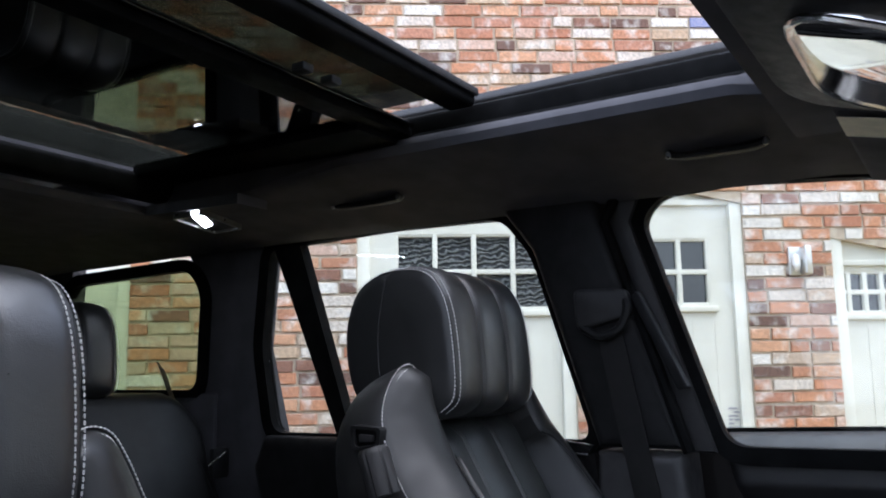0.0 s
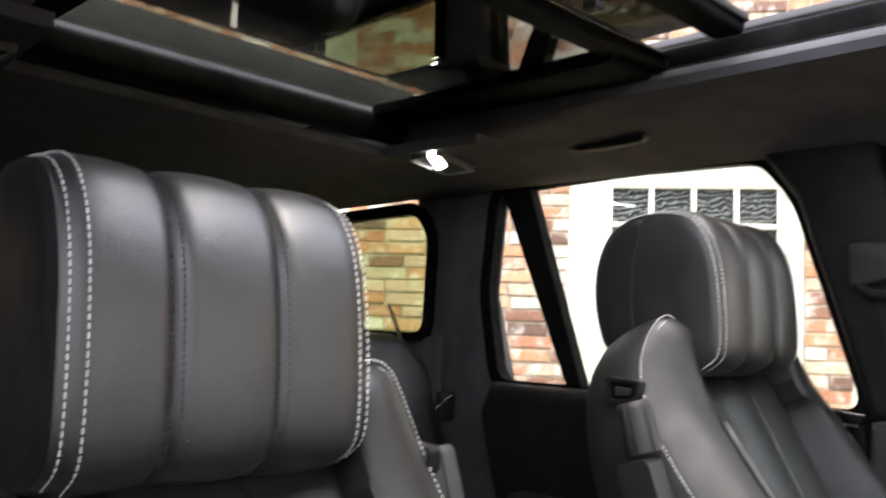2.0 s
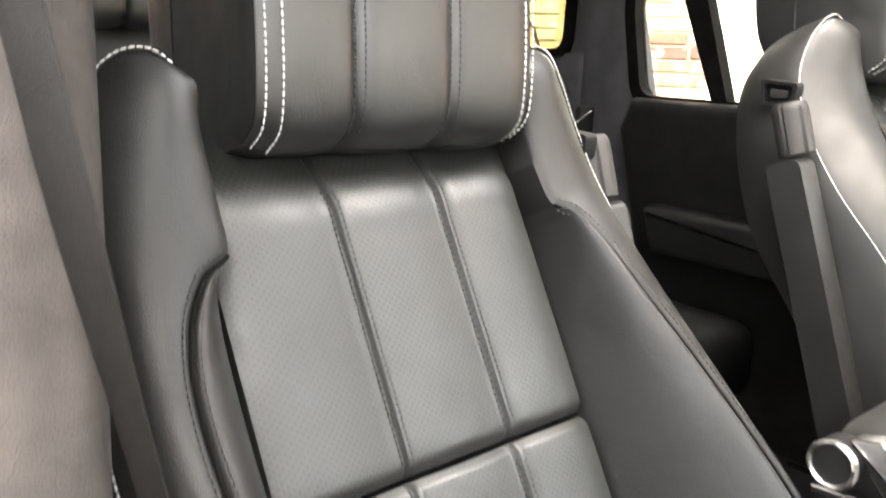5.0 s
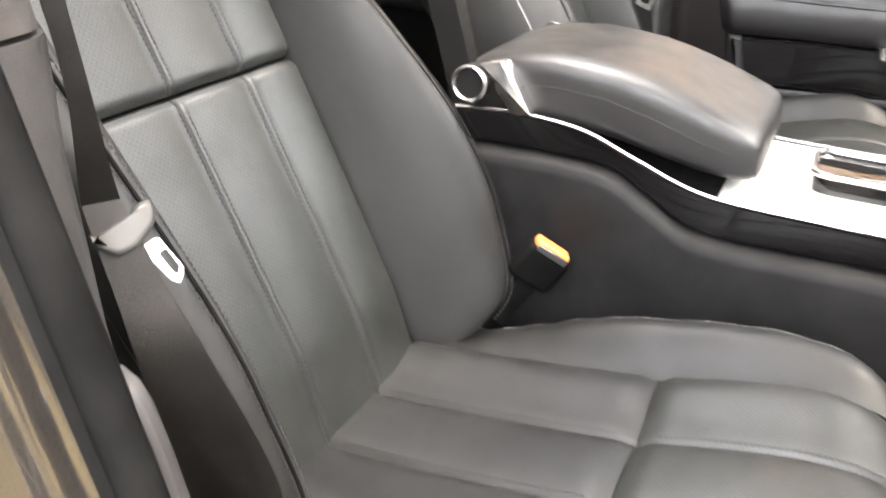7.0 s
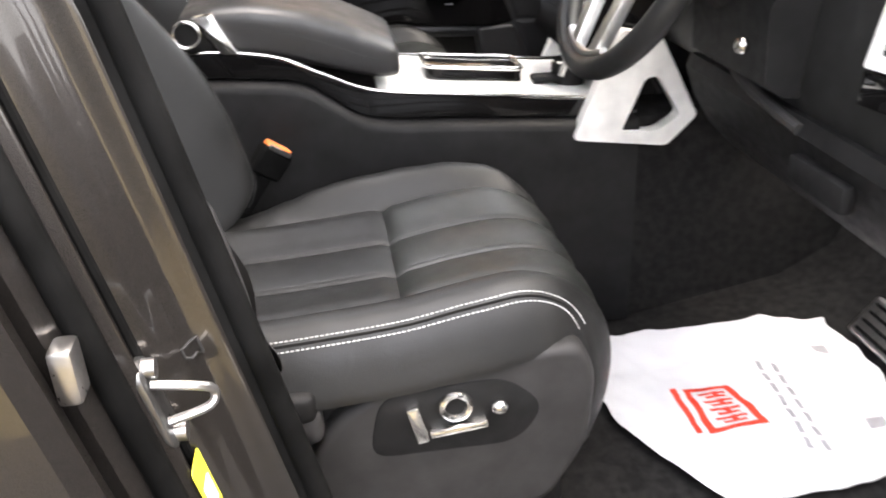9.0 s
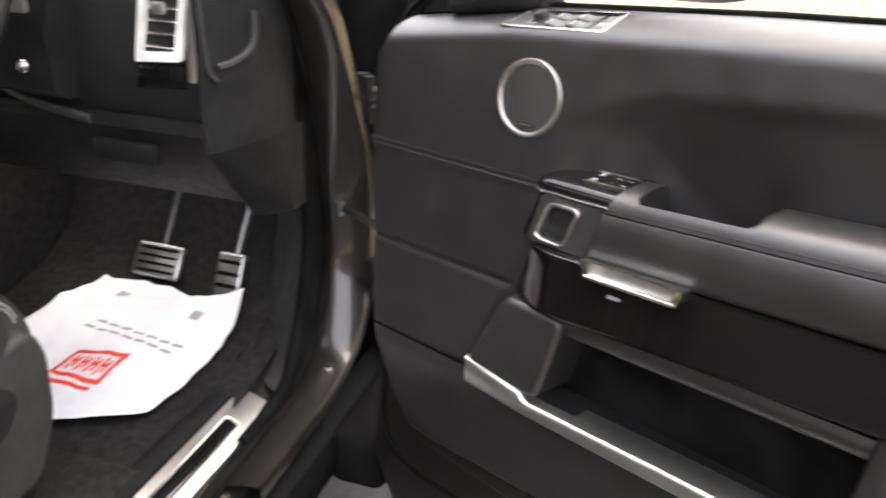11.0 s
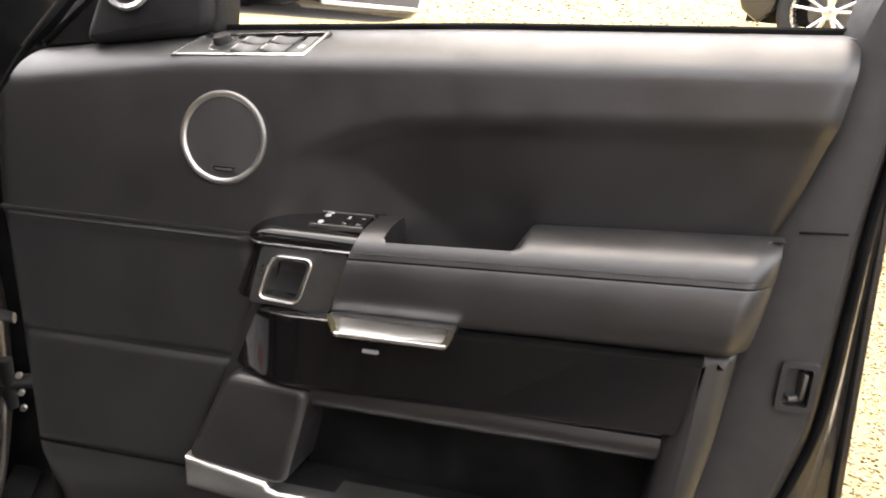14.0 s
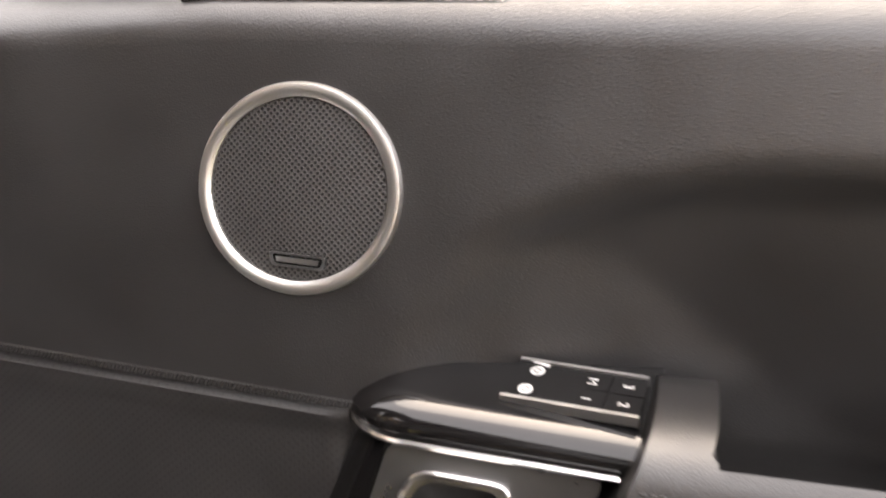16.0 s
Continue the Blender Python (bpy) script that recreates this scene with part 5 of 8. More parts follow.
    # base: plinth and outboard trim with its switches
    part("plinth", box((sx * CX, 0.13, 0.545), (0.40, 0.50, 0.21), 0.03, 3), PLASTIC, seat)
    part("cushion_pan", box((sx * CX, 0.14, 0.68), (0.44, 0.48, 0.10), 0.03, 3), PLASTIC, seat)
    for sg in (1, -1):
        edge = sx * (CX + sg * 0.228)

        def lay(y, z, d, edge=edge, sg=sg):
            return V3(edge + sx * sg * d, y, z)
        part("side_trim", prism(rounded([(0.035, 0.53), (0.044, 0.633), (0.079, 0.696), (0.167, 0.758), (0.30, 0.766), (0.378, 0.768), (0.398, 0.724), (0.392, 0.62), (0.34, 0.53)], 0.03), lay, -0.06, 0.022, 0.014, 4), PLASTIC_GREY, seat, "grey plastic seat-base trim")
        if sg > 0 and sx > 0:
            dish = part("switch_panel", prism(rounded([(0.118, 0.640), (0.135, 0.728), (0.285, 0.738), (0.335, 0.690), (0.30, 0.640)], 0.03), lay, 0.018, 0.0235, 0.002), PLASTIC, seat)
            part("switch_bar", prism(rounded([(0.176, 0.662), (0.192, 0.665), (0.180, 0.716), (0.164, 0.713)], 0.004), lay, 0.022, 0.036, 0.003), CHROME, dish, "chrome backrest switch")
            ring = [lay(0.224 + 0.0165 * math.cos(k * math.tau / 24), 0.707 + 0.0165 * math.sin(k * math.tau / 24), 0.029) for k in range(24)]
            part("switch_ring", tube(ring, 0.0045, 8, closed=True), CHROME, dish)
            part("switch_centre", tube([lay(0.224, 0.707, 0.02), lay(0.224, 0.707, 0.028)], 0.0135, 20), PLASTIC, dish)
            part("switch_bar", prism(rounded([(0.192, 0.668), (0.262, 0.676), (0.262, 0.686), (0.192, 0.678)], 0.004), lay, 0.022, 0.036, 0.003), CHROME, dish, "chrome cushion switch")
            part("switch_knob", ball(lay(0.276, 0.700, 0.03), (0.009, 0.011, 0.010), 12), CHROME, dish)
    # fold-up armrest on the inboard side, raised against the backrest
    xa = sx * (CX - (0.284 if sx > 0 else 0.297))
    ya = -0.035 if sx > 0 else 0.0
    arm = part("armrest", prism(rounded([(-0.10, -0.022), (0.285, -0.026), (0.285, 0.018), (-0.10, 0.024)], 0.012, 5), lambda t, w, d: V3(xa + sx * d, ya - 0.238 - 0.21 * t + 0.978 * w, 0.972 + up * 0.5 + 0.978 * t + 0.21 * w), -0.021, 0.021, 0.010, 3), LEATHER, seat, "slim fold-up armrest, raised")
    c0, c1 = V3(xa + sx * 0.004, ya - 0.295, 1.256 + up * 0.5), V3(xa + sx * 0.004, ya - 0.307, 1.318 + up * 0.5)
    d = (c1 - c0).normalized()
    s1 = V3(1, 0, 0)
    s2 = d.cross(s1)
    n = 48
    rings = []
    for f, g in ((0, 0.93), (0.03, 1.0), (0.85, 1.0), (0.95, 0.94), (1.0, 0.8)):
        rings.append([c0.lerp(c1, f) + (s1 * math.cos(k * math.tau / n) + s2 * math.sin(k * math.tau / n)) * (0.0215 - (0.0018 if k % 8 == 0 and f < 0.97 else 0)) * g for k in range(n)])
    part("adjuster_wheel", skin(rings), PLASTIC_GREY, arm, "ribbed thumb wheel")
    # adjuster switch let into the inboard shoulder
    def shoulder(y, z, d):
        return V3(sx * (CX - 0.256 - d), y, z + up)
    _o = rounded([(-0.362, 1.330), (-0.312, 1.322), (-0.318, 1.297), (-0.362, 1.296)], 0.006)
    _i = rounded([(-0.357, 1.325), (-0.318, 1.319), (-0.323, 1.301), (-0.357, 1.300)], 0.005)
    sw = part("shoulder_switch", frame_plate(_o, _i, shoulder, -0.01, 0.006), PLASTIC, seat, "black adjuster switch in the shoulder")
    part("switch_well", prism(_i, shoulder, -0.008, 0.001), RUBBER, sw)
    part("switch_button", prism(rounded([(-0.350, 1.317), (-0.326, 1.313), (-0.328, 1.305), (-0.350, 1.306)], 0.003), shoulder, 0.0, 0.005, 0.001), PLASTIC_GREY, sw)
    return seat


build_seat(1, "front seats")
build_seat(-1, "front seats")

# buckle beside the driver's cushion
bk = thing("belt_buckle", (0.20, 0.03, 0.80), "black seat-belt buckle with an orange press button", "belt buckle")
_e1 = V3(-0.019, 0.036, -0.031).normalized()
_dn = V3(0.10, -0.45, -0.89)
_dn = (_dn - _e1 * _dn.dot(_e1)).normalized()
_m = Matrix.Translation((0.196, 0.024, 0.862)) @ Matrix((_e1.cross(_dn), _e1, -_dn)).transposed().to_4x4()


def in_buckle(bm):
    bmesh.ops.transform(bm, matrix=_m, verts=bm.verts)
    return bm


part("body", in_buckle(join(box((0, 0, -0.026), (0.026, 0.056, 0.048), 0.007, 3), box((0.004, 0.004, -0.075), (0.016, 0.030, 0.09), 0.006, 2))), RUBBER, bk)
part("press_button", in_buckle(box((0.002, 0, 0.000), (0.019, 0.046, 0.012), 0.004, 3)), ORANGE, bk, "orange press button")
part("slot", in_buckle(box((-0.011, 0, -0.001), (0.005, 0.040, 0.008), 0.001, 1)), DARK_METAL, bk)
part("face_mark", in_buckle(box((0.0132, 0.010, -0.036), (0.0015, 0.020, 0.003), 0.0005, 1)), DARK_METAL, bk)

# the driver's belt, hanging from the pillar, with its tongue
belt = thing("seat_belt", (0.70, -0.05, 0.75), "black webbing seat belt hanging beside the seat", "seat belt")


def ribbon(pts, halves, name, parent, material=None):
    """A flat woven strap: centre points, and half-width vectors."""
    P = curve_through(pts, 40)
    Hs = curve_through(halves, 40)
    rings = []
    for i, (p, h) in enumerate(zip(P, Hs)):
        d = (P[min(i + 1, 39)] - P[max(i - 1, 0)]).normalized()
        n = d.cross(Vector(h)).normalized() * 0.0007
        rings.append([p + h + n, p - h + n, p - h - n, p + h - n])
    return part(name, skin(rings), material or WEB, parent)


ribbon([V3(0.752, -0.10, 1.46), V3(0.742, -0.085, 1.34), V3(0.728, -0.084, 1.24), V3(0.716, -0.090, 1.17), V3(0.703, -0.106, 1.11), V3(0.696, -0.114, 1.085)],
       [V3(-0.004, 0.014, 0), V3(-0.005, 0.011, 0), V3(-0.004, 0.006, 0), V3(-0.005, 0.004, 0), V3(-0.008, 0.006, 0), V3(-0.010, 0.007, 0)], "strap", belt)
ribbon([V3(0.696, -0.114, 1.085), V3(0.704, -0.086, 1.03), V3(0.714, -0.059, 0.99), V3(0.714, -0.029, 0.90), V3(0.710, -0.020, 0.82), V3(0.707, -0.006, 0.752)],
       [V3(-0.010, 0.007, 0), V3(-0.010, 0.012, 0.003), V3(-0.009, 0.020, 0.008), V3(-0.003, 0.040, 0.013), V3(0.003, 0.032, 0.01), V3(0.006, 0.018, 0.004)], "strap", belt)
ribbon([V3(0.714, 0.014, 0.834), V3(0.716, 0.024, 0.812), V3(0.712, 0.027, 0.800), V3(0.704, 0.016, 0.782), V3(0.710, 0.024, 0.760), V3(0.712, 0.006, 0.752), V3(0.716, -0.012, 0.768)],
       [V3(0.004, 0.003, 0.003), V3(0.011, 0.008, 0.003), V3(0.013, 0.006, -0.006), V3(0.010, 0.010, 0.006), V3(0.012, 0.006, 0.008), V3(0.010, 0.002, 0.012), V3(0.004, 0.004, 0.012)], "strap_fold", belt)
# the tongue lies across the strap, its bright blade hanging
T_O = V3(0.69, -0.075, 1.062)
T_N, T_R = V3(0.536, 0.732, 0.420), V3(-0.807, 0.591, 0.0)
T_U = T_N.cross(T_R)


def tput(a, b, d):
    return T_O + T_R * a + T_U * b + T_N * (d - 0.014)


part("tongue_body", prism(rounded([(-0.041, 0.0135), (-0.030, 0.0072), (-0.0225, 0.0096), (-0.0075, 0.0272), (0.003, 0.0285), (0.0016, 0.0122), (-0.0125, -0.0012), (-0.0262, -0.0042), (-0.0375, 0.0045)], 0.004, 3), tput, -0.010, 0.005, 0.004, 3), TONGUE_P, belt, "grey plastic tongue grip")
part("tongue_blade", frame_plate(rounded([(-0.0115, -0.002), (0.001, 0.0032), (0.0128, -0.021), (0.008, -0.0305), (0.0022, -0.0262)], 0.003), rounded([(-0.0012, -0.0078), (0.0042, -0.0050), (0.0100, -0.0188), (0.0078, -0.0240), (0.0058, -0.0232)], 0.0015), tput, -0.0012, 0.0012), STEEL, belt, "bright steel tongue")
part("floor_anchor", box((0.702, 0.022, 0.728), (0.03, 0.085, 0.04), 0.012, 3), PLASTIC, belt)
part("anchor_cover", box((0.697, 0.035, 0.70), (0.035, 0.07, 0.05), 0.014, 3), PLASTIC_GREY, belt)
# passenger's belt on the left pillar
belt2 = thing("seat_belt", (-0.69, -0.15, 0.9), "black webbing seat belt hanging on the pillar", "seat belt")
ribbon([V3(-0.688, -0.19, 1.405), V3(-0.686, -0.165, 1.27), V3(-0.684, -0.135, 1.13), V3(-0.68, -0.10, 0.98), V3(-0.678, -0.05, 0.80), V3(-0.678, -0.02, 0.70)],
       [V3(0.002, 0.024, 0.002)] * 3 + [V3(0.002, 0.026, 0.002)] * 3, "strap", belt2)
part("guide", prism(rounded([(-0.25, 1.40), (-0.145, 1.425), (-0.155, 1.475), (-0.255, 1.478)], 0.015), left, 0.01, -0.022, 0.008, 3), PLASTIC_GREY, belt2)
part("guide_slot", tube(curve_through([left(-0.235, 1.405, -0.018), left(-0.20, 1.39, -0.024), left(-0.165, 1.405, -0.024), left(-0.153, 1.44, -0.018), left(-0.165, 1.462, -0.012)], 14), 0.008), PLASTIC, belt2)
part("height_track", prism(rounded([(-0.150, 1.46), (-0.135, 1.47), (-0.055, 1.30), (-0.075, 1.295)], 0.006), left, 0.01, -0.010, 0.004), PLASTIC, belt2)
part("tongue_body", box((-0.668, -0.105, 1.0), (0.016, 0.055, 0.022), 0.008, 3), TONGUE_P, belt2)
part("tongue_blade", frame_plate(rounded([(-0.095, 0.955), (-0.065, 0.945), (-0.055, 0.985), (-0.085, 0.995)], 0.004), rounded([(-0.086, 0.960), (-0.070, 0.956), (-0.065, 0.972), (-0.080, 0.977)], 0.003), left, -0.035, -0.032), STEEL, belt2)

# rear bench
bench = thing("rear_seat", (0, -1.2, 0.5), "black leather rear bench seat", "rear seat")
for sx in (1, -1):
    part("backrest", prism(rounded([(0.10, 0.72), (0.66, 0.72), (0.67, 1.22), (0.60, 1.30), (0.14, 1.30), (0.09, 1.24)], 0.04), lambda x, z, d, sx=sx: V3(sx * x, -1.10 - 0.30 * (z - 0.9) + d, z), -0.14, 0.02, 0.03, 3), LEATHER, bench)
    part("cushion", box((sx * 0.38, -0.86, 0.72), (0.56, 0.50, 0.16), 0.05, 4), LEATHER, bench)
    build_headrest(sx, 0.305, bench, -0.91, 0.085, 0.125, 0.9)
part("middle_back", box((0, -1.21, 1.02), (0.19, 0.14, 0.52), 0.03, 3), LEATHER, bench)
rb = thing("seat_belt", (-0.68, -1.1, 1.1), "black rear seat belt with a bright buckle edge", "seat belt")
ribbon([V3(-0.60, -1.26, 1.36), V3(-0.62, -1.20, 1.22), V3(-0.66, -1.14, 1.08), V3(-0.68, -1.08, 0.9)], [V3(0.02, 0.01, 0.01)] * 4, "strap", rb)
part("buckle_edge", tube([V3(-0.635, -1.13, 1.135), V3(-0.665, -1.11, 1.165)], 0.003, 6), CHROME, rb)
part("buckle", box((-0.665, -1.13, 1.14), (0.05, 0.02, 0.07), 0.008), PLASTIC, rb)
tilt(bench, rb, belt2)

# ---- centre console ----
console = thing("centre_console", (0, 0.2, 0.44), "black centre console with gloss wood sides and bright deck", "centre console")
_top = curve_through([V3(0, *p) for p in ((-0.12, 1.008), (-0.044, 1.006), (0.038, 0.992), (0.102, 0.963), (0.183, 0.929), (0.303, 0.913), (0.422, 0.902), (0.522, 0.891), (0.64, 0.885))], 40)
_low = curve_through([V3(0, *p) for p in ((-0.12, 0.966), (-0.061, 0.963), (0.062, 0.950), (0.118, 0.918), (0.184, 0.881), (0.345, 0.867), (0.525, 0.853), (0.64, 0.848))], 40)
for sx in (1, -1):
    part("gloss_side", skin([[V3(sx * 0.1365, a.y, a.z - 0.001), V3(sx * 0.139, a.y, a.z - 0.004), V3(sx * 0.1392, a.y * 0.5 + b.y * 0.5, (a.z + b.z) / 2), V3(sx * 0.137, b.y, b.z + 0.004), V3(sx * 0.12, b.y, b.z)] for a, b in zip(_top, _low)]), PIANO, console, "gloss black veneer side")
    part("bright_edge", tube([V3(sx * 0.1385, a.y, a.z + 0.0005) for a in _top], 0.0022, 6), CHROME, console)
    part("padded_side", skin([[V3(sx * 0.12, b.y, b.z), V3(sx * 0.148, b.y, b.z - 0.004), V3(sx * 0.154, b.y, b.z - 0.010), V3(sx * 0.156, b.y, b.z - 0.020), *[V3(sx * (0.156 + 0.006 * q), b.y, (b.z - 0.02) * (1 - q) + 0.45 * q) for q in (0.15, 0.3, 0.5, 0.7, 1.0)], V3(sx * 0.10, b.y, 0.45)] for b in _low]), PLASTIC, console, "soft black side panel")
part("core", skin([[V3(-0.125, a.y, a.z - 0.012), V3(0.125, a.y, a.z - 0.012), V3(0.125, a.y, 0.46), V3(-0.125, a.y, 0.46)] for a in _top]), PLASTIC, console)
_deck = [a for a in _top if a.y > 0.19]
part("deck", skin([[V3(-0.1365, a.y, a.z - 0.010), V3(-0.134, a.y, a.z - 0.003), V3(0.134, a.y, a.z - 0.003), V3(0.1365, a.y, a.z - 0.010)] for a in _deck]), SILVER, console, "bright aluminium deck")
# cup-holder slot with chrome rails
_slot = rounded([(-0.055, 0.285), (0.040, 0.285), (0.040, 0.46), (-0.055, 0.46)], 0.02)
part("slot", prism(_slot, lambda x, y, d: V3(x, y, 0.945 - 0.098 * (y - 0.05) * 1.0 + d), -0.03, 0.012, 0.003), PIANO, console)
part("slot_rim", tube([V3(x, y, 0.945 - 0.098 * (y - 0.05) + 0.013) for x, y in _slot], 0.004, 8, closed=True), CHROME, console, "chrome slot rim")
knob = part("gear_knob", tube([V3(0.03, 0.545, 0.885), V3(0.03, 0.545, 0.925)], 0.030, 28), PLASTIC, console)
part("knob_cap", tube([V3(0.03, 0.545, 0.925), V3(0.03, 0.545, 0.929)], 0.029, 28), CHROME, knob)
part("handbrake_switch", box((0.04, 0.50, 0.90), (0.03, 0.05, 0.012), 0.004), PLASTIC, console)
# bright brace between console and dash
for sx in (1, -1):
    _o = rounded([(0.523, 0.817), (0.690, 0.794), (0.742, 0.845), (0.668, 0.985), (0.600, 1.0)], 0.010)
    _i = rounded([(0.606, 0.825), (0.672, 0.822), (0.712, 0.848), (0.668, 0.918), (0.645, 0.918)], 0.012)
    part("brace", frame_plate(_o, _i, lambda y, z, d, sx=sx: V3(sx * (0.140 + d), y - 0.004, z + 0.005), 0.0, 0.027), SILVER, console, "satin silver brace")
part("centre_fascia", skin([[V3(x, 0.60, 0.88), V3(x, 0.52, 0.96), V3(x, 0.60, 1.20), V3(x, 0.72, 1.25), V3(x, 0.80, 0.88)] for x in (-0.125, 0.125)]), PIANO, console)
part("stack_edge", tube([V3(0.126, 0.505, 0.925), V3(0.126, 0.53, 1.0), V3(0.126, 0.60, 1.20)], 0.006), CHROME, console)
part("front_side", skin([[V3(sx * 0.150, y, 0.44), V3(sx * 0.145, y, 0.60), V3(sx * 0.138, y, z0 - 0.03), V3(sx * 0.130, y, z0 - 0.008), V3(sx * 0.11, y, z0), V3(0, y, z0), V3(0, y, 0.44)] for sx in (1,) for y, z0 in ((0.60, 0.845), (0.80, 0.86), (1.2, 0.88))]), CARPET, console, "carpeted console side")
part("front_side", box((-0.08, 0.90, 0.66), (0.16, 0.60, 0.44), 0.03, 3), CARPET, console)

armbox = thing("centre_armrest", (0, 0.06, 1.0), "black leather centre armrest lid with chrome hinge", "armrest")
rows = []
for y, zb, zt, w in ((-0.118, 1.005, 1.035, 0.105), (-0.108, 0.995, 1.055, 0.117), (-0.09, 0.994, 1.062, 0.122), (-0.05, 0.994, 1.068, 0.124), (0.0, 0.988, 1.068, 0.1245), (0.04, 0.981, 1.062, 0.1245), (0.08, 0.972, 1.054, 0.1245), (0.11, 0.963, 1.045, 0.1245), (0.14, 0.954, 1.034, 0.124), (0.165, 0.947, 1.023, 0.1235), (0.19, 0.942, 1.011, 0.123), (0.212, 0.940, 1.000, 0.122), (0.224, 0.941, 0.993, 0.121), (0.231, 0.944, 0.986, 0.118), (0.234, 0.949, 0.978, 0.110)):
    h = zt - zb
    ring = []
    for k in range(48):
        a = (k + 0.5) * math.tau / 48
        c, s = math.cos(a), math.sin(a)
        ring.append(V3(w * math.copysign(abs(c) ** 0.20, c), y, zb + h * 0.5 + h * 0.5 * math.copysign(abs(s) ** 0.34, s) + 0.004 * (s > 0) * (1 - c * c)))
    rows.append(ring)
part("pad", skin(rows), DOOR_LEATHER, armbox)
part("stitching", stitches([[V3(sx * 0.1245, y, z + o) for y, z in ((-0.09, 1.034), (0.0, 1.036), (0.06, 1.026), (0.12, 1.006), (0.17, 0.984), (0.21, 0.972))] for sx in (1,) for o in (0,)], 0.005, 0.0034, 0.0008), THREAD_DARK, armbox)
for sx in (1, -1):
    part("hinge_disc", tube([V3(sx * 0.128, -0.095, 1.040), V3(sx * 0.152, -0.095, 1.040)], 0.021, 24), PLASTIC, armbox)
    part("hinge_rim", tube([V3(sx * 0.153, -0.095 + 0.020 * math.cos(k * math.tau / 24), 1.040 + 0.020 * math.sin(k * math.tau / 24)) for k in range(24)], 0.003, 6, closed=True), CHROME, armbox)
    part("hinge_arm", prism(rounded([(-0.088, 1.062), (-0.055, 1.066), (-0.020, 1.004), (-0.046, 1.002)], 0.006), lambda y, z, d, sx=sx: V3(sx * (0.122 + d), y, z), 0.0, 0.022, 0.004), CHROME, armbox, "chrome hinge arm")

# ---- dashboard, wheel, pedals ----
dash = thing("dashboard", (0, 0.75, 0.85), "black leather dashboard with a bright-framed air vent", "dashboard")
_dp = [(0.93, 1.27), (0.80, 1.285), (0.735, 1.265), (0.700, 1.20), (0.684, 1.09), (0.676, 1.01), (0.690, 0.975), (0.93, 0.94)]
part("pad", skin([[V3(x, y, z) for y, z in _dp] for x in (-0.83, -0.4, 0.0, 0.4, 0.805)]), LEATHER, dash)
part("knee_panel", skin([[V3(x, y, z) for y, z in ((0.675, 0.985), (0.668, 0.965), (0.685, 0.92), (0.715, 0.872), (0.755, 0.832), (0.790, 0.812), (0.805, 0.818), (0.80, 0.98))] for x in (0.26, 0.5, 0.81)]), PLASTIC, dash, "black plastic knee panel")
part("knee_panel", skin([[V3(x, y, z) for y, z in ((0.70, 0.985), (0.69, 0.965), (0.71, 0.87), (0.72, 0.80), (0.76, 0.78), (0.80, 0.98))] for x in (-0.83, -0.5, -0.18)]), PLASTIC, dash)
part("lower_pocket", box((0.655, 0.672, 0.925), (0.12, 0.02, 0.035), 0.006), PLASTIC, dash)
part("end_cap", skin([[V3(0.806, 0.668, z), V3(0.825, 0.700, z), V3(0.858, 0.795, z), V3(0.858, 0.86, z), V3(0.80, 0.86, z)] for z in (0.94, 1.0, 1.1, 1.2, 1.28)] ), PLASTIC, dash)
part("end_cap", skin([[V3(0.809, 0.668 + 0.12 * t, 0.94 - 0.15 * t), V3(0.828, 0.70 + 0.10 * t, 0.94 - 0.15 * t), V3(0.860, 0.795 + 0.04 * t, 0.94 - 0.15 * t), V3(0.860, 0.88, 0.94 - 0.15 * t), V3(0.80, 0.88, 0.94 - 0.15 * t)] for t in (0, 0.35, 0.7, 1)]), PLASTIC, dash)
part("end_cap_ridge", tube(curve_through([V3(0.850, 0.765, 1.145), V3(0.848, 0.757, 1.095), V3(0.836, 0.723, 1.075), V3(0.823, 0.695, 1.070)], 16), 0.0065), PLASTIC_GREY, dash)
part("end_cap_ridge", tube(curve_through([V3(0.812, 0.675, 1.20), V3(0.816, 0.678, 1.08), V3(0.824, 0.69, 1.05)], 14), 0.004), PLASTIC_GREY, dash)
vent = part("air_vent", frame_plate(rounded([(0.694, 1.072), (0.776, 1.078), (0.80, 1.235), (0.716, 1.235)], 0.006), rounded([(0.705, 1.086), (0.764, 1.091), (0.786, 1.225), (0.727, 1.225)], 0.004), lambda x, z, d: V3(x, 0.690 + 0.10 * (z - 1.09) - d, z), -0.01, 0.016), SILVER, dash, "satin-framed upright air vent")
part("vent_back", prism([(0.700, 1.08), (0.77, 1.084), (0.792, 1.23), (0.722, 1.23)], lambda x, z, d: V3(x, 0.690 + 0.10 * (z - 1.09) - d, z), -0.02, 0.002), PLASTIC, vent)
for i in range(7):
    z = 1.098 + i * 0.0188
    k = (z - 1.08) * 0.155
    part("slat", box((0.737 + k, 0.688 + 0.10 * (z - 1.09), z), (0.058, 0.018, 0.0035), 0.001, 1, Euler((radians(20), 0, 0)).to_matrix().to_4x4()), CHROME, vent)
part("vent_tab", box((0.748, 0.672, 1.155), (0.022, 0.012, 0.018), 0.004), ALU, vent)
part("vent_base", prism([(0.690, 1.03), (0.776, 1.036), (0.778, 1.072), (0.692, 1.068)], lambda x, z, d: V3(x, 0.684 - d, z), -0.01, 0.010, 0.003), PIANO, dash)
part("side_strip", tube([V3(0.792, 0.672, 1.05), V3(0.800, 0.675, 1.15), V3(0.815, 0.69, 1.26)], 0.006, 8, (0.008, 0.004)), ALU, dash)
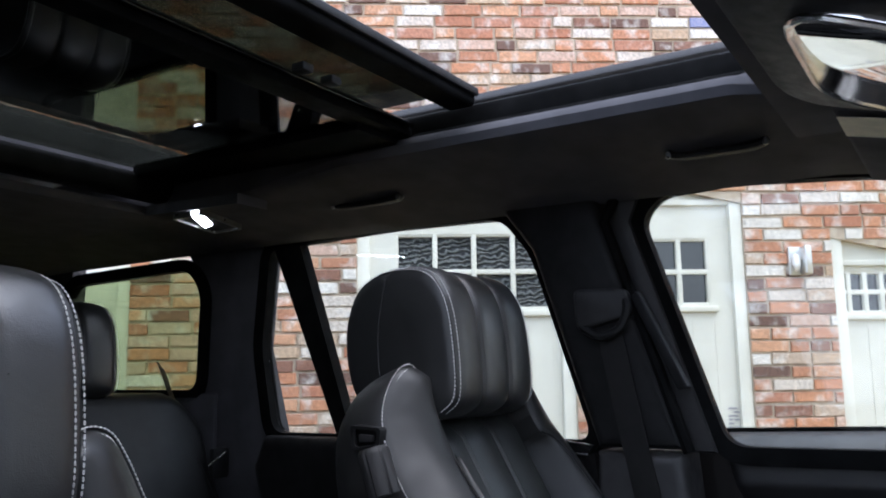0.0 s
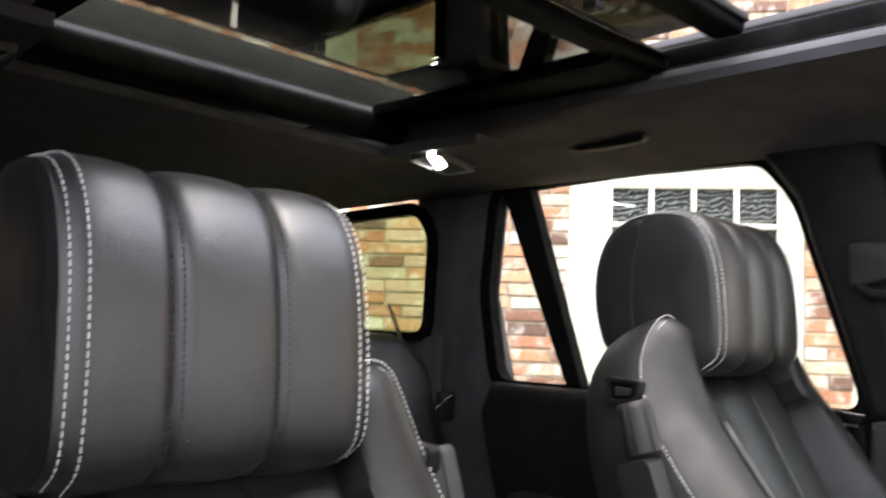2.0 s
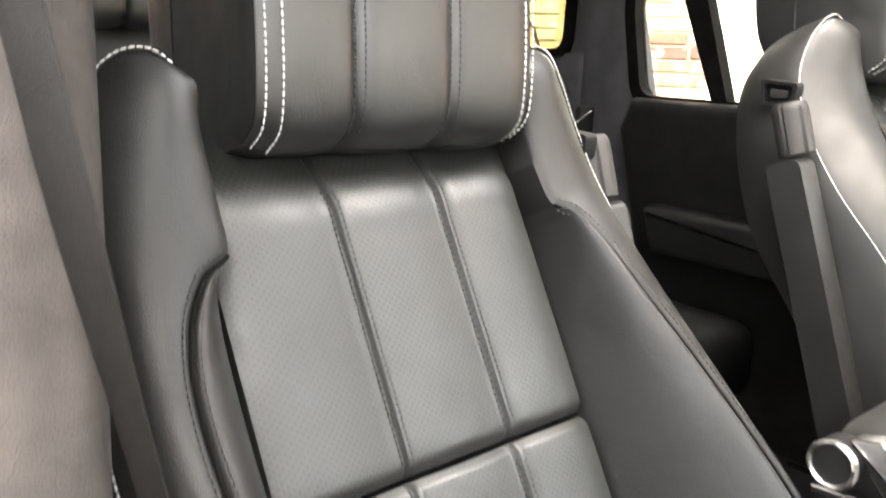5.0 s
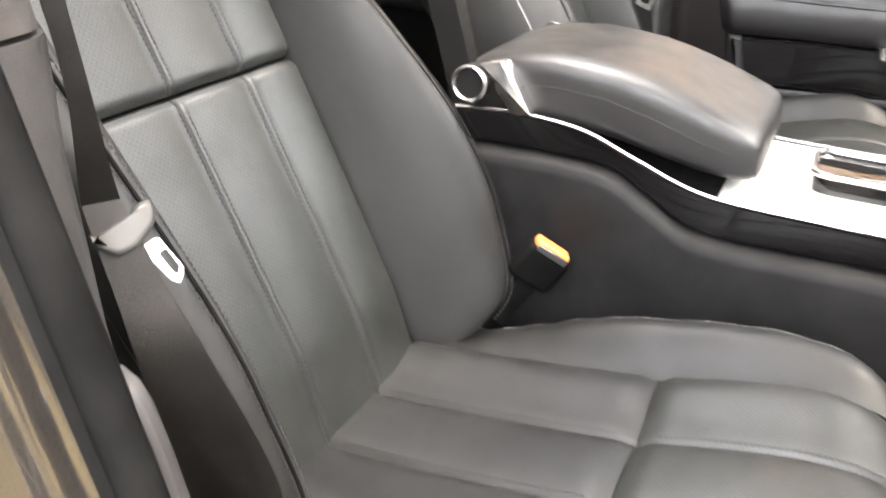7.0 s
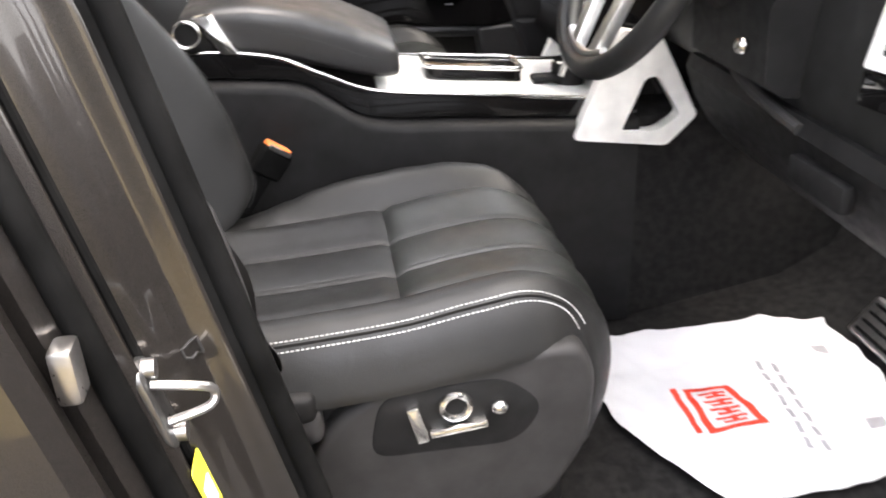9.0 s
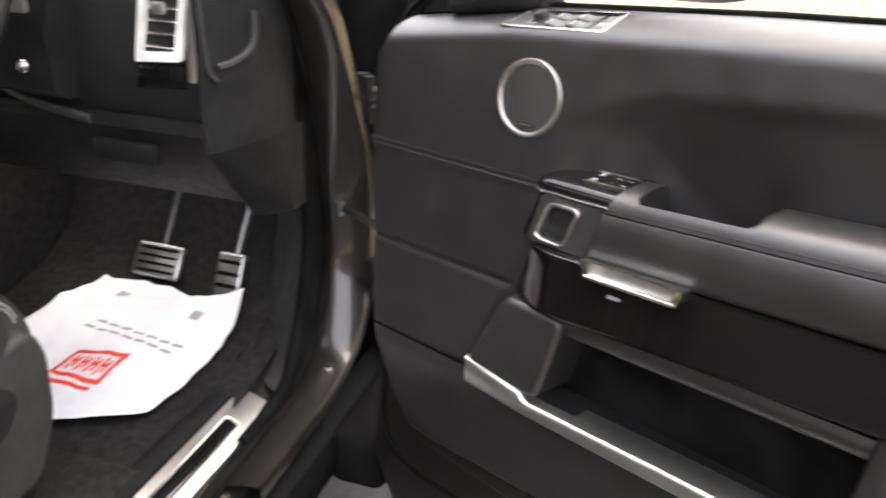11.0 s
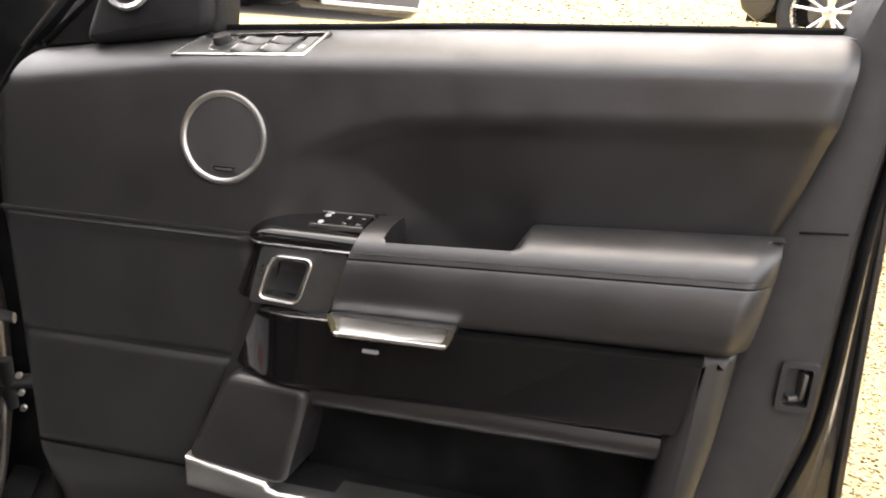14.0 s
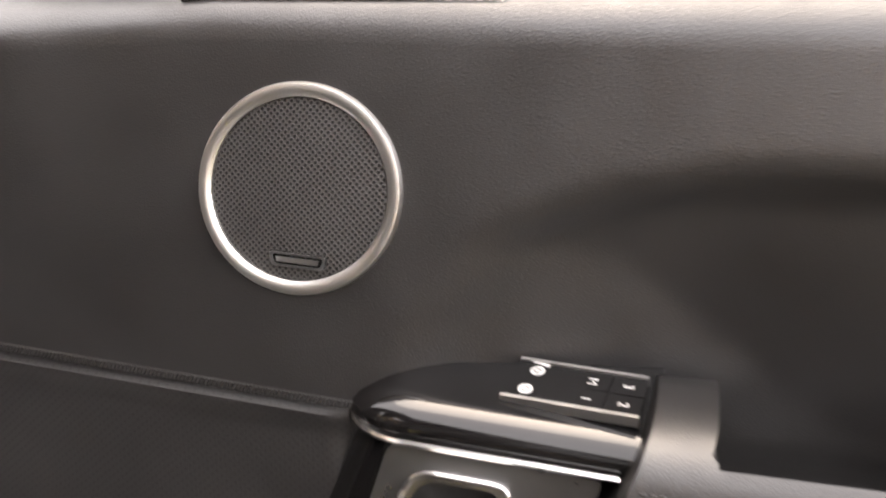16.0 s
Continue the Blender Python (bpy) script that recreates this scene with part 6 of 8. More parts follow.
part("column_shroud", skin([[V3(0.437 + r * c, y, zc + r * s) for c, s in ((1, 0), (0.7, 0.7), (0, 1), (-0.7, 0.7), (-1, 0), (-0.7, -0.7), (0, -1), (0.7, -0.7))] for y, zc, r in ((0.56, 1.175, 0.045), (0.62, 1.15, 0.06), (0.72, 1.12, 0.085))]), PLASTIC, dash)
part("binnacle", skin([[V3(x, y, z) for y, z in ((0.655, 1.005), (0.63, 1.02), (0.625, 1.11), (0.66, 1.20), (0.72, 1.20), (0.72, 1.0))] for x in (0.36, 0.45, 0.53, 0.575)]), PLASTIC, dash)
part("binnacle_edge", tube(curve_through([V3(0.455, 0.635, 1.10), V3(0.452, 0.642, 1.03), V3(0.50, 0.655, 0.995), V3(0.60, 0.668, 0.972)], 20), 0.008), PLASTIC_GREY, dash)
part("start_button", ball(V3(0.533, 0.616, 1.062), (0.011, 0.009, 0.011), 14), CHROME, dash, "chrome round button")

wheel = thing("steering_wheel", (0.437, 0.519, 1.193), "black leather steering wheel with satin spokes", "steering wheel")
WC, WU, WR = V3(0.437, 0.519, 1.193), V3(0, 0.42, 0.9075), V3(1, 0, 0)
WN = V3(0, -0.9075, 0.42)


def on_wheel(a, r, d=0.0):
    return WC + (WR * math.cos(a) + WU * math.sin(a)) * r + WN * d


part("rim", tube([on_wheel(k * math.tau / 64, 0.182) for k in range(64)], 0.0155, 12, (0.0145, 0.017), True), LEATHER, wheel)
part("hub", prism(rounded([(-0.085, -0.055), (0.085, -0.055), (0.075, 0.055), (-0.075, 0.055)], 0.03, 6), lambda a, b, d: WC + WR * a + WU * b + WN * d, -0.04, 0.03, 0.014, 3), PLASTIC, wheel)
for sg in (1, -1):
    part("spoke", prism(rounded([(sg * 0.07, -0.03), (sg * 0.17, -0.012), (sg * 0.17, 0.024), (sg * 0.07, 0.03)], 0.008), lambda a, b, d: WC + WR * a + WU * b + WN * d, -0.01, 0.012, 0.004), PLASTIC, wheel)
    part("spoke_trim", tube([WC + WR * sg * 0.075 + WU * 0.028 + WN * 0.016, WC + WR * sg * 0.165 + WU * 0.022 + WN * 0.014], 0.005), CHROME, wheel)
    part("switch_pod", box(WC + WR * sg * 0.115 + WN * 0.012, (0.05, 0.012, 0.034), 0.006), PLASTIC, wheel)
    part("switch_trim", tube([WC + WR * sg * (0.115 + a) + WU * b + WN * 0.022 for a, b in ((-0.022, -0.016), (0.022, -0.014), (0.022, 0.014), (-0.022, 0.016))], 0.0028, 6, closed=True), CHROME, wheel)
    part("lower_spoke", prism(rounded([(sg * 0.022, -0.168), (sg * 0.050, -0.163), (sg * 0.062, -0.05), (sg * 0.038, -0.05)], 0.006), lambda a, b, d: WC + WR * a + WU * b + WN * d, -0.006, 0.010, 0.004), ALU, wheel, "satin lower spoke")
part("lower_trim", tube([on_wheel(a, 0.165, 0.006) for a in span(math.radians(245), math.radians(295), 14)], 0.006), ALU, wheel)
part("paddle", box((0.60, 0.56, 1.20), (0.03, 0.012, 0.09), 0.005), ALU, wheel)

for name, c, s, rx, lab in (("brake_pedal", (0.455, 0.962, 0.560), (0.115, 0.016, 0.075), -38, "steel brake pedal with rubber ribs"), ("throttle_pedal", (0.625, 0.962, 0.545), (0.062, 0.016, 0.115), -30, "steel throttle pedal with rubber ribs")):
    pd = thing(name, c, lab, "pedal", "pedals")
    m = Matrix.Translation(c) @ Euler((radians(rx), 0, 0)).to_matrix().to_4x4()
    q = box((0, 0, 0), s, 0.007, 3)
    bmesh.ops.transform(q, matrix=m, verts=q.verts)
    part("pad", q, STEEL, pd)
    for k in range(4):
        q = box((0, -s[1] * 0.5, (k - 1.5) * s[2] / 4.6), (s[0] * 0.80, 0.006, s[2] * 0.075), 0.002, 1)
        bmesh.ops.transform(q, matrix=m, verts=q.verts)
        part("rib", q, RUBBER, pd)
    part("lever", tube([m @ V3(0, 0.01, 0), V3(c[0], 1.06, c[2] + 0.12), V3(c[0], 1.12, c[2] + 0.3)], 0.009), DARK_METAL, pd)

# ---- the workshop's paper mat on the driver's floor ----
mat_thing = thing("paper_floor_mat", (0.48, 0.72, 0.46), "crumpled white paper floor mat printed in red and grey", "paper mat")


def paper(x, y):
    z = 0.452 + 0.19 * max(0, y - 0.62) + 0.012
    z += 0.008 * noise.noise(V3(x * 9, y * 7, 0.3)) + 0.007 * abs(noise.noise(V3(x * 17, y * 15, 2))) + 0.003 * noise.noise(V3(x * 40, y * 36, 5))
    z += 0.016 * groove(y - 0.865 - 0.25 * (x - 0.5), 0.02) * smooth(0.3, 0.45, x) + 0.03 * smooth(0.60, 0.72, x) * smooth(0.82, 0.95, y)
    z += 0.018 * smooth(0.36, 0.27, x)
    return z


def paper_at(u, v):
    ax = V3(0.250, 0.490, 0).lerp(V3(0.672, 0.605, 0), u) - V3(0, 0.038 * math.sin(u * math.pi), 0)
    bx = V3(0.343, 0.925, 0).lerp(V3(0.683, 0.934, 0), u) - V3(0, 0.036 * groove(u - 0.78, 0.17), 0)
    p = ax.lerp(bx, v)
    p.x += 0.026 * smooth(0.5, 1, u) * math.sin(v * math.pi) + 0.008 * noise.noise(V3(v * 7, u * 2, 4)) - 0.015 * (1 - smooth(0, 0.5, u)) * math.sin(v * math.pi)
    p.y += 0.014 * noise.noise(V3(u * 6, v * 3, 7))
    return V3(p.x, p.y, paper(p.x, p.y))


part("sheet", patch(paper_at, span(0, 1, 46), span(0, 1, 50), (0, 0, -0.0008)), PAPER, mat_thing)


def printed(poly, name, material, lift=0.0015):
    """A flat print laid on the paper: a quad of four corners."""
    a, b, c, d = [Vector((*p, 0)) for p in poly]

    def f(u, v):
        p = a.lerp(b, u).lerp(d.lerp(c, u), v)
        return V3(p.x, p.y, paper(p.x, p.y) + lift)
    return part(name, patch(f, span(0, 1, 14), span(0, 1, 10), (0, 0, -0.0005)), material, mat_thing)


A_, B_, C_, D_ = (0.431, 0.638), (0.540, 0.638), (0.551, 0.726), (0.446, 0.706)


def mixq(u, v):
    a, b, c, d = [Vector(p) for p in (A_, B_, C_, D_)]
    return tuple(a.lerp(b, u).lerp(d.lerp(c, u), v))


for u0, u1, v0, v1 in ((0, 1, 0, 0.12), (0, 1, 0.86, 1), (0, 0.08, 0.1, 0.9), (0.92, 1, 0.1, 0.9)):
    printed([mixq(u0, v0), mixq(u1, v0), mixq(u1, v1), mixq(u0, v1)], "red_border", INK_RED)
for k in range(4):
    u = 0.15 + k * 0.19
    for du, v0, v1 in ((0.0, 0.24, 0.78), (0.09, 0.34, 0.72)):
        printed([mixq(u + du, v0), mixq(u + du + 0.045, v0), mixq(u + du + 0.06, v1), mixq(u + du + 0.015, v1)], "red_stroke", INK_RED)
    printed([mixq(u, 0.50), mixq(u + 0.14, 0.50), mixq(u + 0.14, 0.60), mixq(u, 0.60)], "red_stroke", INK_RED, 0.0018)
printed([(0.422, 0.619), (0.530, 0.622), (0.532, 0.630), (0.424, 0.628)], "red_bar", INK_RED)
for k, (x0, y0, x1, y1) in enumerate(((0.405, 0.772, 0.625, 0.752), (0.42, 0.792, 0.64, 0.770))):
    for j in range(7):
        t0, t1 = j / 7, (j + 0.72) / 7
        p, q = Vector((x0, y0)).lerp(Vector((x1, y1)), t0), Vector((x0, y0)).lerp(Vector((x1, y1)), t1)
        printed([tuple(p), tuple(q), (q.x + 0.004, q.y + 0.006), (p.x + 0.004, p.y + 0.006)], "print_bar", INK_GREY)
for x0, y0 in ((0.41, 0.865), (0.600, 0.845)):
    printed([(x0, y0), (x0 + 0.022, y0 - 0.004), (x0 + 0.026, y0 + 0.02), (x0 + 0.004, y0 + 0.022)], "print_mark", INK_GREY)
# floor mat under the paper
fm = thing("carpet_mat", (0.48, 0.60, 0.44), "black carpet floor mat", "floor mat")
part("carpet_face", patch(lambda x, y: V3(x, y, 0.443 + 0.185 * max(0, y - 0.60)), span(0.20, 0.74, 8), span(0.36, 0.98, 12), (0, 0, -0.012)), CARPET, fm)
part("floor_hump", box((0.70, 0.30, 0.455), (0.12, 0.35, 0.03), 0.012, 2), CARPET, fm)


# ---- doors ----
DO, DU, DV, DN = V3(1.0395, 0.8032, 0.9515), V3(0.90507, -0.42526, 0), V3(0.06163, 0.13116, 0.98944), V3(-0.42077, -0.89552, 0.14492)


def open_door(u, w, n):
    """The driver's door as it stands open: u from the hinge side back, w height, n towards the cabin."""
    return DO + DU * u + DV * (w + 0.045 * u - 0.9515) + DN * n


def shut_door(u, w, n):
    """The passenger's door, shut."""
    return V3(-0.755 + n, 0.937 - u, w + 0.045 * u + 0.018)


def ss(a, b, x):
    t = min(1, max(0, (x - a) / (b - a)))
    return t * t * (3 - 2 * t)


def table(tab, x):
    for (a, p), (b, q) in zip(tab, tab[1:]):
        if x <= b:
            return p + (q - p) * max(0, (x - a) / (b - a))
    return tab[-1][1]


D_TOP = [(0, 1.146), (0.034, 1.149), (0.246, 1.178), (0.564, 1.194), (0.928, 1.205)]
D_BOT = [(0.05, 0.50), (0.182, 0.483), (0.37, 0.485), (0.633, 0.50), (0.774, 0.535)]
D_FRONT = [(0.48, 0.15), (0.50, 0.12), (0.536, 0.091), (0.651, 0.044), (0.797, 0.024), (0.954, 0.0), (1.104, -0.004), (1.13, 0.004), (1.15, 0.022)]
D_REAR = [(0.48, 0.70), (0.535, 0.774), (0.641, 0.83), (0.889, 0.874), (1.001, 0.893), (1.107, 0.918), (1.202, 0.93)]


SCOOP = [(0.335, 0.94), (0.343, 0.970), (0.357, 1.008), (0.384, 1.052), (0.41, 1.072), (0.45, 1.089), (0.5, 1.101), (0.6, 1.110), (0.93, 1.127)]


def scoop(u, w):
    """How deep a place lies in the hollow behind the armrest, 0 to 1."""
    d = min(table(SCOOP, u) - w, (u - table([(b, a) for a, b in SCOOP], w)) * 0.6) + 0.006
    return min(1, max(0, d) / 0.15) ** 0.72 * ss(0, 0.028, d)


def panel_n(u, w):
    """How far the inner panel stands out."""
    n = 0.027 - 0.050 * scoop(u, w)
    if w < 0.97:
        n = n + (0.0 - n) * (1 - ss(0.93, 0.97, w)) * ss(0.345, 0.37, u) * (1 - ss(0.46, 0.49, u) * ss(0.85, 0.88, w)) - 0.004 * (1 - ss(0.945, 0.958, w))
    if u > 0.335 and 0.655 < w < 0.81 and u < 0.84:
        n = -0.035
    if w < 0.645:
        n = 0.024 - 0.022 * (1 - ss(0.49, 0.645, w))
    top = table(D_TOP, u)
    r = min(1, max(0, (w - (top - 0.041)) / 0.041))
    n -= 0.046 * r ** 1.85
    fu, ru = table(D_FRONT, w), table(D_REAR, w)
    for d in (u - fu, ru - u, w - table(D_BOT, u)):
        r = min(1, max(0, 1 - d / 0.02))
        n -= 0.016 * (1 - math.sqrt(max(0, 1 - r * r)))
    return n


GRILLE = mat("speaker_grille", (0.048, 0.045, 0.044), 0.42, nscale=20, perf=0.0023, hole=0.02, wide=0.30)


def build_door(door, put, driver):
    # inner panel
    def sheet(s, v):
        w0 = 0.49 + 0.70 * v
        u = table(D_FRONT, w0) * (1 - s) + table(D_REAR, w0) * s
        w = table(D_BOT, u) * (1 - v) + table(D_TOP, u) * v
        return u, w
    us, vs = span(0, 1, 130), span(0, 1, 110)
    panel = part("inner_panel", patch(lambda s, v: put(*sheet(s, v), panel_n(*sheet(s, v))), us, vs, put(0, 1, -0.03) - put(0, 1, 0)), DOOR_LEATHER, door,
                 "padded black leather inner panel")
    # top of the panel running back to the glass
    top_back = [[put(u, table(D_TOP, u) - 0.001, -0.018), put(u, table(D_TOP, u) + 0.002, -0.030), put(u, table(D_TOP, u) + 0.003, -0.038), put(u, table(D_TOP, u) - 0.03, -0.040), put(u, table(D_TOP, u) - 0.03, -0.02)] for u in span(0.03, 0.925, 40)]
    part("sill_top", skin(top_back), DOOR_LEATHER, door)
    part("window_seal", tube([put(u, table(D_TOP, u) + 0.004, -0.043) for u in span(0.03, 0.965, 40)], 0.005, 8, flat=(0.004, 0.006)), RUBBER, door, "black rubber window seal")
    part("chrome_seal", tube([put(u, table(D_TOP, u) + 0.004, -0.058) for u in span(0.03, 0.975, 40)], 0.003, 6), DARK_METAL, door)
    # quilted pads on the hinge side
    edges = [0.963, 0.811, 0.660]

    def pad(k):
        w1 = edges[k] - 0.0025
        w0 = edges[k + 1] + 0.0025 if k < 2 else 0.515

        def f(s, v):
            w = w0 + (w1 - w0) * v
            uf = table(D_FRONT, w) + 0.008
            ur = table([(0.5, 0.27), (0.65, 0.275), (0.69, 0.275), (0.81, 0.318), (0.89, 0.345), (0.96, 0.336)], w) - 0.002
            if k == 2:
                w = w0 + (w1 - w0) * v + 0.02 * (1 - v) * (1 - s) ** 2
            u = uf * (1 - s) + ur * s
            e = min(s * (ur - uf), (1 - s) * (ur - uf), v * (w1 - w0), (1 - v) * (w1 - w0))
            r = min(1, max(0, 1 - e / 0.010))
            return put(u, w, panel_n(u, w) + 0.0005 + 0.0045 * math.sqrt(max(0, 1 - r * r)))
        bm = patch(f, span(0, 1, 46), span(0, 1, 34), put(0, 1, -0.014) - put(0, 1, 0))
        lay = bm.loops.layers.uv.active
        for fc in bm.faces:
            for l in fc.loops:
                l[lay].uv = (l[lay].uv[0] * 0.3, l[lay].uv[1] * 0.15)
        part("pad", bm, DOOR_PERF if k < 2 else DOOR_LEATHER, door, "perforated leather pad" if k < 2 else "")
    for k in range(2):
        pad(k)
    part("lower_seam", tube([put(u, 0.660, panel_n(u, 0.660) + 0.0003) for u in span(0.048, 0.27, 24)], 0.0016, 6), RUBBER, door)
    cord = [(u, 0.9632) for u in span(0.006, 0.338, 150)]
    part("cord", join(*[tube([put(u - 0.0006, w - 0.0016, panel_n(u, w) + 0.0036), put(u + 0.0006, w + 0.0016, panel_n(u, w) + 0.0030)], 0.0008, 5) for u, w in cord]), DOOR_LEATHER, door, "ribbed black seam cord")
    part("piping", tube([put(u, 0.9635, panel_n(u, 0.9635) + 0.0012) for u in span(0.01, 0.338, 24)], 0.0014, 6), DOOR_LEATHER, door)
    # armrest
    def arm_ring(s):
        u0 = 0.470 + (0.882 - 0.470) * s
        cup = ss(0.498, 0.507, u0) * (1 - ss(0.606, 0.640, u0))
        seam = 0.959 + 0.016 * s
        wr = 0.994 + 0.020 * s
        prof = [(wr - 0.020 - (wr - 0.932) * cup, -0.03)]
        for a in (90, 84, 76, 68, 62, 58, 55, 52, 49, 46, 42, 36, 28, 20, 13, 8):
            q = radians(a)
            w, n = seam + (wr - seam) * math.sin(q) ** 0.8, 0.006 + 0.0685 * math.cos(q) ** 0.85
            prof.append((w + (min(w, 0.912) - w) * cup * (1 - ss(0.058, 0.066, n)), n))
        prof += [(seam + 0.0018, 0.0752), (seam + 0.0006, 0.0742), (seam, 0.0722), (seam - 0.0006, 0.0742), (seam - 0.003, 0.0758), (0.945, 0.0765), (0.93, 0.0760), (0.915 + 0.005 * s, 0.0740),
                 (0.902 + 0.010 * s, 0.0690), (0.894 + 0.010 * s, 0.062), (0.890 + 0.010 * s, 0.05), (0.889 + 0.010 * s, -0.02)]
        e = min(1, max(0, (s - 0.93) / 0.07))
        sh = 0.284 - 0.13 * s
        return [put(u0 + (w - 0.961) * sh, w, n - 0.03 * e * e * (n > 0.03)) for w, n in prof]
    armrest = part("armrest", skin([arm_ring(s) for s in span(0, 1, 110)]), DOOR_LEATHER, door, "padded black leather armrest with a grab cup")
    part("stitching", stitches([[put(0.470 + 0.412 * s + 0.012 * (0.284 - 0.13 * s), 0.959 + 0.016 * s + 0.0075, 0.0752 - 0.03 * min(1, max(0, (s - 0.93) / 0.07)) ** 2) for s in span(0.01, 0.97, 60)]], 0.004, 0.0028, 0.0007), THREAD_DARK, armrest)
    # switch housing above the handle
    def house(s):
        u = 0.333 + (0.478 - 0.333) * s
        k = math.sqrt(1 - (1 - min(1, max(0.0, s / 0.24))) ** 2)
        nf = 0.016 + 0.036 * k
        nb = 0.012 - 0.022 * ss(0, 0.35, s)
        pr = [(0.962, nb - 0.02), (0.970 + 0.028 * k, nb - 0.01), (0.9905 * k + 0.968 * (1 - k), 0.004 * k + nb * (1 - k)), (0.9800 * k + 0.967 * (1 - k), nf - 0.0165), (0.9755 * k + 0.966 * (1 - k), nf - 0.006), (0.970 * k + 0.965 * (1 - k), nf - 0.001),
              (0.966, nf + 0.0), (0.961, nf - 0.001), (0.957, nf - 0.006), (0.957, nb - 0.02)]
        return [put(u + 0.004 * (w - 0.96) / 0.03, w, n) for w, n in pr]
    housing = part("switch_housing", skin([house(s) for s in [0, 0.004, 0.012, 0.025, 0.045, 0.07, 0.10, 0.14, 0.18, 0.22, 0.26, 0.3, 0.4, 0.5, 0.6, 0.7, 0.8, 0.9, 1.0]]), PIANO, door, "glossy black switch housing")
    part("trim_strip", tube([put(u, 0.9605, 0.0535 - 0.037 * (1 - math.sqrt(1 - (1 - min(1, max(0, (u - 0.335) / 0.034))) ** 2))) for u in span(0.3365, 0.468, 34)], 0.0016, 6), CHROME, housing)
    Q2 = [(0.414, 0.991, 0.008), (0.475, 0.993, 0.015), (0.472, 0.984, 0.042), (0.409, 0.981, 0.033)]

    def quad(Q):
        P = [put(*q) for q in Q]
        nn = (P[1] - P[0]).cross(P[3] - P[0]).normalized()
        if nn.z < 0:
            nn = -nn

        def f(a, b, h):
            return (P[0] * (1 - a) + P[1] * a) * (1 - b) + (P[3] * (1 - a) + P[2] * a) * b + nn * h
        return f
    q2 = quad(Q2)
    if driver:
        plate = part("memory_switch_plate", prism([(0, 0), (1, 0), (1, 1), (0, 1)], q2, -0.006, 0.0016), PIANO, housing, "seat memory switch plate with white marks")
        for b in (0.0, 1.0):
            part("trim_strip", prism([(0, b - 0.035), (1, b - 0.035), (1, b + 0.035), (0, b + 0.035)], q2, -0.003, 0.0028), ALU, housing)
        part("button_gap", prism([(0.48, 0.49), (1, 0.49), (1, 0.51), (0.48, 0.51)], q2, 0.001, 0.0019), RUBBER, housing)
        part("button_gap", prism([(0.735, 0.05), (0.745, 0.05), (0.745, 0.95), (0.735, 0.95)], q2, 0.001, 0.0019), RUBBER, housing)
        for ch, a, b in (("M", 0.60, 0.30), ("3", 0.87, 0.30), ("1", 0.60, 0.75), ("2", 0.87, 0.75)):
            cu = bpy.data.curves.new("mark", "FONT")
            cu.body, cu.size, cu.align_x, cu.align_y = ch, 0.0068, "CENTER", "CENTER"
            tmp = bpy.data.objects.new("tmp", cu)
            me = bpy.data.meshes.new_from_object(tmp)
            bpy.data.objects.remove(tmp)
            bm = bmesh.new()
            bm.from_mesh(me)
            e1 = (q2(1, b, 0) - q2(0, b, 0)).normalized()
            nn = (q2(a, b, 1) - q2(a, b, 0)).normalized()
            e2 = nn.cross(e1)
            # the marks read from the seat: turned a quarter
            m = Matrix.Translation(q2(a, b, 0.0022)) @ Matrix((-e2, e1, nn)).transposed().to_4x4() @ Matrix.Rotation(radians(0), 4, "Z")
            bmesh.ops.transform(bm, matrix=m, verts=bm.verts)
            part("mark", bm, THREAD, housing, "white character", smooth=False)
        for a, b in ((0.17, 0.25), (0.15, 0.75)):
            ring = [(a + 0.055 * math.cos(k * math.tau / 14), b + 0.12 * math.sin(k * math.tau / 14)) for k in range(14)]
            ring2 = [(a + 0.032 * math.cos(k * math.tau / 14), b + 0.07 * math.sin(k * math.tau / 14)) for k in range(14)]
            part("mark", join(frame_plate(ring, ring2, q2, 0.0016, 0.0022), prism([(a - 0.02, b - 0.03), (a + 0.02, b - 0.03), (a + 0.02, b + 0.03), (a - 0.02, b + 0.03)], q2, 0.0016, 0.0022)), THREAD, housing, "white symbol")
        part("mark", prism([(0.10, 0.04), (0.13, 0.0), (0.25, 0.06), (0.24, 0.12)], q2, 0.0016, 0.0022), THREAD, housing)
    # release handle in its plate
    out = rounded([(0.362, 0.957), (0.462, 0.957), (0.443, 0.889), (0.349, 0.892)], 0.006, 4)
    inn = rounded([(0.376, 0.948), (0.424, 0.948), (0.409, 0.896), (0.361, 0.899)], 0.011, 4)
    inn2 = rounded([(0.3800, 0.9440), (0.4190, 0.9440), (0.4055, 0.9005), (0.3660, 0.9032)], 0.009, 4)
    plate = part("handle_plate", frame_plate(out, inn, put, 0.02, 0.051), DARK_METAL, door, "dark satin metal handle surround")
    part("rim", frame_plate(inn, inn2, put, 0.03, 0.0545), CHROME, plate, "chrome rim")
    part("rim_edge", tube([put(u, w, 0.0545) for u, w in inn], 0.0017, 8, closed=True), CHROME, plate)
    part("recess", prism(inn, put, 0.0, 0.026), PIANO, plate)
    part("release_lever", skin([[put(u + 0.38 * (w - 0.925), w, n) for u in (0.374, 0.412)] + [put(u + 0.38 * (w - 0.925), w, n - 0.006) for u in (0.412, 0.374)] for w, n in ((0.943, 0.046), (0.935, 0.036), (0.922, 0.029), (0.908, 0.031), (0.902, 0.036))]), PLASTIC, plate, "black release lever")
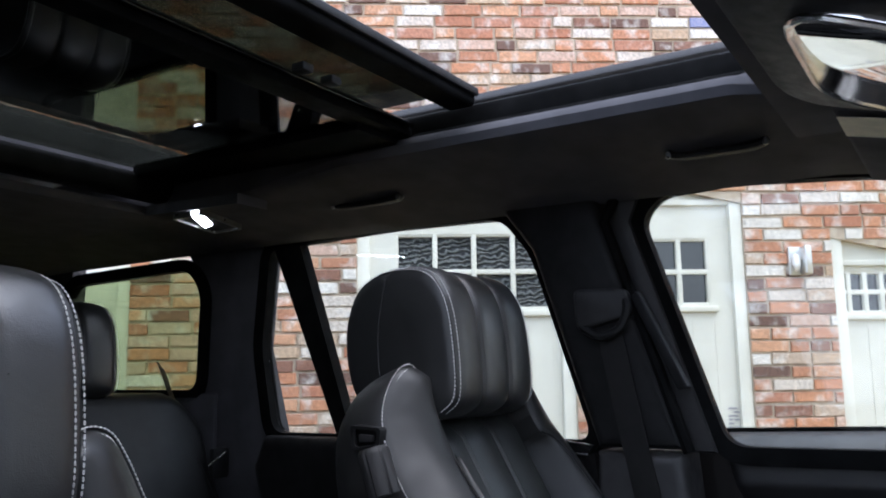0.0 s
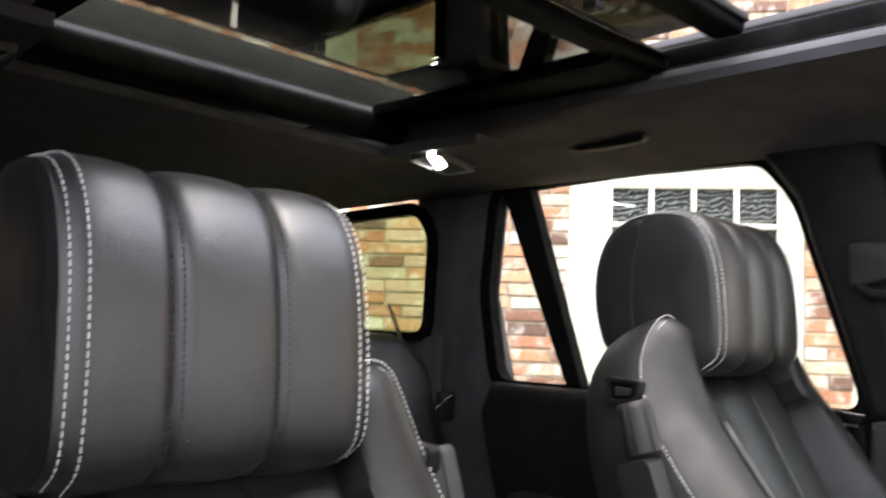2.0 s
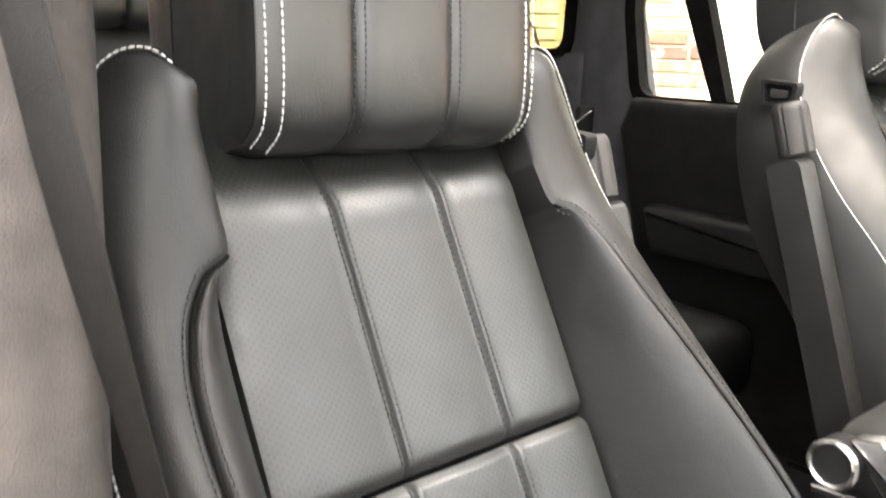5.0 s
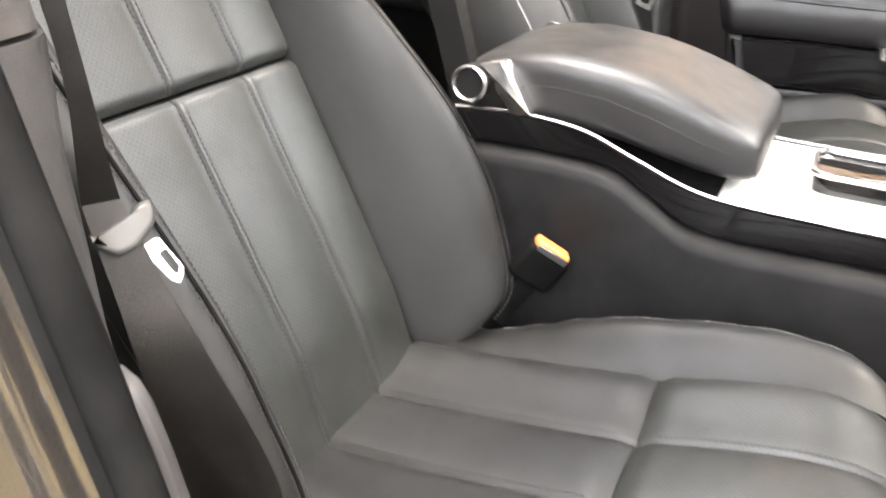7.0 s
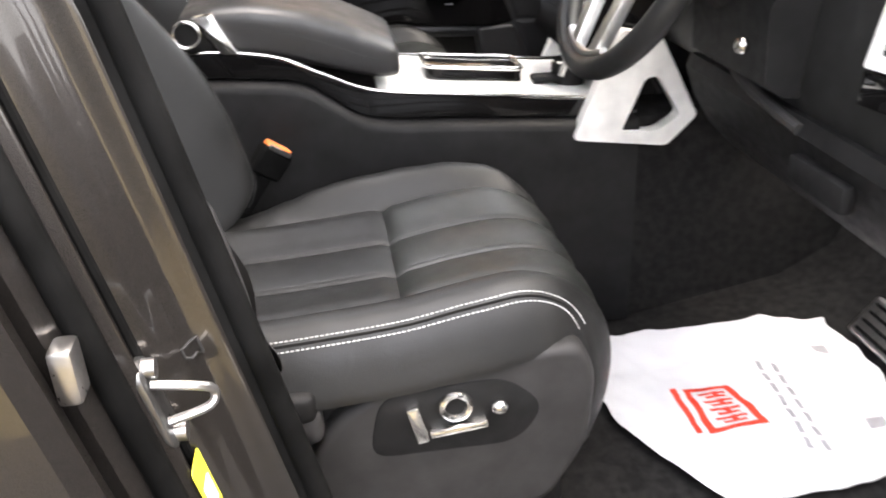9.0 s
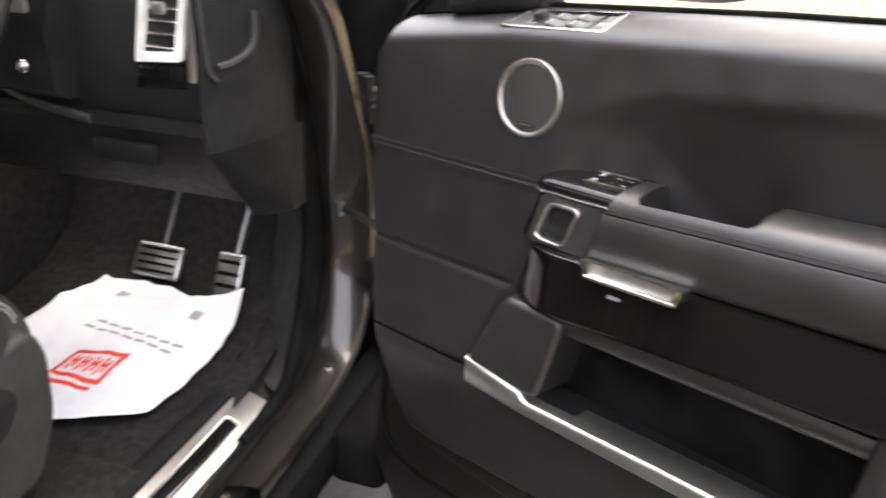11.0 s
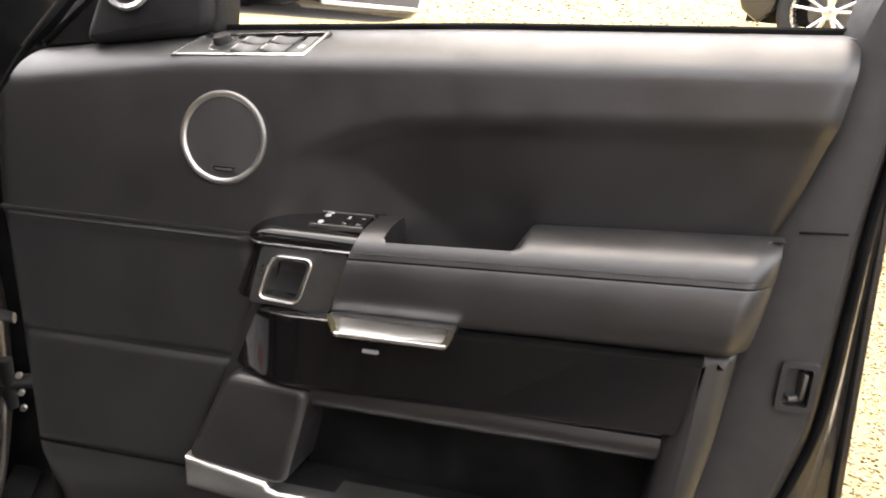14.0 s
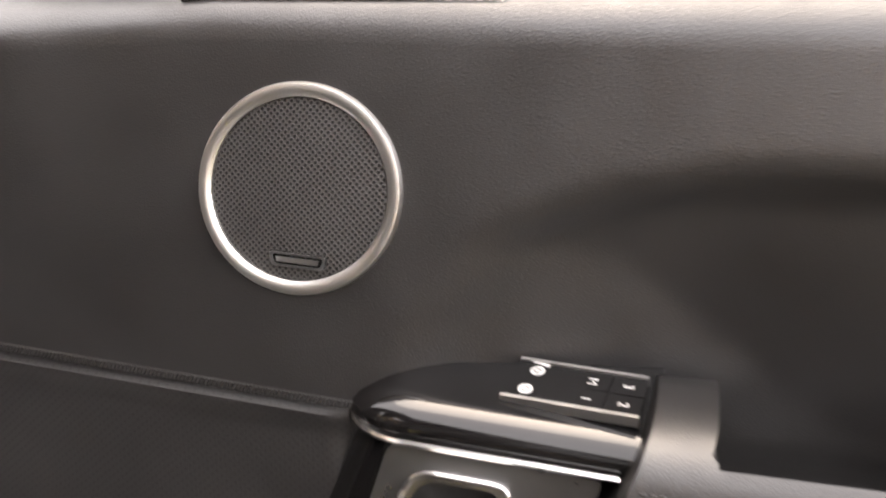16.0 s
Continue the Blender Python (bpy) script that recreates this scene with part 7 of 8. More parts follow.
    part("cheek", skin([[put(u, 0.957 - 0.0, n), put(u - 0.018, 0.896, n)] + [put(u - 0.016, 0.894, n - 0.006), put(u + 0.002, 0.959, n - 0.006)] for u, n in ((0.370, 0.050), (0.360, 0.048), (0.351, 0.041), (0.343, 0.030), (0.338, 0.012))]), PIANO, plate)
    # glossy band
    def band(s, v):
        wt = 0.889 + 0.010 * s
        wb = 0.803 - 0.006 * ss(0, 0.2, s) + 0.014 * s
        w = wb + (wt - wb) * v
        u = (0.322 + 0.042 * v) * (1 - s) + (0.818 + 0.015 * v) * s
        d = max(0, 0.415 - u)
        e = min(v, 1 - v) * 0.09
        r = min(1, max(0, 1 - e / 0.006))
        n = 0.067 - 0.006 * (1 - v) - 4.5 * d * d - 0.006 * (1 - math.sqrt(max(0, 1 - r * r)))
        return put(u, w, n)
    band_ob = part("trim_band", patch(band, span(0, 1, 60), span(0, 1, 24), put(0, 1, -0.035) - put(0, 1, 0)), PIANO, door, "glossy piano black trim band")
    part("mark", prism([(0.49, 0.857), (0.508, 0.857), (0.508, 0.861), (0.49, 0.861)], put, 0.062, 0.0662), INK_GREY, band_ob)
    tray_o = rounded([(0.453, 0.900), (0.592, 0.901), (0.584, 0.879), (0.463, 0.877)], 0.004, 3)
    tray_i = rounded([(0.461, 0.900), (0.585, 0.901), (0.579, 0.885), (0.468, 0.883)], 0.004, 3)
    tray = part("pull_tray", frame_plate(tray_o, tray_i, put, 0.055, 0.0835), CHROME, door, "bright metal door pull")
    part("tray_floor", skin([[put(u + k, w, n) for w, n in ((0.902, 0.058), (0.896, 0.064), (0.889, 0.073), (0.884, 0.0815), (0.882, 0.0835), (0.880, 0.08), (0.880, 0.05), (0.902, 0.05))] for u, k in ((0.462, 0), (0.50, 0), (0.54, 0), (0.583, 0))]), ALU, tray)
    part("lower_lip", tube([put(u, 0.8805 + 0.012 * (u - 0.46), 0.0835) for u in span(0.464, 0.583, 12)], 0.0022, 8), CHROME, tray)
    # pocket
    part("pocket_lip", skin([[put(u + (w - 0.79) * k, w, n) for w, n in ((0.800, -0.02), (0.800, 0.026), (0.797, 0.034), (0.789, 0.0375), (0.779, 0.036), (0.771, 0.030), (0.767, 0.020), (0.768, -0.02))]
                             for u, k in ((0.42, 0.17), (0.55, 0.17), (0.70, 0.17), (0.815, 0.2))]), DOOR_LEATHER, door, "rolled leather lip over the door pocket")
    part("pocket_cheek", prism(rounded([(0.326, 0.804), (0.428, 0.798), (0.404, 0.672), (0.276, 0.688)], 0.018, 5), put, -0.03, 0.054, 0.010, 4), DOOR_LEATHER, door, smooth=False)
    part("pocket_end", prism(rounded([(0.820, 0.904), (0.866, 0.904), (0.858, 0.80), (0.835, 0.65), (0.797, 0.655), (0.808, 0.80)], 0.012), put, -0.03, 0.052, 0.018, 5), DOOR_LEATHER, door)
    part("pocket_floor", prism([(0.38, 0.668), (0.82, 0.655), (0.82, 0.645), (0.38, 0.65)], put, -0.04, 0.03), PLASTIC, door)
    # near-black sheet added to darken the inside of the pocket
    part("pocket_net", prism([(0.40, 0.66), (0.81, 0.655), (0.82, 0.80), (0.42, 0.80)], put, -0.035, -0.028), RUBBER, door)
    strip = [(0.276, 0.692), (0.33, 0.684), (0.381, 0.677), (0.386, 0.669), (0.396, 0.666), (0.60, 0.665), (0.829, 0.661), (0.824, 0.637), (0.60, 0.641), (0.389, 0.645), (0.33, 0.649), (0.280, 0.653)]
    part("trim_strip", prism(strip, put, 0.0, 0.056, 0.006, 3), ALU, door, "brushed aluminium strip under the pocket")
    # loudspeaker
    cu_, cw_, sn = 0.2985, 1.067, panel_n(0.2985, 1.067)

    def ring_at(r, n, k=64):
        return [put(cu_ + r * math.cos(i * math.tau / k), cw_ + r * math.sin(i * math.tau / k), n) for i in range(k)]
    part_ring = part("speaker_ring", skin([ring_at(0.0520, sn - 0.004), ring_at(0.0518, sn + 0.001), ring_at(0.0508, sn + 0.0028), ring_at(0.0490, sn + 0.0034), ring_at(0.0466, sn + 0.0028), ring_at(0.0448, sn + 0.0014), ring_at(0.0445, sn - 0.004)], caps=False), ALU, door, "round satin chrome speaker ring")
    bm = bmesh.new()
    lay = bm.loops.layers.uv.new("UVMap")
    prev = None
    uvs = {}
    for r in (0.001, 0.012, 0.024, 0.036, 0.0452):
        ring = []
        for i in range(48):
            a = i * math.tau / 48
            v = bm.verts.new(put(cu_ + r * math.cos(a), cw_ + r * math.sin(a), sn + 0.0018 - 0.9 * r * r))
            uvs[v] = (r * math.cos(a), r * math.sin(a))
            ring.append(v)
        if prev:
            for i in range(48):
                bm.faces.new((prev[i], ring[i], ring[(i + 1) % 48], prev[(i + 1) % 48]))
        else:
            bm.faces.new(ring)
        prev = ring
    for fc in bm.faces:
        for l in fc.loops:
            l[lay].uv = uvs[l.vert]
    bmesh.ops.recalc_face_normals(bm, faces=bm.faces)
    part("grille", bm, GRILLE, part_ring, "fine perforated black grille")
    bo = rounded([(0.2865, 1.0365), (0.3165, 1.0365), (0.3150, 1.0295), (0.2885, 1.0295)], 0.002, 3)
    bi = rounded([(0.2880, 1.0355), (0.3150, 1.0355), (0.3135, 1.0305), (0.2900, 1.0305)], 0.002, 3)
    badge = part("badge", prism(bo, put, sn - 0.002, sn + 0.0022), PIANO, part_ring, "small black badge")
    part("mark", frame_plate(bo, bi, put, sn, sn + 0.0028), DARK_METAL, part_ring)
    part("mark", prism([(0.2905, 1.0342), (0.3125, 1.0342), (0.3120, 1.0318), (0.2910, 1.0318)], put, sn, sn + 0.0027), STEEL, part_ring)
    # window switches on the sill
    if driver:
        q0 = quad([(0.228, 1.153, 0.0200), (0.385, 1.160, 0.0190), (0.402, 1.186, -0.0110), (0.252, 1.176, -0.0100)])

        def q1(a, b, h):
            return q0(a, b, h - 0.0036)
        pack = part("switch_pack", prism([(0, 0), (1, 0), (1, 1), (0, 1)], q1, -0.012, 0.002), PIANO, door, "switch pack framed in satin chrome")
        part("bezel", frame_plate([(0, 0), (1, 0), (1, 1), (0, 1)], [(0.012, 0.085), (0.975, 0.085), (0.975, 0.96), (0.012, 0.96)], q1, -0.012, 0.0042), CHROME, pack, "satin chrome bezel")
        for a in (0.42, 0.64):
            part("well", prism([(a - 0.01, 0.12), (a + 0.20, 0.12), (a + 0.20, 0.93), (a - 0.01, 0.93)], q1, 0.0, 0.0024), RUBBER, pack)
            for b0, b1 in ((0.14, 0.47), (0.50, 0.80)):
                rows = [[q1(a + 0.19 * k, b0, h * 0.8), q1(a + 0.19 * k, b0 + 0.03, h), q1(a + 0.19 * k, b1 - 0.03, h), q1(a + 0.19 * k, b1, h * 0.8), q1(a + 0.19 * k, b1, 0.0), q1(a + 0.19 * k, b0, 0.0)]
                        for k, h in ((0, 0.0062), (0.10, 0.0072), (0.25, 0.0058), (0.5, 0.0040), (0.8, 0.0042), (1, 0.0050))]
                part("rocker", skin(rows), ROCKER, pack, "grey hollowed window rocker")
                part("mark", prism([(a + 0.005, b0 + 0.05), (a + 0.014, b0 + 0.05), (a + 0.014, b1 - 0.08), (a + 0.005, b1 - 0.08)], q1, 0.004, 0.0074), STEEL, pack)
        part("lock_button", prism([(0.87, 0.13), (0.955, 0.13), (0.955, 0.80), (0.87, 0.80)], q1, 0.0, 0.0042, 0.001), ROCKER, pack)
        part("mark", prism([(0.89, 0.30), (0.93, 0.30), (0.93, 0.42), (0.89, 0.42)], q1, 0.0, 0.0046), THREAD, pack)
        kc = q1(0.27, 0.55, 0)
        e1, e2, e3 = (q1(1, 0.5, 0) - q1(0, 0.5, 0)).normalized(), (q1(0.5, 1, 0) - q1(0.5, 0, 0)).normalized(), (q1(0, 0, 1) - q1(0, 0, 0)).normalized()

        def kn(r, h):
            return [kc + e1 * r * math.cos(i * math.tau / 20) + e2 * r * math.sin(i * math.tau / 20) + e3 * h for i in range(20)]
        part("mirror_knob", skin([kn(0.0125, 0), kn(0.0125, 0.003), kn(0.0085, 0.005), kn(0.008, 0.0125), kn(0.0065, 0.0142)]), PLASTIC_GREY, pack, "round mirror adjusting knob")
        part("knob_ring", skin([kn(0.0145, 0), kn(0.0145, 0.0038), kn(0.0125, 0.0038), kn(0.0125, 0)], caps=False), CHROME, pack)
        part("mark", prism([(0.10, 0.52), (0.13, 0.52), (0.13, 0.62), (0.10, 0.62)], q1, 0, 0.0024), THREAD, pack)
    # mirror sail with its tweeter
    sail = part("mirror_sail", prism(rounded([(0.022, 1.150), (0.262, 1.176), (0.262, 1.26), (0.25, 1.34), (0.19, 1.34)], 0.008), put, -0.07, -0.022, 0.008), PLASTIC, door, "black plastic corner cover")
    part("tweeter_pod", prism(rounded([(0.10, 1.158), (0.258, 1.176), (0.254, 1.27), (0.14, 1.27)], 0.02), put, -0.03, 0.0, 0.010, 3), PLASTIC, sail)

    def tw(r, n):
        return [put(0.160 + r * math.cos(i * math.tau / 32), 1.231 + r * math.sin(i * math.tau / 32), n) for i in range(32)]
    part("tweeter_ring", skin([tw(0.034, -0.002), tw(0.034, 0.004), tw(0.031, 0.007), tw(0.026, 0.005), tw(0.0255, -0.002)], caps=False), CHROME, sail, "satin chrome tweeter ring")
    part("tweeter_grille", skin([tw(0.0257, -0.002), tw(0.0257, 0.003), tw(0.012, 0.007), tw(0.003, 0.008)]), PLASTIC_GREY, sail)


driver_door = thing("car_door", open_door(0, 0.36, -0.1), "open driver's door of a bronze-grey SUV, black leather inside", "car door")
build_door(driver_door, open_door, True)
rear_in = [(1.60, 1.058), (1.40, 0.996), (1.28, 0.956), (1.235, 0.942), (1.202, 0.932), (1.107, 0.920), (1.001, 0.895), (0.889, 0.876), (0.76, 0.853), (0.641, 0.832), (0.58, 0.80), (0.535, 0.776)]
rear_mid = [(1.60, 1.112), (1.40, 1.050), (1.27, 1.008), (1.215, 0.988), (1.182, 0.976), (1.10, 0.969), (1.024, 0.962), (0.91, 0.959), (0.809, 0.955), (0.723, 0.935), (0.65, 0.908), (0.598, 0.882)]
# plastic trim along the latch edge
part("edge_trim", skin([[open_door(u - 0.02, w, -0.03 - 0.035 * (w > 1.21)) for (w, u) in rear_in], [open_door(u - 0.006, w, -0.012) for (w, u) in rear_in], [open_door(u + 0.006, w, -0.007) for (w, u) in rear_in],
     [open_door(a[1] * 0.5 + b[1] * 0.5, a[0] * 0.5 + b[0] * 0.5, -0.009) for a, b in zip(rear_in, rear_mid)],
     [open_door(u - 0.006, w, -0.018) for (w, u) in rear_mid], [open_door(u, w, -0.028) for (w, u) in rear_mid], [open_door(u, w, -0.05) for (w, u) in rear_mid]], closed=False, caps=False), PLASTIC_GREY, driver_door, "grey plastic trim along the latch edge")
part("trim_joint", tube([open_door(0.905, 1.018, -0.0055), open_door(0.925, 1.019, -0.0065), open_door(0.950, 1.020, -0.008)], 0.0012, 6), RUBBER, driver_door)
part("edge_seal", tube(curve_through([open_door(u + 0.012, w, -0.036) for (w, u) in rear_mid[1:]] + [open_door(0.80, 0.47, -0.036), open_door(0.6, 0.40, -0.036), open_door(0.3, 0.385, -0.036), open_door(0.07, 0.41, -0.036), open_door(0.03, 0.6, -0.036), open_door(0.004, 0.9, -0.036), open_door(-0.046, 1.06, -0.036), open_door(-0.025, 1.125, -0.038), open_door(0.03, 1.19, -0.042), open_door(0.10, 1.26, -0.045)], 90), 0.005, 8), RUBBER, driver_door, "black rubber door seal")
S0 = [(0.982, 1.185), (0.969, 1.10), (0.964, 1.024), (0.960, 0.90), (0.957, 0.80), (0.938, 0.71), (0.888, 0.59), (0.80, 0.40), (0.5, 0.34), (0.1, 0.32), (0.03, 0.40), (0.012, 0.8), (0.0, 1.05), (0.01, 1.115)]
S1 = [(1.000, 1.185), (0.986, 1.10), (0.982, 1.024), (0.980, 0.90), (0.978, 0.80), (0.968, 0.70), (0.94, 0.57), (0.88, 0.37), (0.5, 0.315), (0.08, 0.295), (0.02, 0.37), (0.006, 0.8), (-0.006, 1.05), (0.004, 1.12)]
S2 = [(1.035, 1.185), (1.016, 1.10), (1.010, 1.06), (1.014, 0.93), (1.019, 0.82), (1.024, 0.71), (1.033, 0.58), (1.02, 0.35), (0.5, 0.29), (0.07, 0.27), (0.01, 0.34), (0.0, 0.8), (-0.012, 1.05), (-0.002, 1.11)]
part("shell", skin([[open_door(u * 0.8 + 0.1, w * 0.8 + 0.16, -0.034) for u, w in S0], [open_door(u, w, -0.036) for u, w in S0], [open_door(u, w, -0.045) for u, w in S1], [open_door(u * 0.55 + a * 0.45, w * 0.55 + b * 0.45, -0.10) for (u, w), (a, b) in zip(S1, S2)],
     [open_door(u, w, -0.115) for u, w in S2], [open_door(u, w, -0.122) for u, w in S2], [open_door(u * 0.98, w * 0.98 + 0.016, -0.15) for u, w in S2]]), PAINT, driver_door, "bronze-grey painted door shell")
for poly in ([(0.09, 0.455), (0.36, 0.44), (0.36, 0.475), (0.10, 0.478)], [(0.40, 0.438), (0.72, 0.445), (0.74, 0.50), (0.41, 0.475)]):
    part("embossing", prism(rounded(poly, 0.012), open_door, -0.05, -0.028, 0.005), PAINT, driver_door)
part("outer_seal", tube([open_door(u - 0.012, w, -0.108) for u, w in S2[:8]], 0.004, 8), RUBBER, driver_door)
# latch
lat = [(0.914, 0.885), (0.951, 0.885), (0.951, 0.832), (0.914, 0.832)]
lin = [(0.920, 0.879), (0.945, 0.879), (0.945, 0.838), (0.920, 0.838)]
latch = part("latch", frame_plate(rounded(lat, 0.006), rounded(lin, 0.004), open_door, -0.03, -0.003), PLASTIC_GREY, driver_door, "latch opening in the door edge")
part("latch_well", prism(lin, open_door, -0.03, -0.016), RUBBER, latch)
part("latch_hook", join(box((0, 0, 0), (0.006, 0.012, 0.03), 0.002, 2, Matrix.Translation(open_door(0.937, 0.860, -0.010))), box((0, 0, 0), (0.014, 0.01, 0.006), 0.002, 2, Matrix.Translation(open_door(0.930, 0.846, -0.010)))), DARK_METAL, latch, "steel latch hook")


def bolt(at, r):
    ax = DN
    e = ax.cross(V3(0, 0, 1)).normalized()
    f = ax.cross(e)

    def rg(k, h):
        return [at + (e * math.cos(i * math.tau / 12) + f * math.sin(i * math.tau / 12)) * k + ax * h for i in range(12)]
    return skin([rg(r, -0.01), rg(r, 0.002), rg(r * 0.7, 0.004), rg(r * 0.65, 0.009), rg(r * 0.35, 0.009), rg(r * 0.3, 0.005)])


part("bolt", bolt(open_door(0.935, 0.659, -0.036), 0.009), STEEL, driver_door, "steel bolt")
# window frame
for nm, poly, d0, d1, m_ in (("window_frame", [(0.968, 1.09), (1.008, 1.09), (1.020, 1.14), (1.035, 1.185), (1.158, 1.62), (1.105, 1.62), (0.980, 1.19)], -0.13, -0.046, PAINT),
                             ("window_frame", [(0.43, 1.58), (1.10, 1.58), (1.15, 1.63), (0.42, 1.63)], -0.12, -0.04, PAINT),
                             ("window_frame", [(-0.03, 1.15), (0.03, 1.15), (0.47, 1.58), (0.42, 1.63)], -0.12, -0.05, PAINT)):
    part(nm, prism(poly, open_door, d0, d1, 0.006), m_, driver_door)
part("frame_seal", tube([open_door(0.985 + 0.12 * k, 1.18 + 0.42 * k, -0.068) for k in span(0, 1, 12)], 0.008, 8), RUBBER, driver_door)
part("frame_seal", tube([open_door(0.005 + 0.44 * k, 1.16 + 0.43 * k, -0.045) for k in span(0, 1, 12)], 0.009, 8), RUBBER, driver_door)
# door mirror outside the window
MIR = [(0.12, -0.13), (0.24, -0.135), (0.285, -0.150), (0.305, -0.180), (0.405, -0.345), (0.400, -0.375), (0.34, -0.40), (0.20, -0.36), (0.10, -0.27), (0.08, -0.18)]


def mirror_ring(w, k):
    pts = rounded(MIR, 0.02, 3)
    return [open_door(0.25 + (u - 0.25) * k + 0.02 * (1 - k), w, -0.26 + (n + 0.26) * k) for u, n in pts]


mirror = part("door_mirror", skin([mirror_ring(w, k) for w, k in ((1.203, 0.45), (1.206, 0.70), (1.213, 0.88), (1.226, 0.97), (1.25, 1.0), (1.32, 1.0), (1.36, 0.95), (1.378, 0.82), (1.384, 0.5))]), CAR_BLACK, driver_door, "glossy black door mirror housing")


def on_mirror(a, w, d):
    return open_door(0.305 + 0.10 * a + d * 0.86, w, -0.180 - 0.165 * a + d * 0.5)


_mo = rounded([(0.03, 1.224), (0.97, 1.224), (0.97, 1.362), (0.03, 1.362)], 0.03, 4)
part("mirror_glass", prism(_mo, on_mirror, -0.004, 0.004), MIRROR, mirror, "mirror glass")
part("mirror_rim", tube([on_mirror(a, w, 0.005) for a, w in _mo], 0.003, 8, closed=True), CHROME, mirror, "bright rim")
part("mirror_arm", tube([open_door(0.15, 1.215, -0.05), open_door(0.16, 1.222, -0.09), open_door(0.17, 1.238, -0.16)], 0.03, 12, (0.05, 0.016)), PLASTIC, mirror)
# hinges and check strap
for c in (V3(0.945, 0.985, 0.96), V3(0.945, 0.985, 0.60)):
    hinge = part("hinge", box(c, (0.08, 0.035, 0.012), 0.004), PLASTIC, driver_door, "black door hinge")
    part("pin", tube([c + V3(0, -0.008, -0.04), c + V3(0, -0.008, 0.045)], 0.010, 10), PLASTIC, hinge)
    part("leaf", box(c + V3(-0.02, 0.012, 0.02), (0.02, 0.02, 0.05), 0.003), PLASTIC, hinge)
    for dz in (-0.028, 0.0, 0.03):
        part("bolt", tube([c + V3(0.024, -0.036, dz), c + V3(0.024, -0.030, dz)], 0.005, 8), STEEL, hinge)
strap = part("check_strap", tube([V3(0.888, 0.962, 0.752), V3(0.99, 0.905, 0.752)], 0.006, 8, flat=(0.004, 0.009)), DARK_METAL, driver_door, "steel check strap")
part("pin", tube([V3(0.888, 0.958, 0.738), V3(0.888, 0.958, 0.766)], 0.010, 10), DARK_METAL, strap)

passenger_door = thing("car_door", shut_door(0, 0.45, 0), "shut passenger door, black leather with glossy trim band", "car door")
build_door(passenger_door, shut_door, False)


# ---- outside: parked cars, setts, bricks, gravel ----
def build_wheel(car, c, e1, e2, r=0.37, rim_r=0.27):
    """A wheel facing e2: tyre, rim ring, five double spokes, hub, brake disc."""
    up = V3(0, 0, 1)

    def rg(rad, d, n=36):
        return [c + (e1 * math.cos(i * math.tau / n) + up * math.sin(i * math.tau / n)) * rad + e2 * d for i in range(n)]
    wheel = part("wheel", skin([rg(rim_r - 0.01, -0.20), rg(r - 0.03, -0.21), rg(r, -0.18), rg(r, -0.03), rg(r - 0.03, 0.0), rg(rim_r + 0.03, 0.005), rg(rim_r, -0.01), rg(rim_r - 0.01, -0.02)], caps=False), TYRE, car, "black tyre on a silver wheel")
    part("rim", skin([rg(rim_r + 0.004, -0.012), rg(rim_r + 0.002, 0.0), rg(rim_r - 0.018, 0.0), rg(rim_r - 0.026, -0.03), rg(rim_r - 0.03, -0.17)], caps=False), WHEEL, wheel, "silver rim")
    part("brake_disc", skin([rg(0.17, -0.12), rg(0.17, -0.11), rg(0.06, -0.11)], caps=True), DARK_METAL, wheel)
    part("hub", skin([rg(0.055, -0.06), rg(0.055, -0.02), rg(0.03, -0.012)]), WHEEL, wheel)
    for k in range(5):
        for o in (-0.16, 0.16):
            a, b = k * math.tau / 5 + 0.3 + o * 0.6, k * math.tau / 5 + 0.3 + o * 1.25
            p0 = c + (e1 * math.cos(a) + up * math.sin(a)) * 0.04 + e2 * -0.028
            p1 = c + (e1 * math.cos(b) + up * math.sin(b)) * (rim_r - 0.012) + e2 * -0.014
            part("spoke", tube([p0, p0.lerp(p1, 0.5) + e2 * 0.006, p1], 0.014, 6, (0.022, 0.014)), WHEEL, wheel)
    return wheel


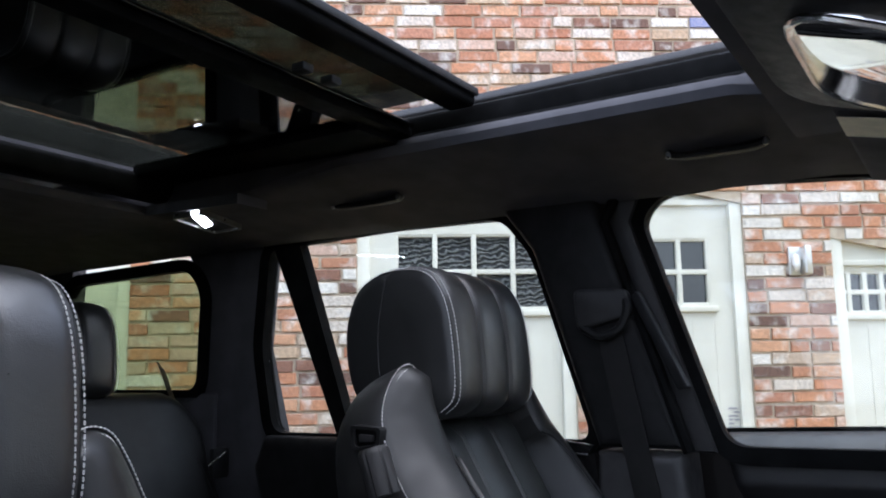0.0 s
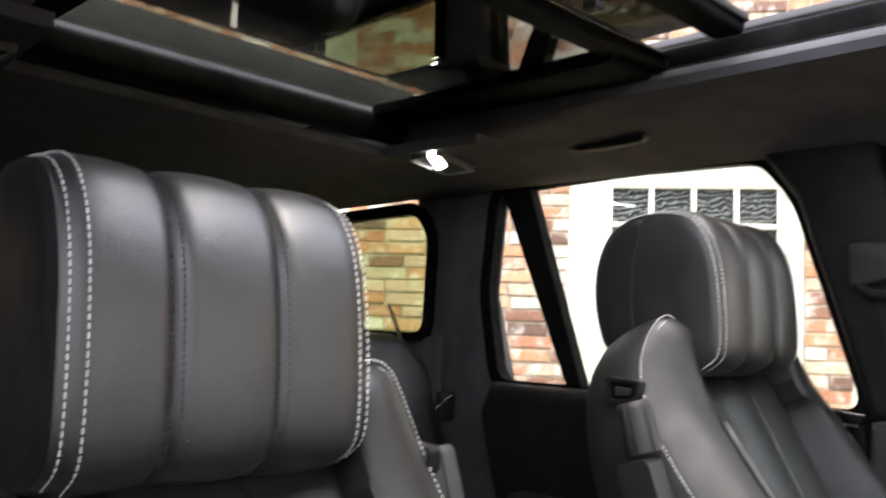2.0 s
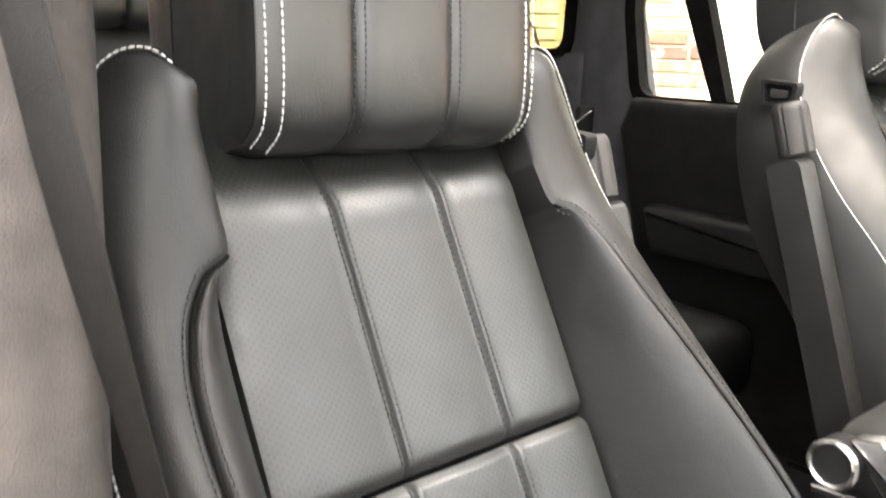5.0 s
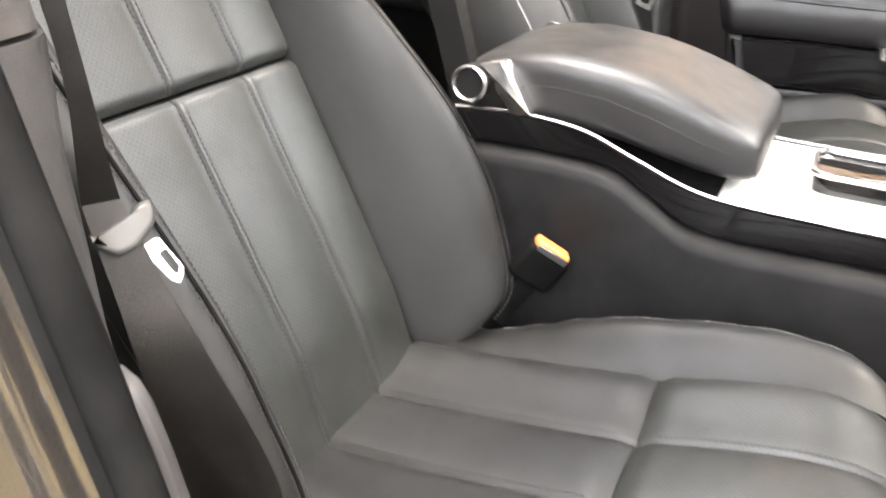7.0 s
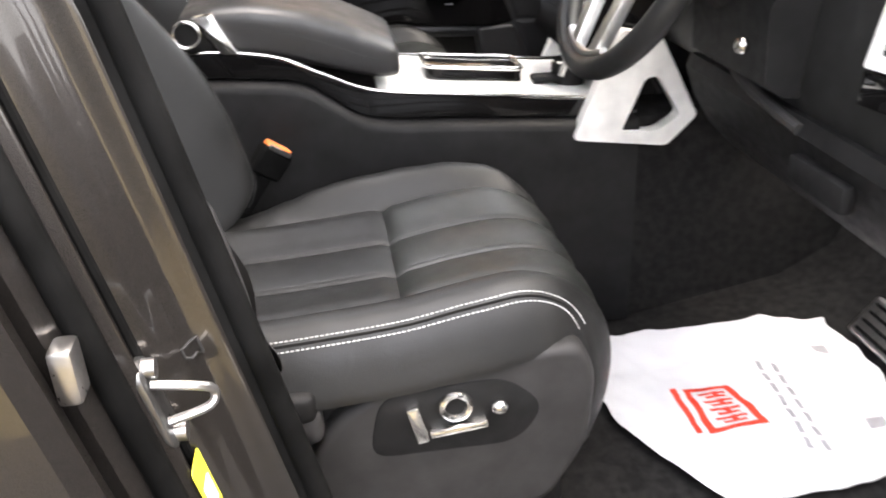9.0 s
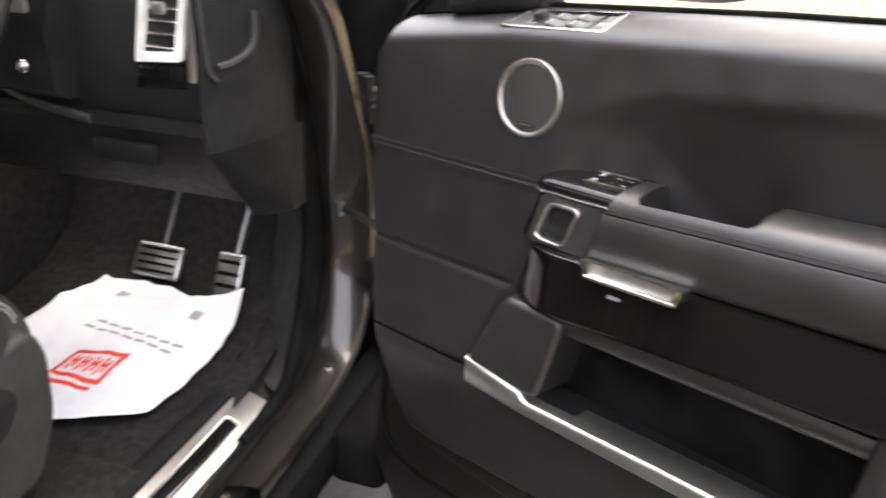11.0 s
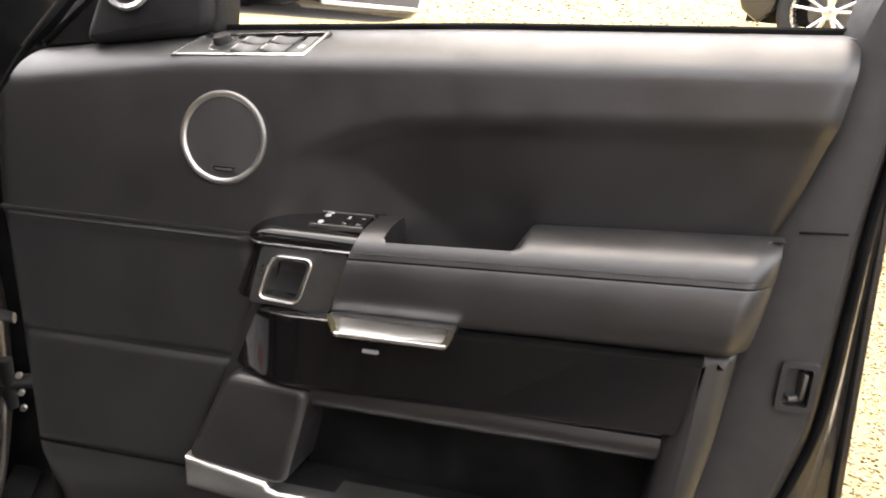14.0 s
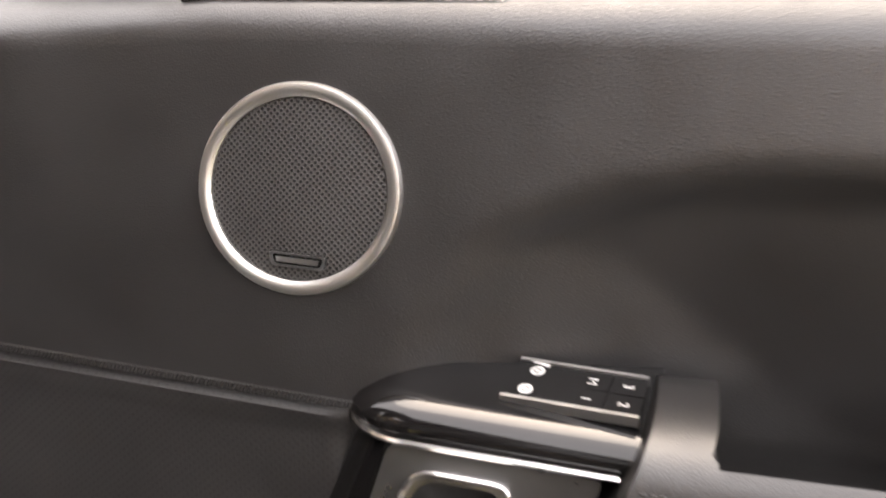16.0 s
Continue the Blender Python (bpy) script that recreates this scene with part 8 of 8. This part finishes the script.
def build_parked_car(at, e1, e2, label, strip):
    """A parked saloon: e1 towards its front, e2 towards its near side."""
    car = thing("parked_car", at, label, "car", "parked cars")

    def side(x, z, d):
        return at + e1 * x + e2 * d + V3(0, 0, z)
    arch = []
    low = [(-2.25, 0.32), (-1.80, 0.24)] + [(-1.35 + 0.42 * math.cos(math.pi - k * math.pi / 8), 0.36 + 0.42 * math.sin(k * math.pi / 8)) for k in range(9)] + [(-0.5, 0.22), (0.5, 0.22)] \
        + [(1.35 + 0.42 * math.cos(math.pi - k * math.pi / 8), 0.36 + 0.42 * math.sin(k * math.pi / 8)) for k in range(9)] + [(1.88, 0.26), (2.02, 0.36), (2.08, 0.50), (2.04, 0.68), (1.85, 0.80), (1.0, 0.95), (-1.6, 1.0), (-2.2, 0.96), (-2.3, 0.7)]
    part("body", prism(low, side, -0.88, 0.88, 0.05, 3), CAR_BLACK, car, "dark glossy painted body")
    part("underbody", prism([(-2.0, 0.25), (2.0, 0.25), (2.0, 0.75), (-2.0, 0.75)], side, -0.62, 0.62), PLASTIC, car)
    part("cabin", prism([(1.0, 0.94), (0.35, 1.38), (-0.2, 1.44), (-1.0, 1.40), (-1.75, 0.98)], side, -0.70, 0.70, 0.08, 3), CAR_BLACK, car)
    for poly in ([(0.78, 0.98), (0.28, 1.33), (-0.25, 1.38), (-0.25, 0.98)], [(-0.33, 0.98), (-0.33, 1.38), (-0.95, 1.34), (-1.5, 1.0)]):
        for d in (0.698, -0.704):
            part("side_window", prism(poly, side, d, d + 0.006), DARK_PANE, car)
    for x in (-1.35, 1.35):
        build_wheel(car, side(x, 0.40, 0.87), e1, e2, 0.40, 0.29)
        build_wheel(car, side(x, 0.40, -0.87), e1, -e2, 0.40, 0.29)
    part("trim_strip", tube([side(x, 0.40 + strip, 0.895) for x in (-0.85, 0.85)], 0.012, 6), CHROME, car)
    part("headlight", prism([(1.80, 0.60), (1.99, 0.58), (1.97, 0.66), (1.75, 0.72)], side, 0.85, 0.89, 0.01), DARK_PANE, car)
    return car


_e1, _e2 = V3(-0.8, 0.6, 0), V3(-0.6, -0.8, 0)
_c = V3(5.59, 6.04, 0.29) - _e1 * 1.35 - _e2 * 0.87
build_parked_car(_c, _e1, _e2, "dark parked car with silver double-spoke wheels", 0.0)

# pale setts edging the gravel
rng = random.Random(4)
edging = thing("sett_edging", (2.7, 1.2, 0.03), "row of pale stone setts edging the gravel", "paving edge", kind="structure")
for i in range(14):
    for j in range(2):
        p = V3(2.25, 0.80, 0) + V3(0.93, 0.37, 0) * (0.108 * i) + V3(-0.37, 0.93, 0) * (-0.21 * j)
        m = Matrix.Rotation(math.atan2(0.37, 0.93) + rng.uniform(-0.04, 0.04), 4, "Z")
        part("sett", box((p.x, p.y, ground_z(p.x, p.y) + 0.008 + rng.uniform(-0.003, 0.004)), (0.098, 0.195, 0.05), 0.012, 2, m), SETT, edging)

# gravel: loose rounded stones
def build_gravel():
    g = np.random.default_rng(7)
    base = np.array([(1, 0, 0), (0, 1, 0), (-1, 0, 0), (0, -1, 0), (0, 0, 1), (0, 0, -1)], float)
    tri = np.array([(0, 1, 4), (1, 2, 4), (2, 3, 4), (3, 0, 4), (1, 0, 5), (2, 1, 5), (3, 2, 5), (0, 3, 5)])
    zones = [(46000, 1.6, 4.3, -0.3, 3.0, 0.0056), (20000, 1.5, 7.5, 3.0, 7.5, 0.009), (6000, -2.5, 7.5, 7.5, 14.0, 0.015)]
    vs, fs, k = [], [], 0
    for n, x0, x1, y0, y1, r in zones:
        x, y = g.uniform(x0, x1, n), g.uniform(y0, y1, n)
        rad = r * g.uniform(0.6, 1.5, n)
        ang = g.uniform(0, math.tau, n)
        sx_, sy_, sz_ = rad * g.uniform(0.8, 1.35, n), rad * g.uniform(0.7, 1.0, n), rad * g.uniform(0.5, 0.8, n)
        z = 0.05 * np.maximum(0, y - 0.5) + sz_ * 0.35
        v = base[None] * (1 + g.uniform(-0.18, 0.18, (n, 6, 1)))
        v = v * np.stack([sx_, sy_, sz_], 1)[:, None]
        ca, sa = np.cos(ang)[:, None], np.sin(ang)[:, None]
        vv = np.stack([v[..., 0] * ca - v[..., 1] * sa + x[:, None], v[..., 0] * sa + v[..., 1] * ca + y[:, None], v[..., 2] + z[:, None]], 2)
        vs.append(vv.reshape(-1, 3))
        fs.append((tri[None] + (k + 6 * np.arange(n))[:, None, None]).reshape(-1, 3))
        k += 6 * n
    me = bpy.data.meshes.new("gravel")
    me.from_pydata(np.concatenate(vs).tolist(), [], np.concatenate(fs).tolist())
    me.shade_smooth()
    me.materials.append(PEBBLE)
    tagged(new("gravel", me), "loose pale yellow gravel stones", "gravel", kind="stuff")


build_gravel()

# bricks of the garage wall: those seen through the windows and the roof are pieces, the rest is joined
def brick_mesh(seed, joined=None):
    r = random.Random(seed)
    bm = bmesh.new()
    bmesh.ops.create_cube(bm, size=1)
    bmesh.ops.bevel(bm, geom=[e for e in bm.edges if all(v.co.z > 0 for v in e.verts)], offset=0.06, segments=1, affect="EDGES")
    for v in bm.verts:
        v.co += V3(r.uniform(-0.012, 0.012), r.uniform(-0.03, 0.03), r.uniform(-0.06, 0.06) if v.co.z > 0 else 0)
    me = bpy.data.meshes.new("brick")
    bm.to_mesh(me)
    bm.free()
    me.materials.append(BRICK)
    return me


BRICK_MESHES = [brick_mesh(i) for i in range(8)]
BLUE_MESH = brick_mesh(50)
BLUE_MESH.materials.clear()
BLUE_MESH.materials.append(BLUE_BRICK)


def lay_bricks():
    r = random.Random(11)
    W3 = Matrix((WALL_T, V3(0, 0, 1), WALL_N)).transposed().to_4x4()
    pieces, rest = 0, []
    course, length, joint = 0.061, 0.190, 0.010
    for row in range(int(4.25 / course)):
        z = -0.4 + row * course + 0.027
        runs, a = [], -8.0
        for a0, a1, h0, h1, *_ in GARAGE:
            mid = min(h0, h1)
            if z - 0.03 < max(h0, h1):
                lim = a0 if z < mid or h0 >= h1 else a0
                if z + 0.03 > mid and h0 > h1:
                    cut = a0 + (a1 - a0) * min(1, max(0, (h0 - z + 0.03) / (h0 - h1)))
                    runs.append((a, a0))
                    a = cut
                else:
                    runs.append((a, a0))
                    a = a1
        runs.append((a, 6.0))
        for s0, s1 in runs:
            x = s0 - (length + joint) * (0.5 if row % 2 else 0.0) * (1 if s0 <= -7.9 else 1)
            first = True
            while x < s1 - 0.02:
                ln = length + r.uniform(-0.008, 0.006)
                if r.random() < 0.12:
                    ln = 0.092
                b0, b1 = max(x, s0 + 0.002), min(x + ln, s1 - 0.002)
                if b1 - b0 > 0.03:
                    m = TILT @ Matrix.Translation(on_wall((b0 + b1) / 2, z + r.uniform(-0.003, 0.003), -0.016 + r.uniform(-0.003, 0.004))) @ W3 @ Matrix.Rotation(r.uniform(-0.008, 0.008), 4, "Z") @ Matrix.Diagonal((b1 - b0 - 0.003, 0.0485 + r.uniform(-0.003, 0.003), 0.028, 1))
                    c = (b0 + b1) / 2
                    near = (-2.1 < c < 1.35 and 1.2 < z < 2.15) or (-1.25 < c < 0.8 and 2.55 < z < 3.25)
                    if near and pieces < 296:
                        blue = r.random() < 0.008
                        ob = new("brick", BLUE_MESH if blue else r.choice(BRICK_MESHES))
                        ob.parent = wall_garage
                        ob.matrix_basis = m
                        pieces += 1
                    else:
                        rest.append((m, r.randrange(8)))
                x += ln + joint
    V, F = [], []
    data = []
    for me in BRICK_MESHES:
        data.append((np.array([v.co[:] for v in me.vertices]), [tuple(p.vertices) for p in me.polygons]))
    for m, k in rest:
        a = np.array(m)
        co, po = data[k]
        n = len(V)
        V.extend((co @ a[:3, :3].T + a[:3, 3]).tolist())
        F.extend(tuple(i + n for i in p) for p in po)
    me = bpy.data.meshes.new("brickwork")
    me.from_pydata(V, [], F)
    me.materials.append(BRICK)
    ob = tagged(new("brickwork", me), "reclaimed mixed bricks", "", kind="stuff")
    ob.parent = wall_garage


lay_bricks()
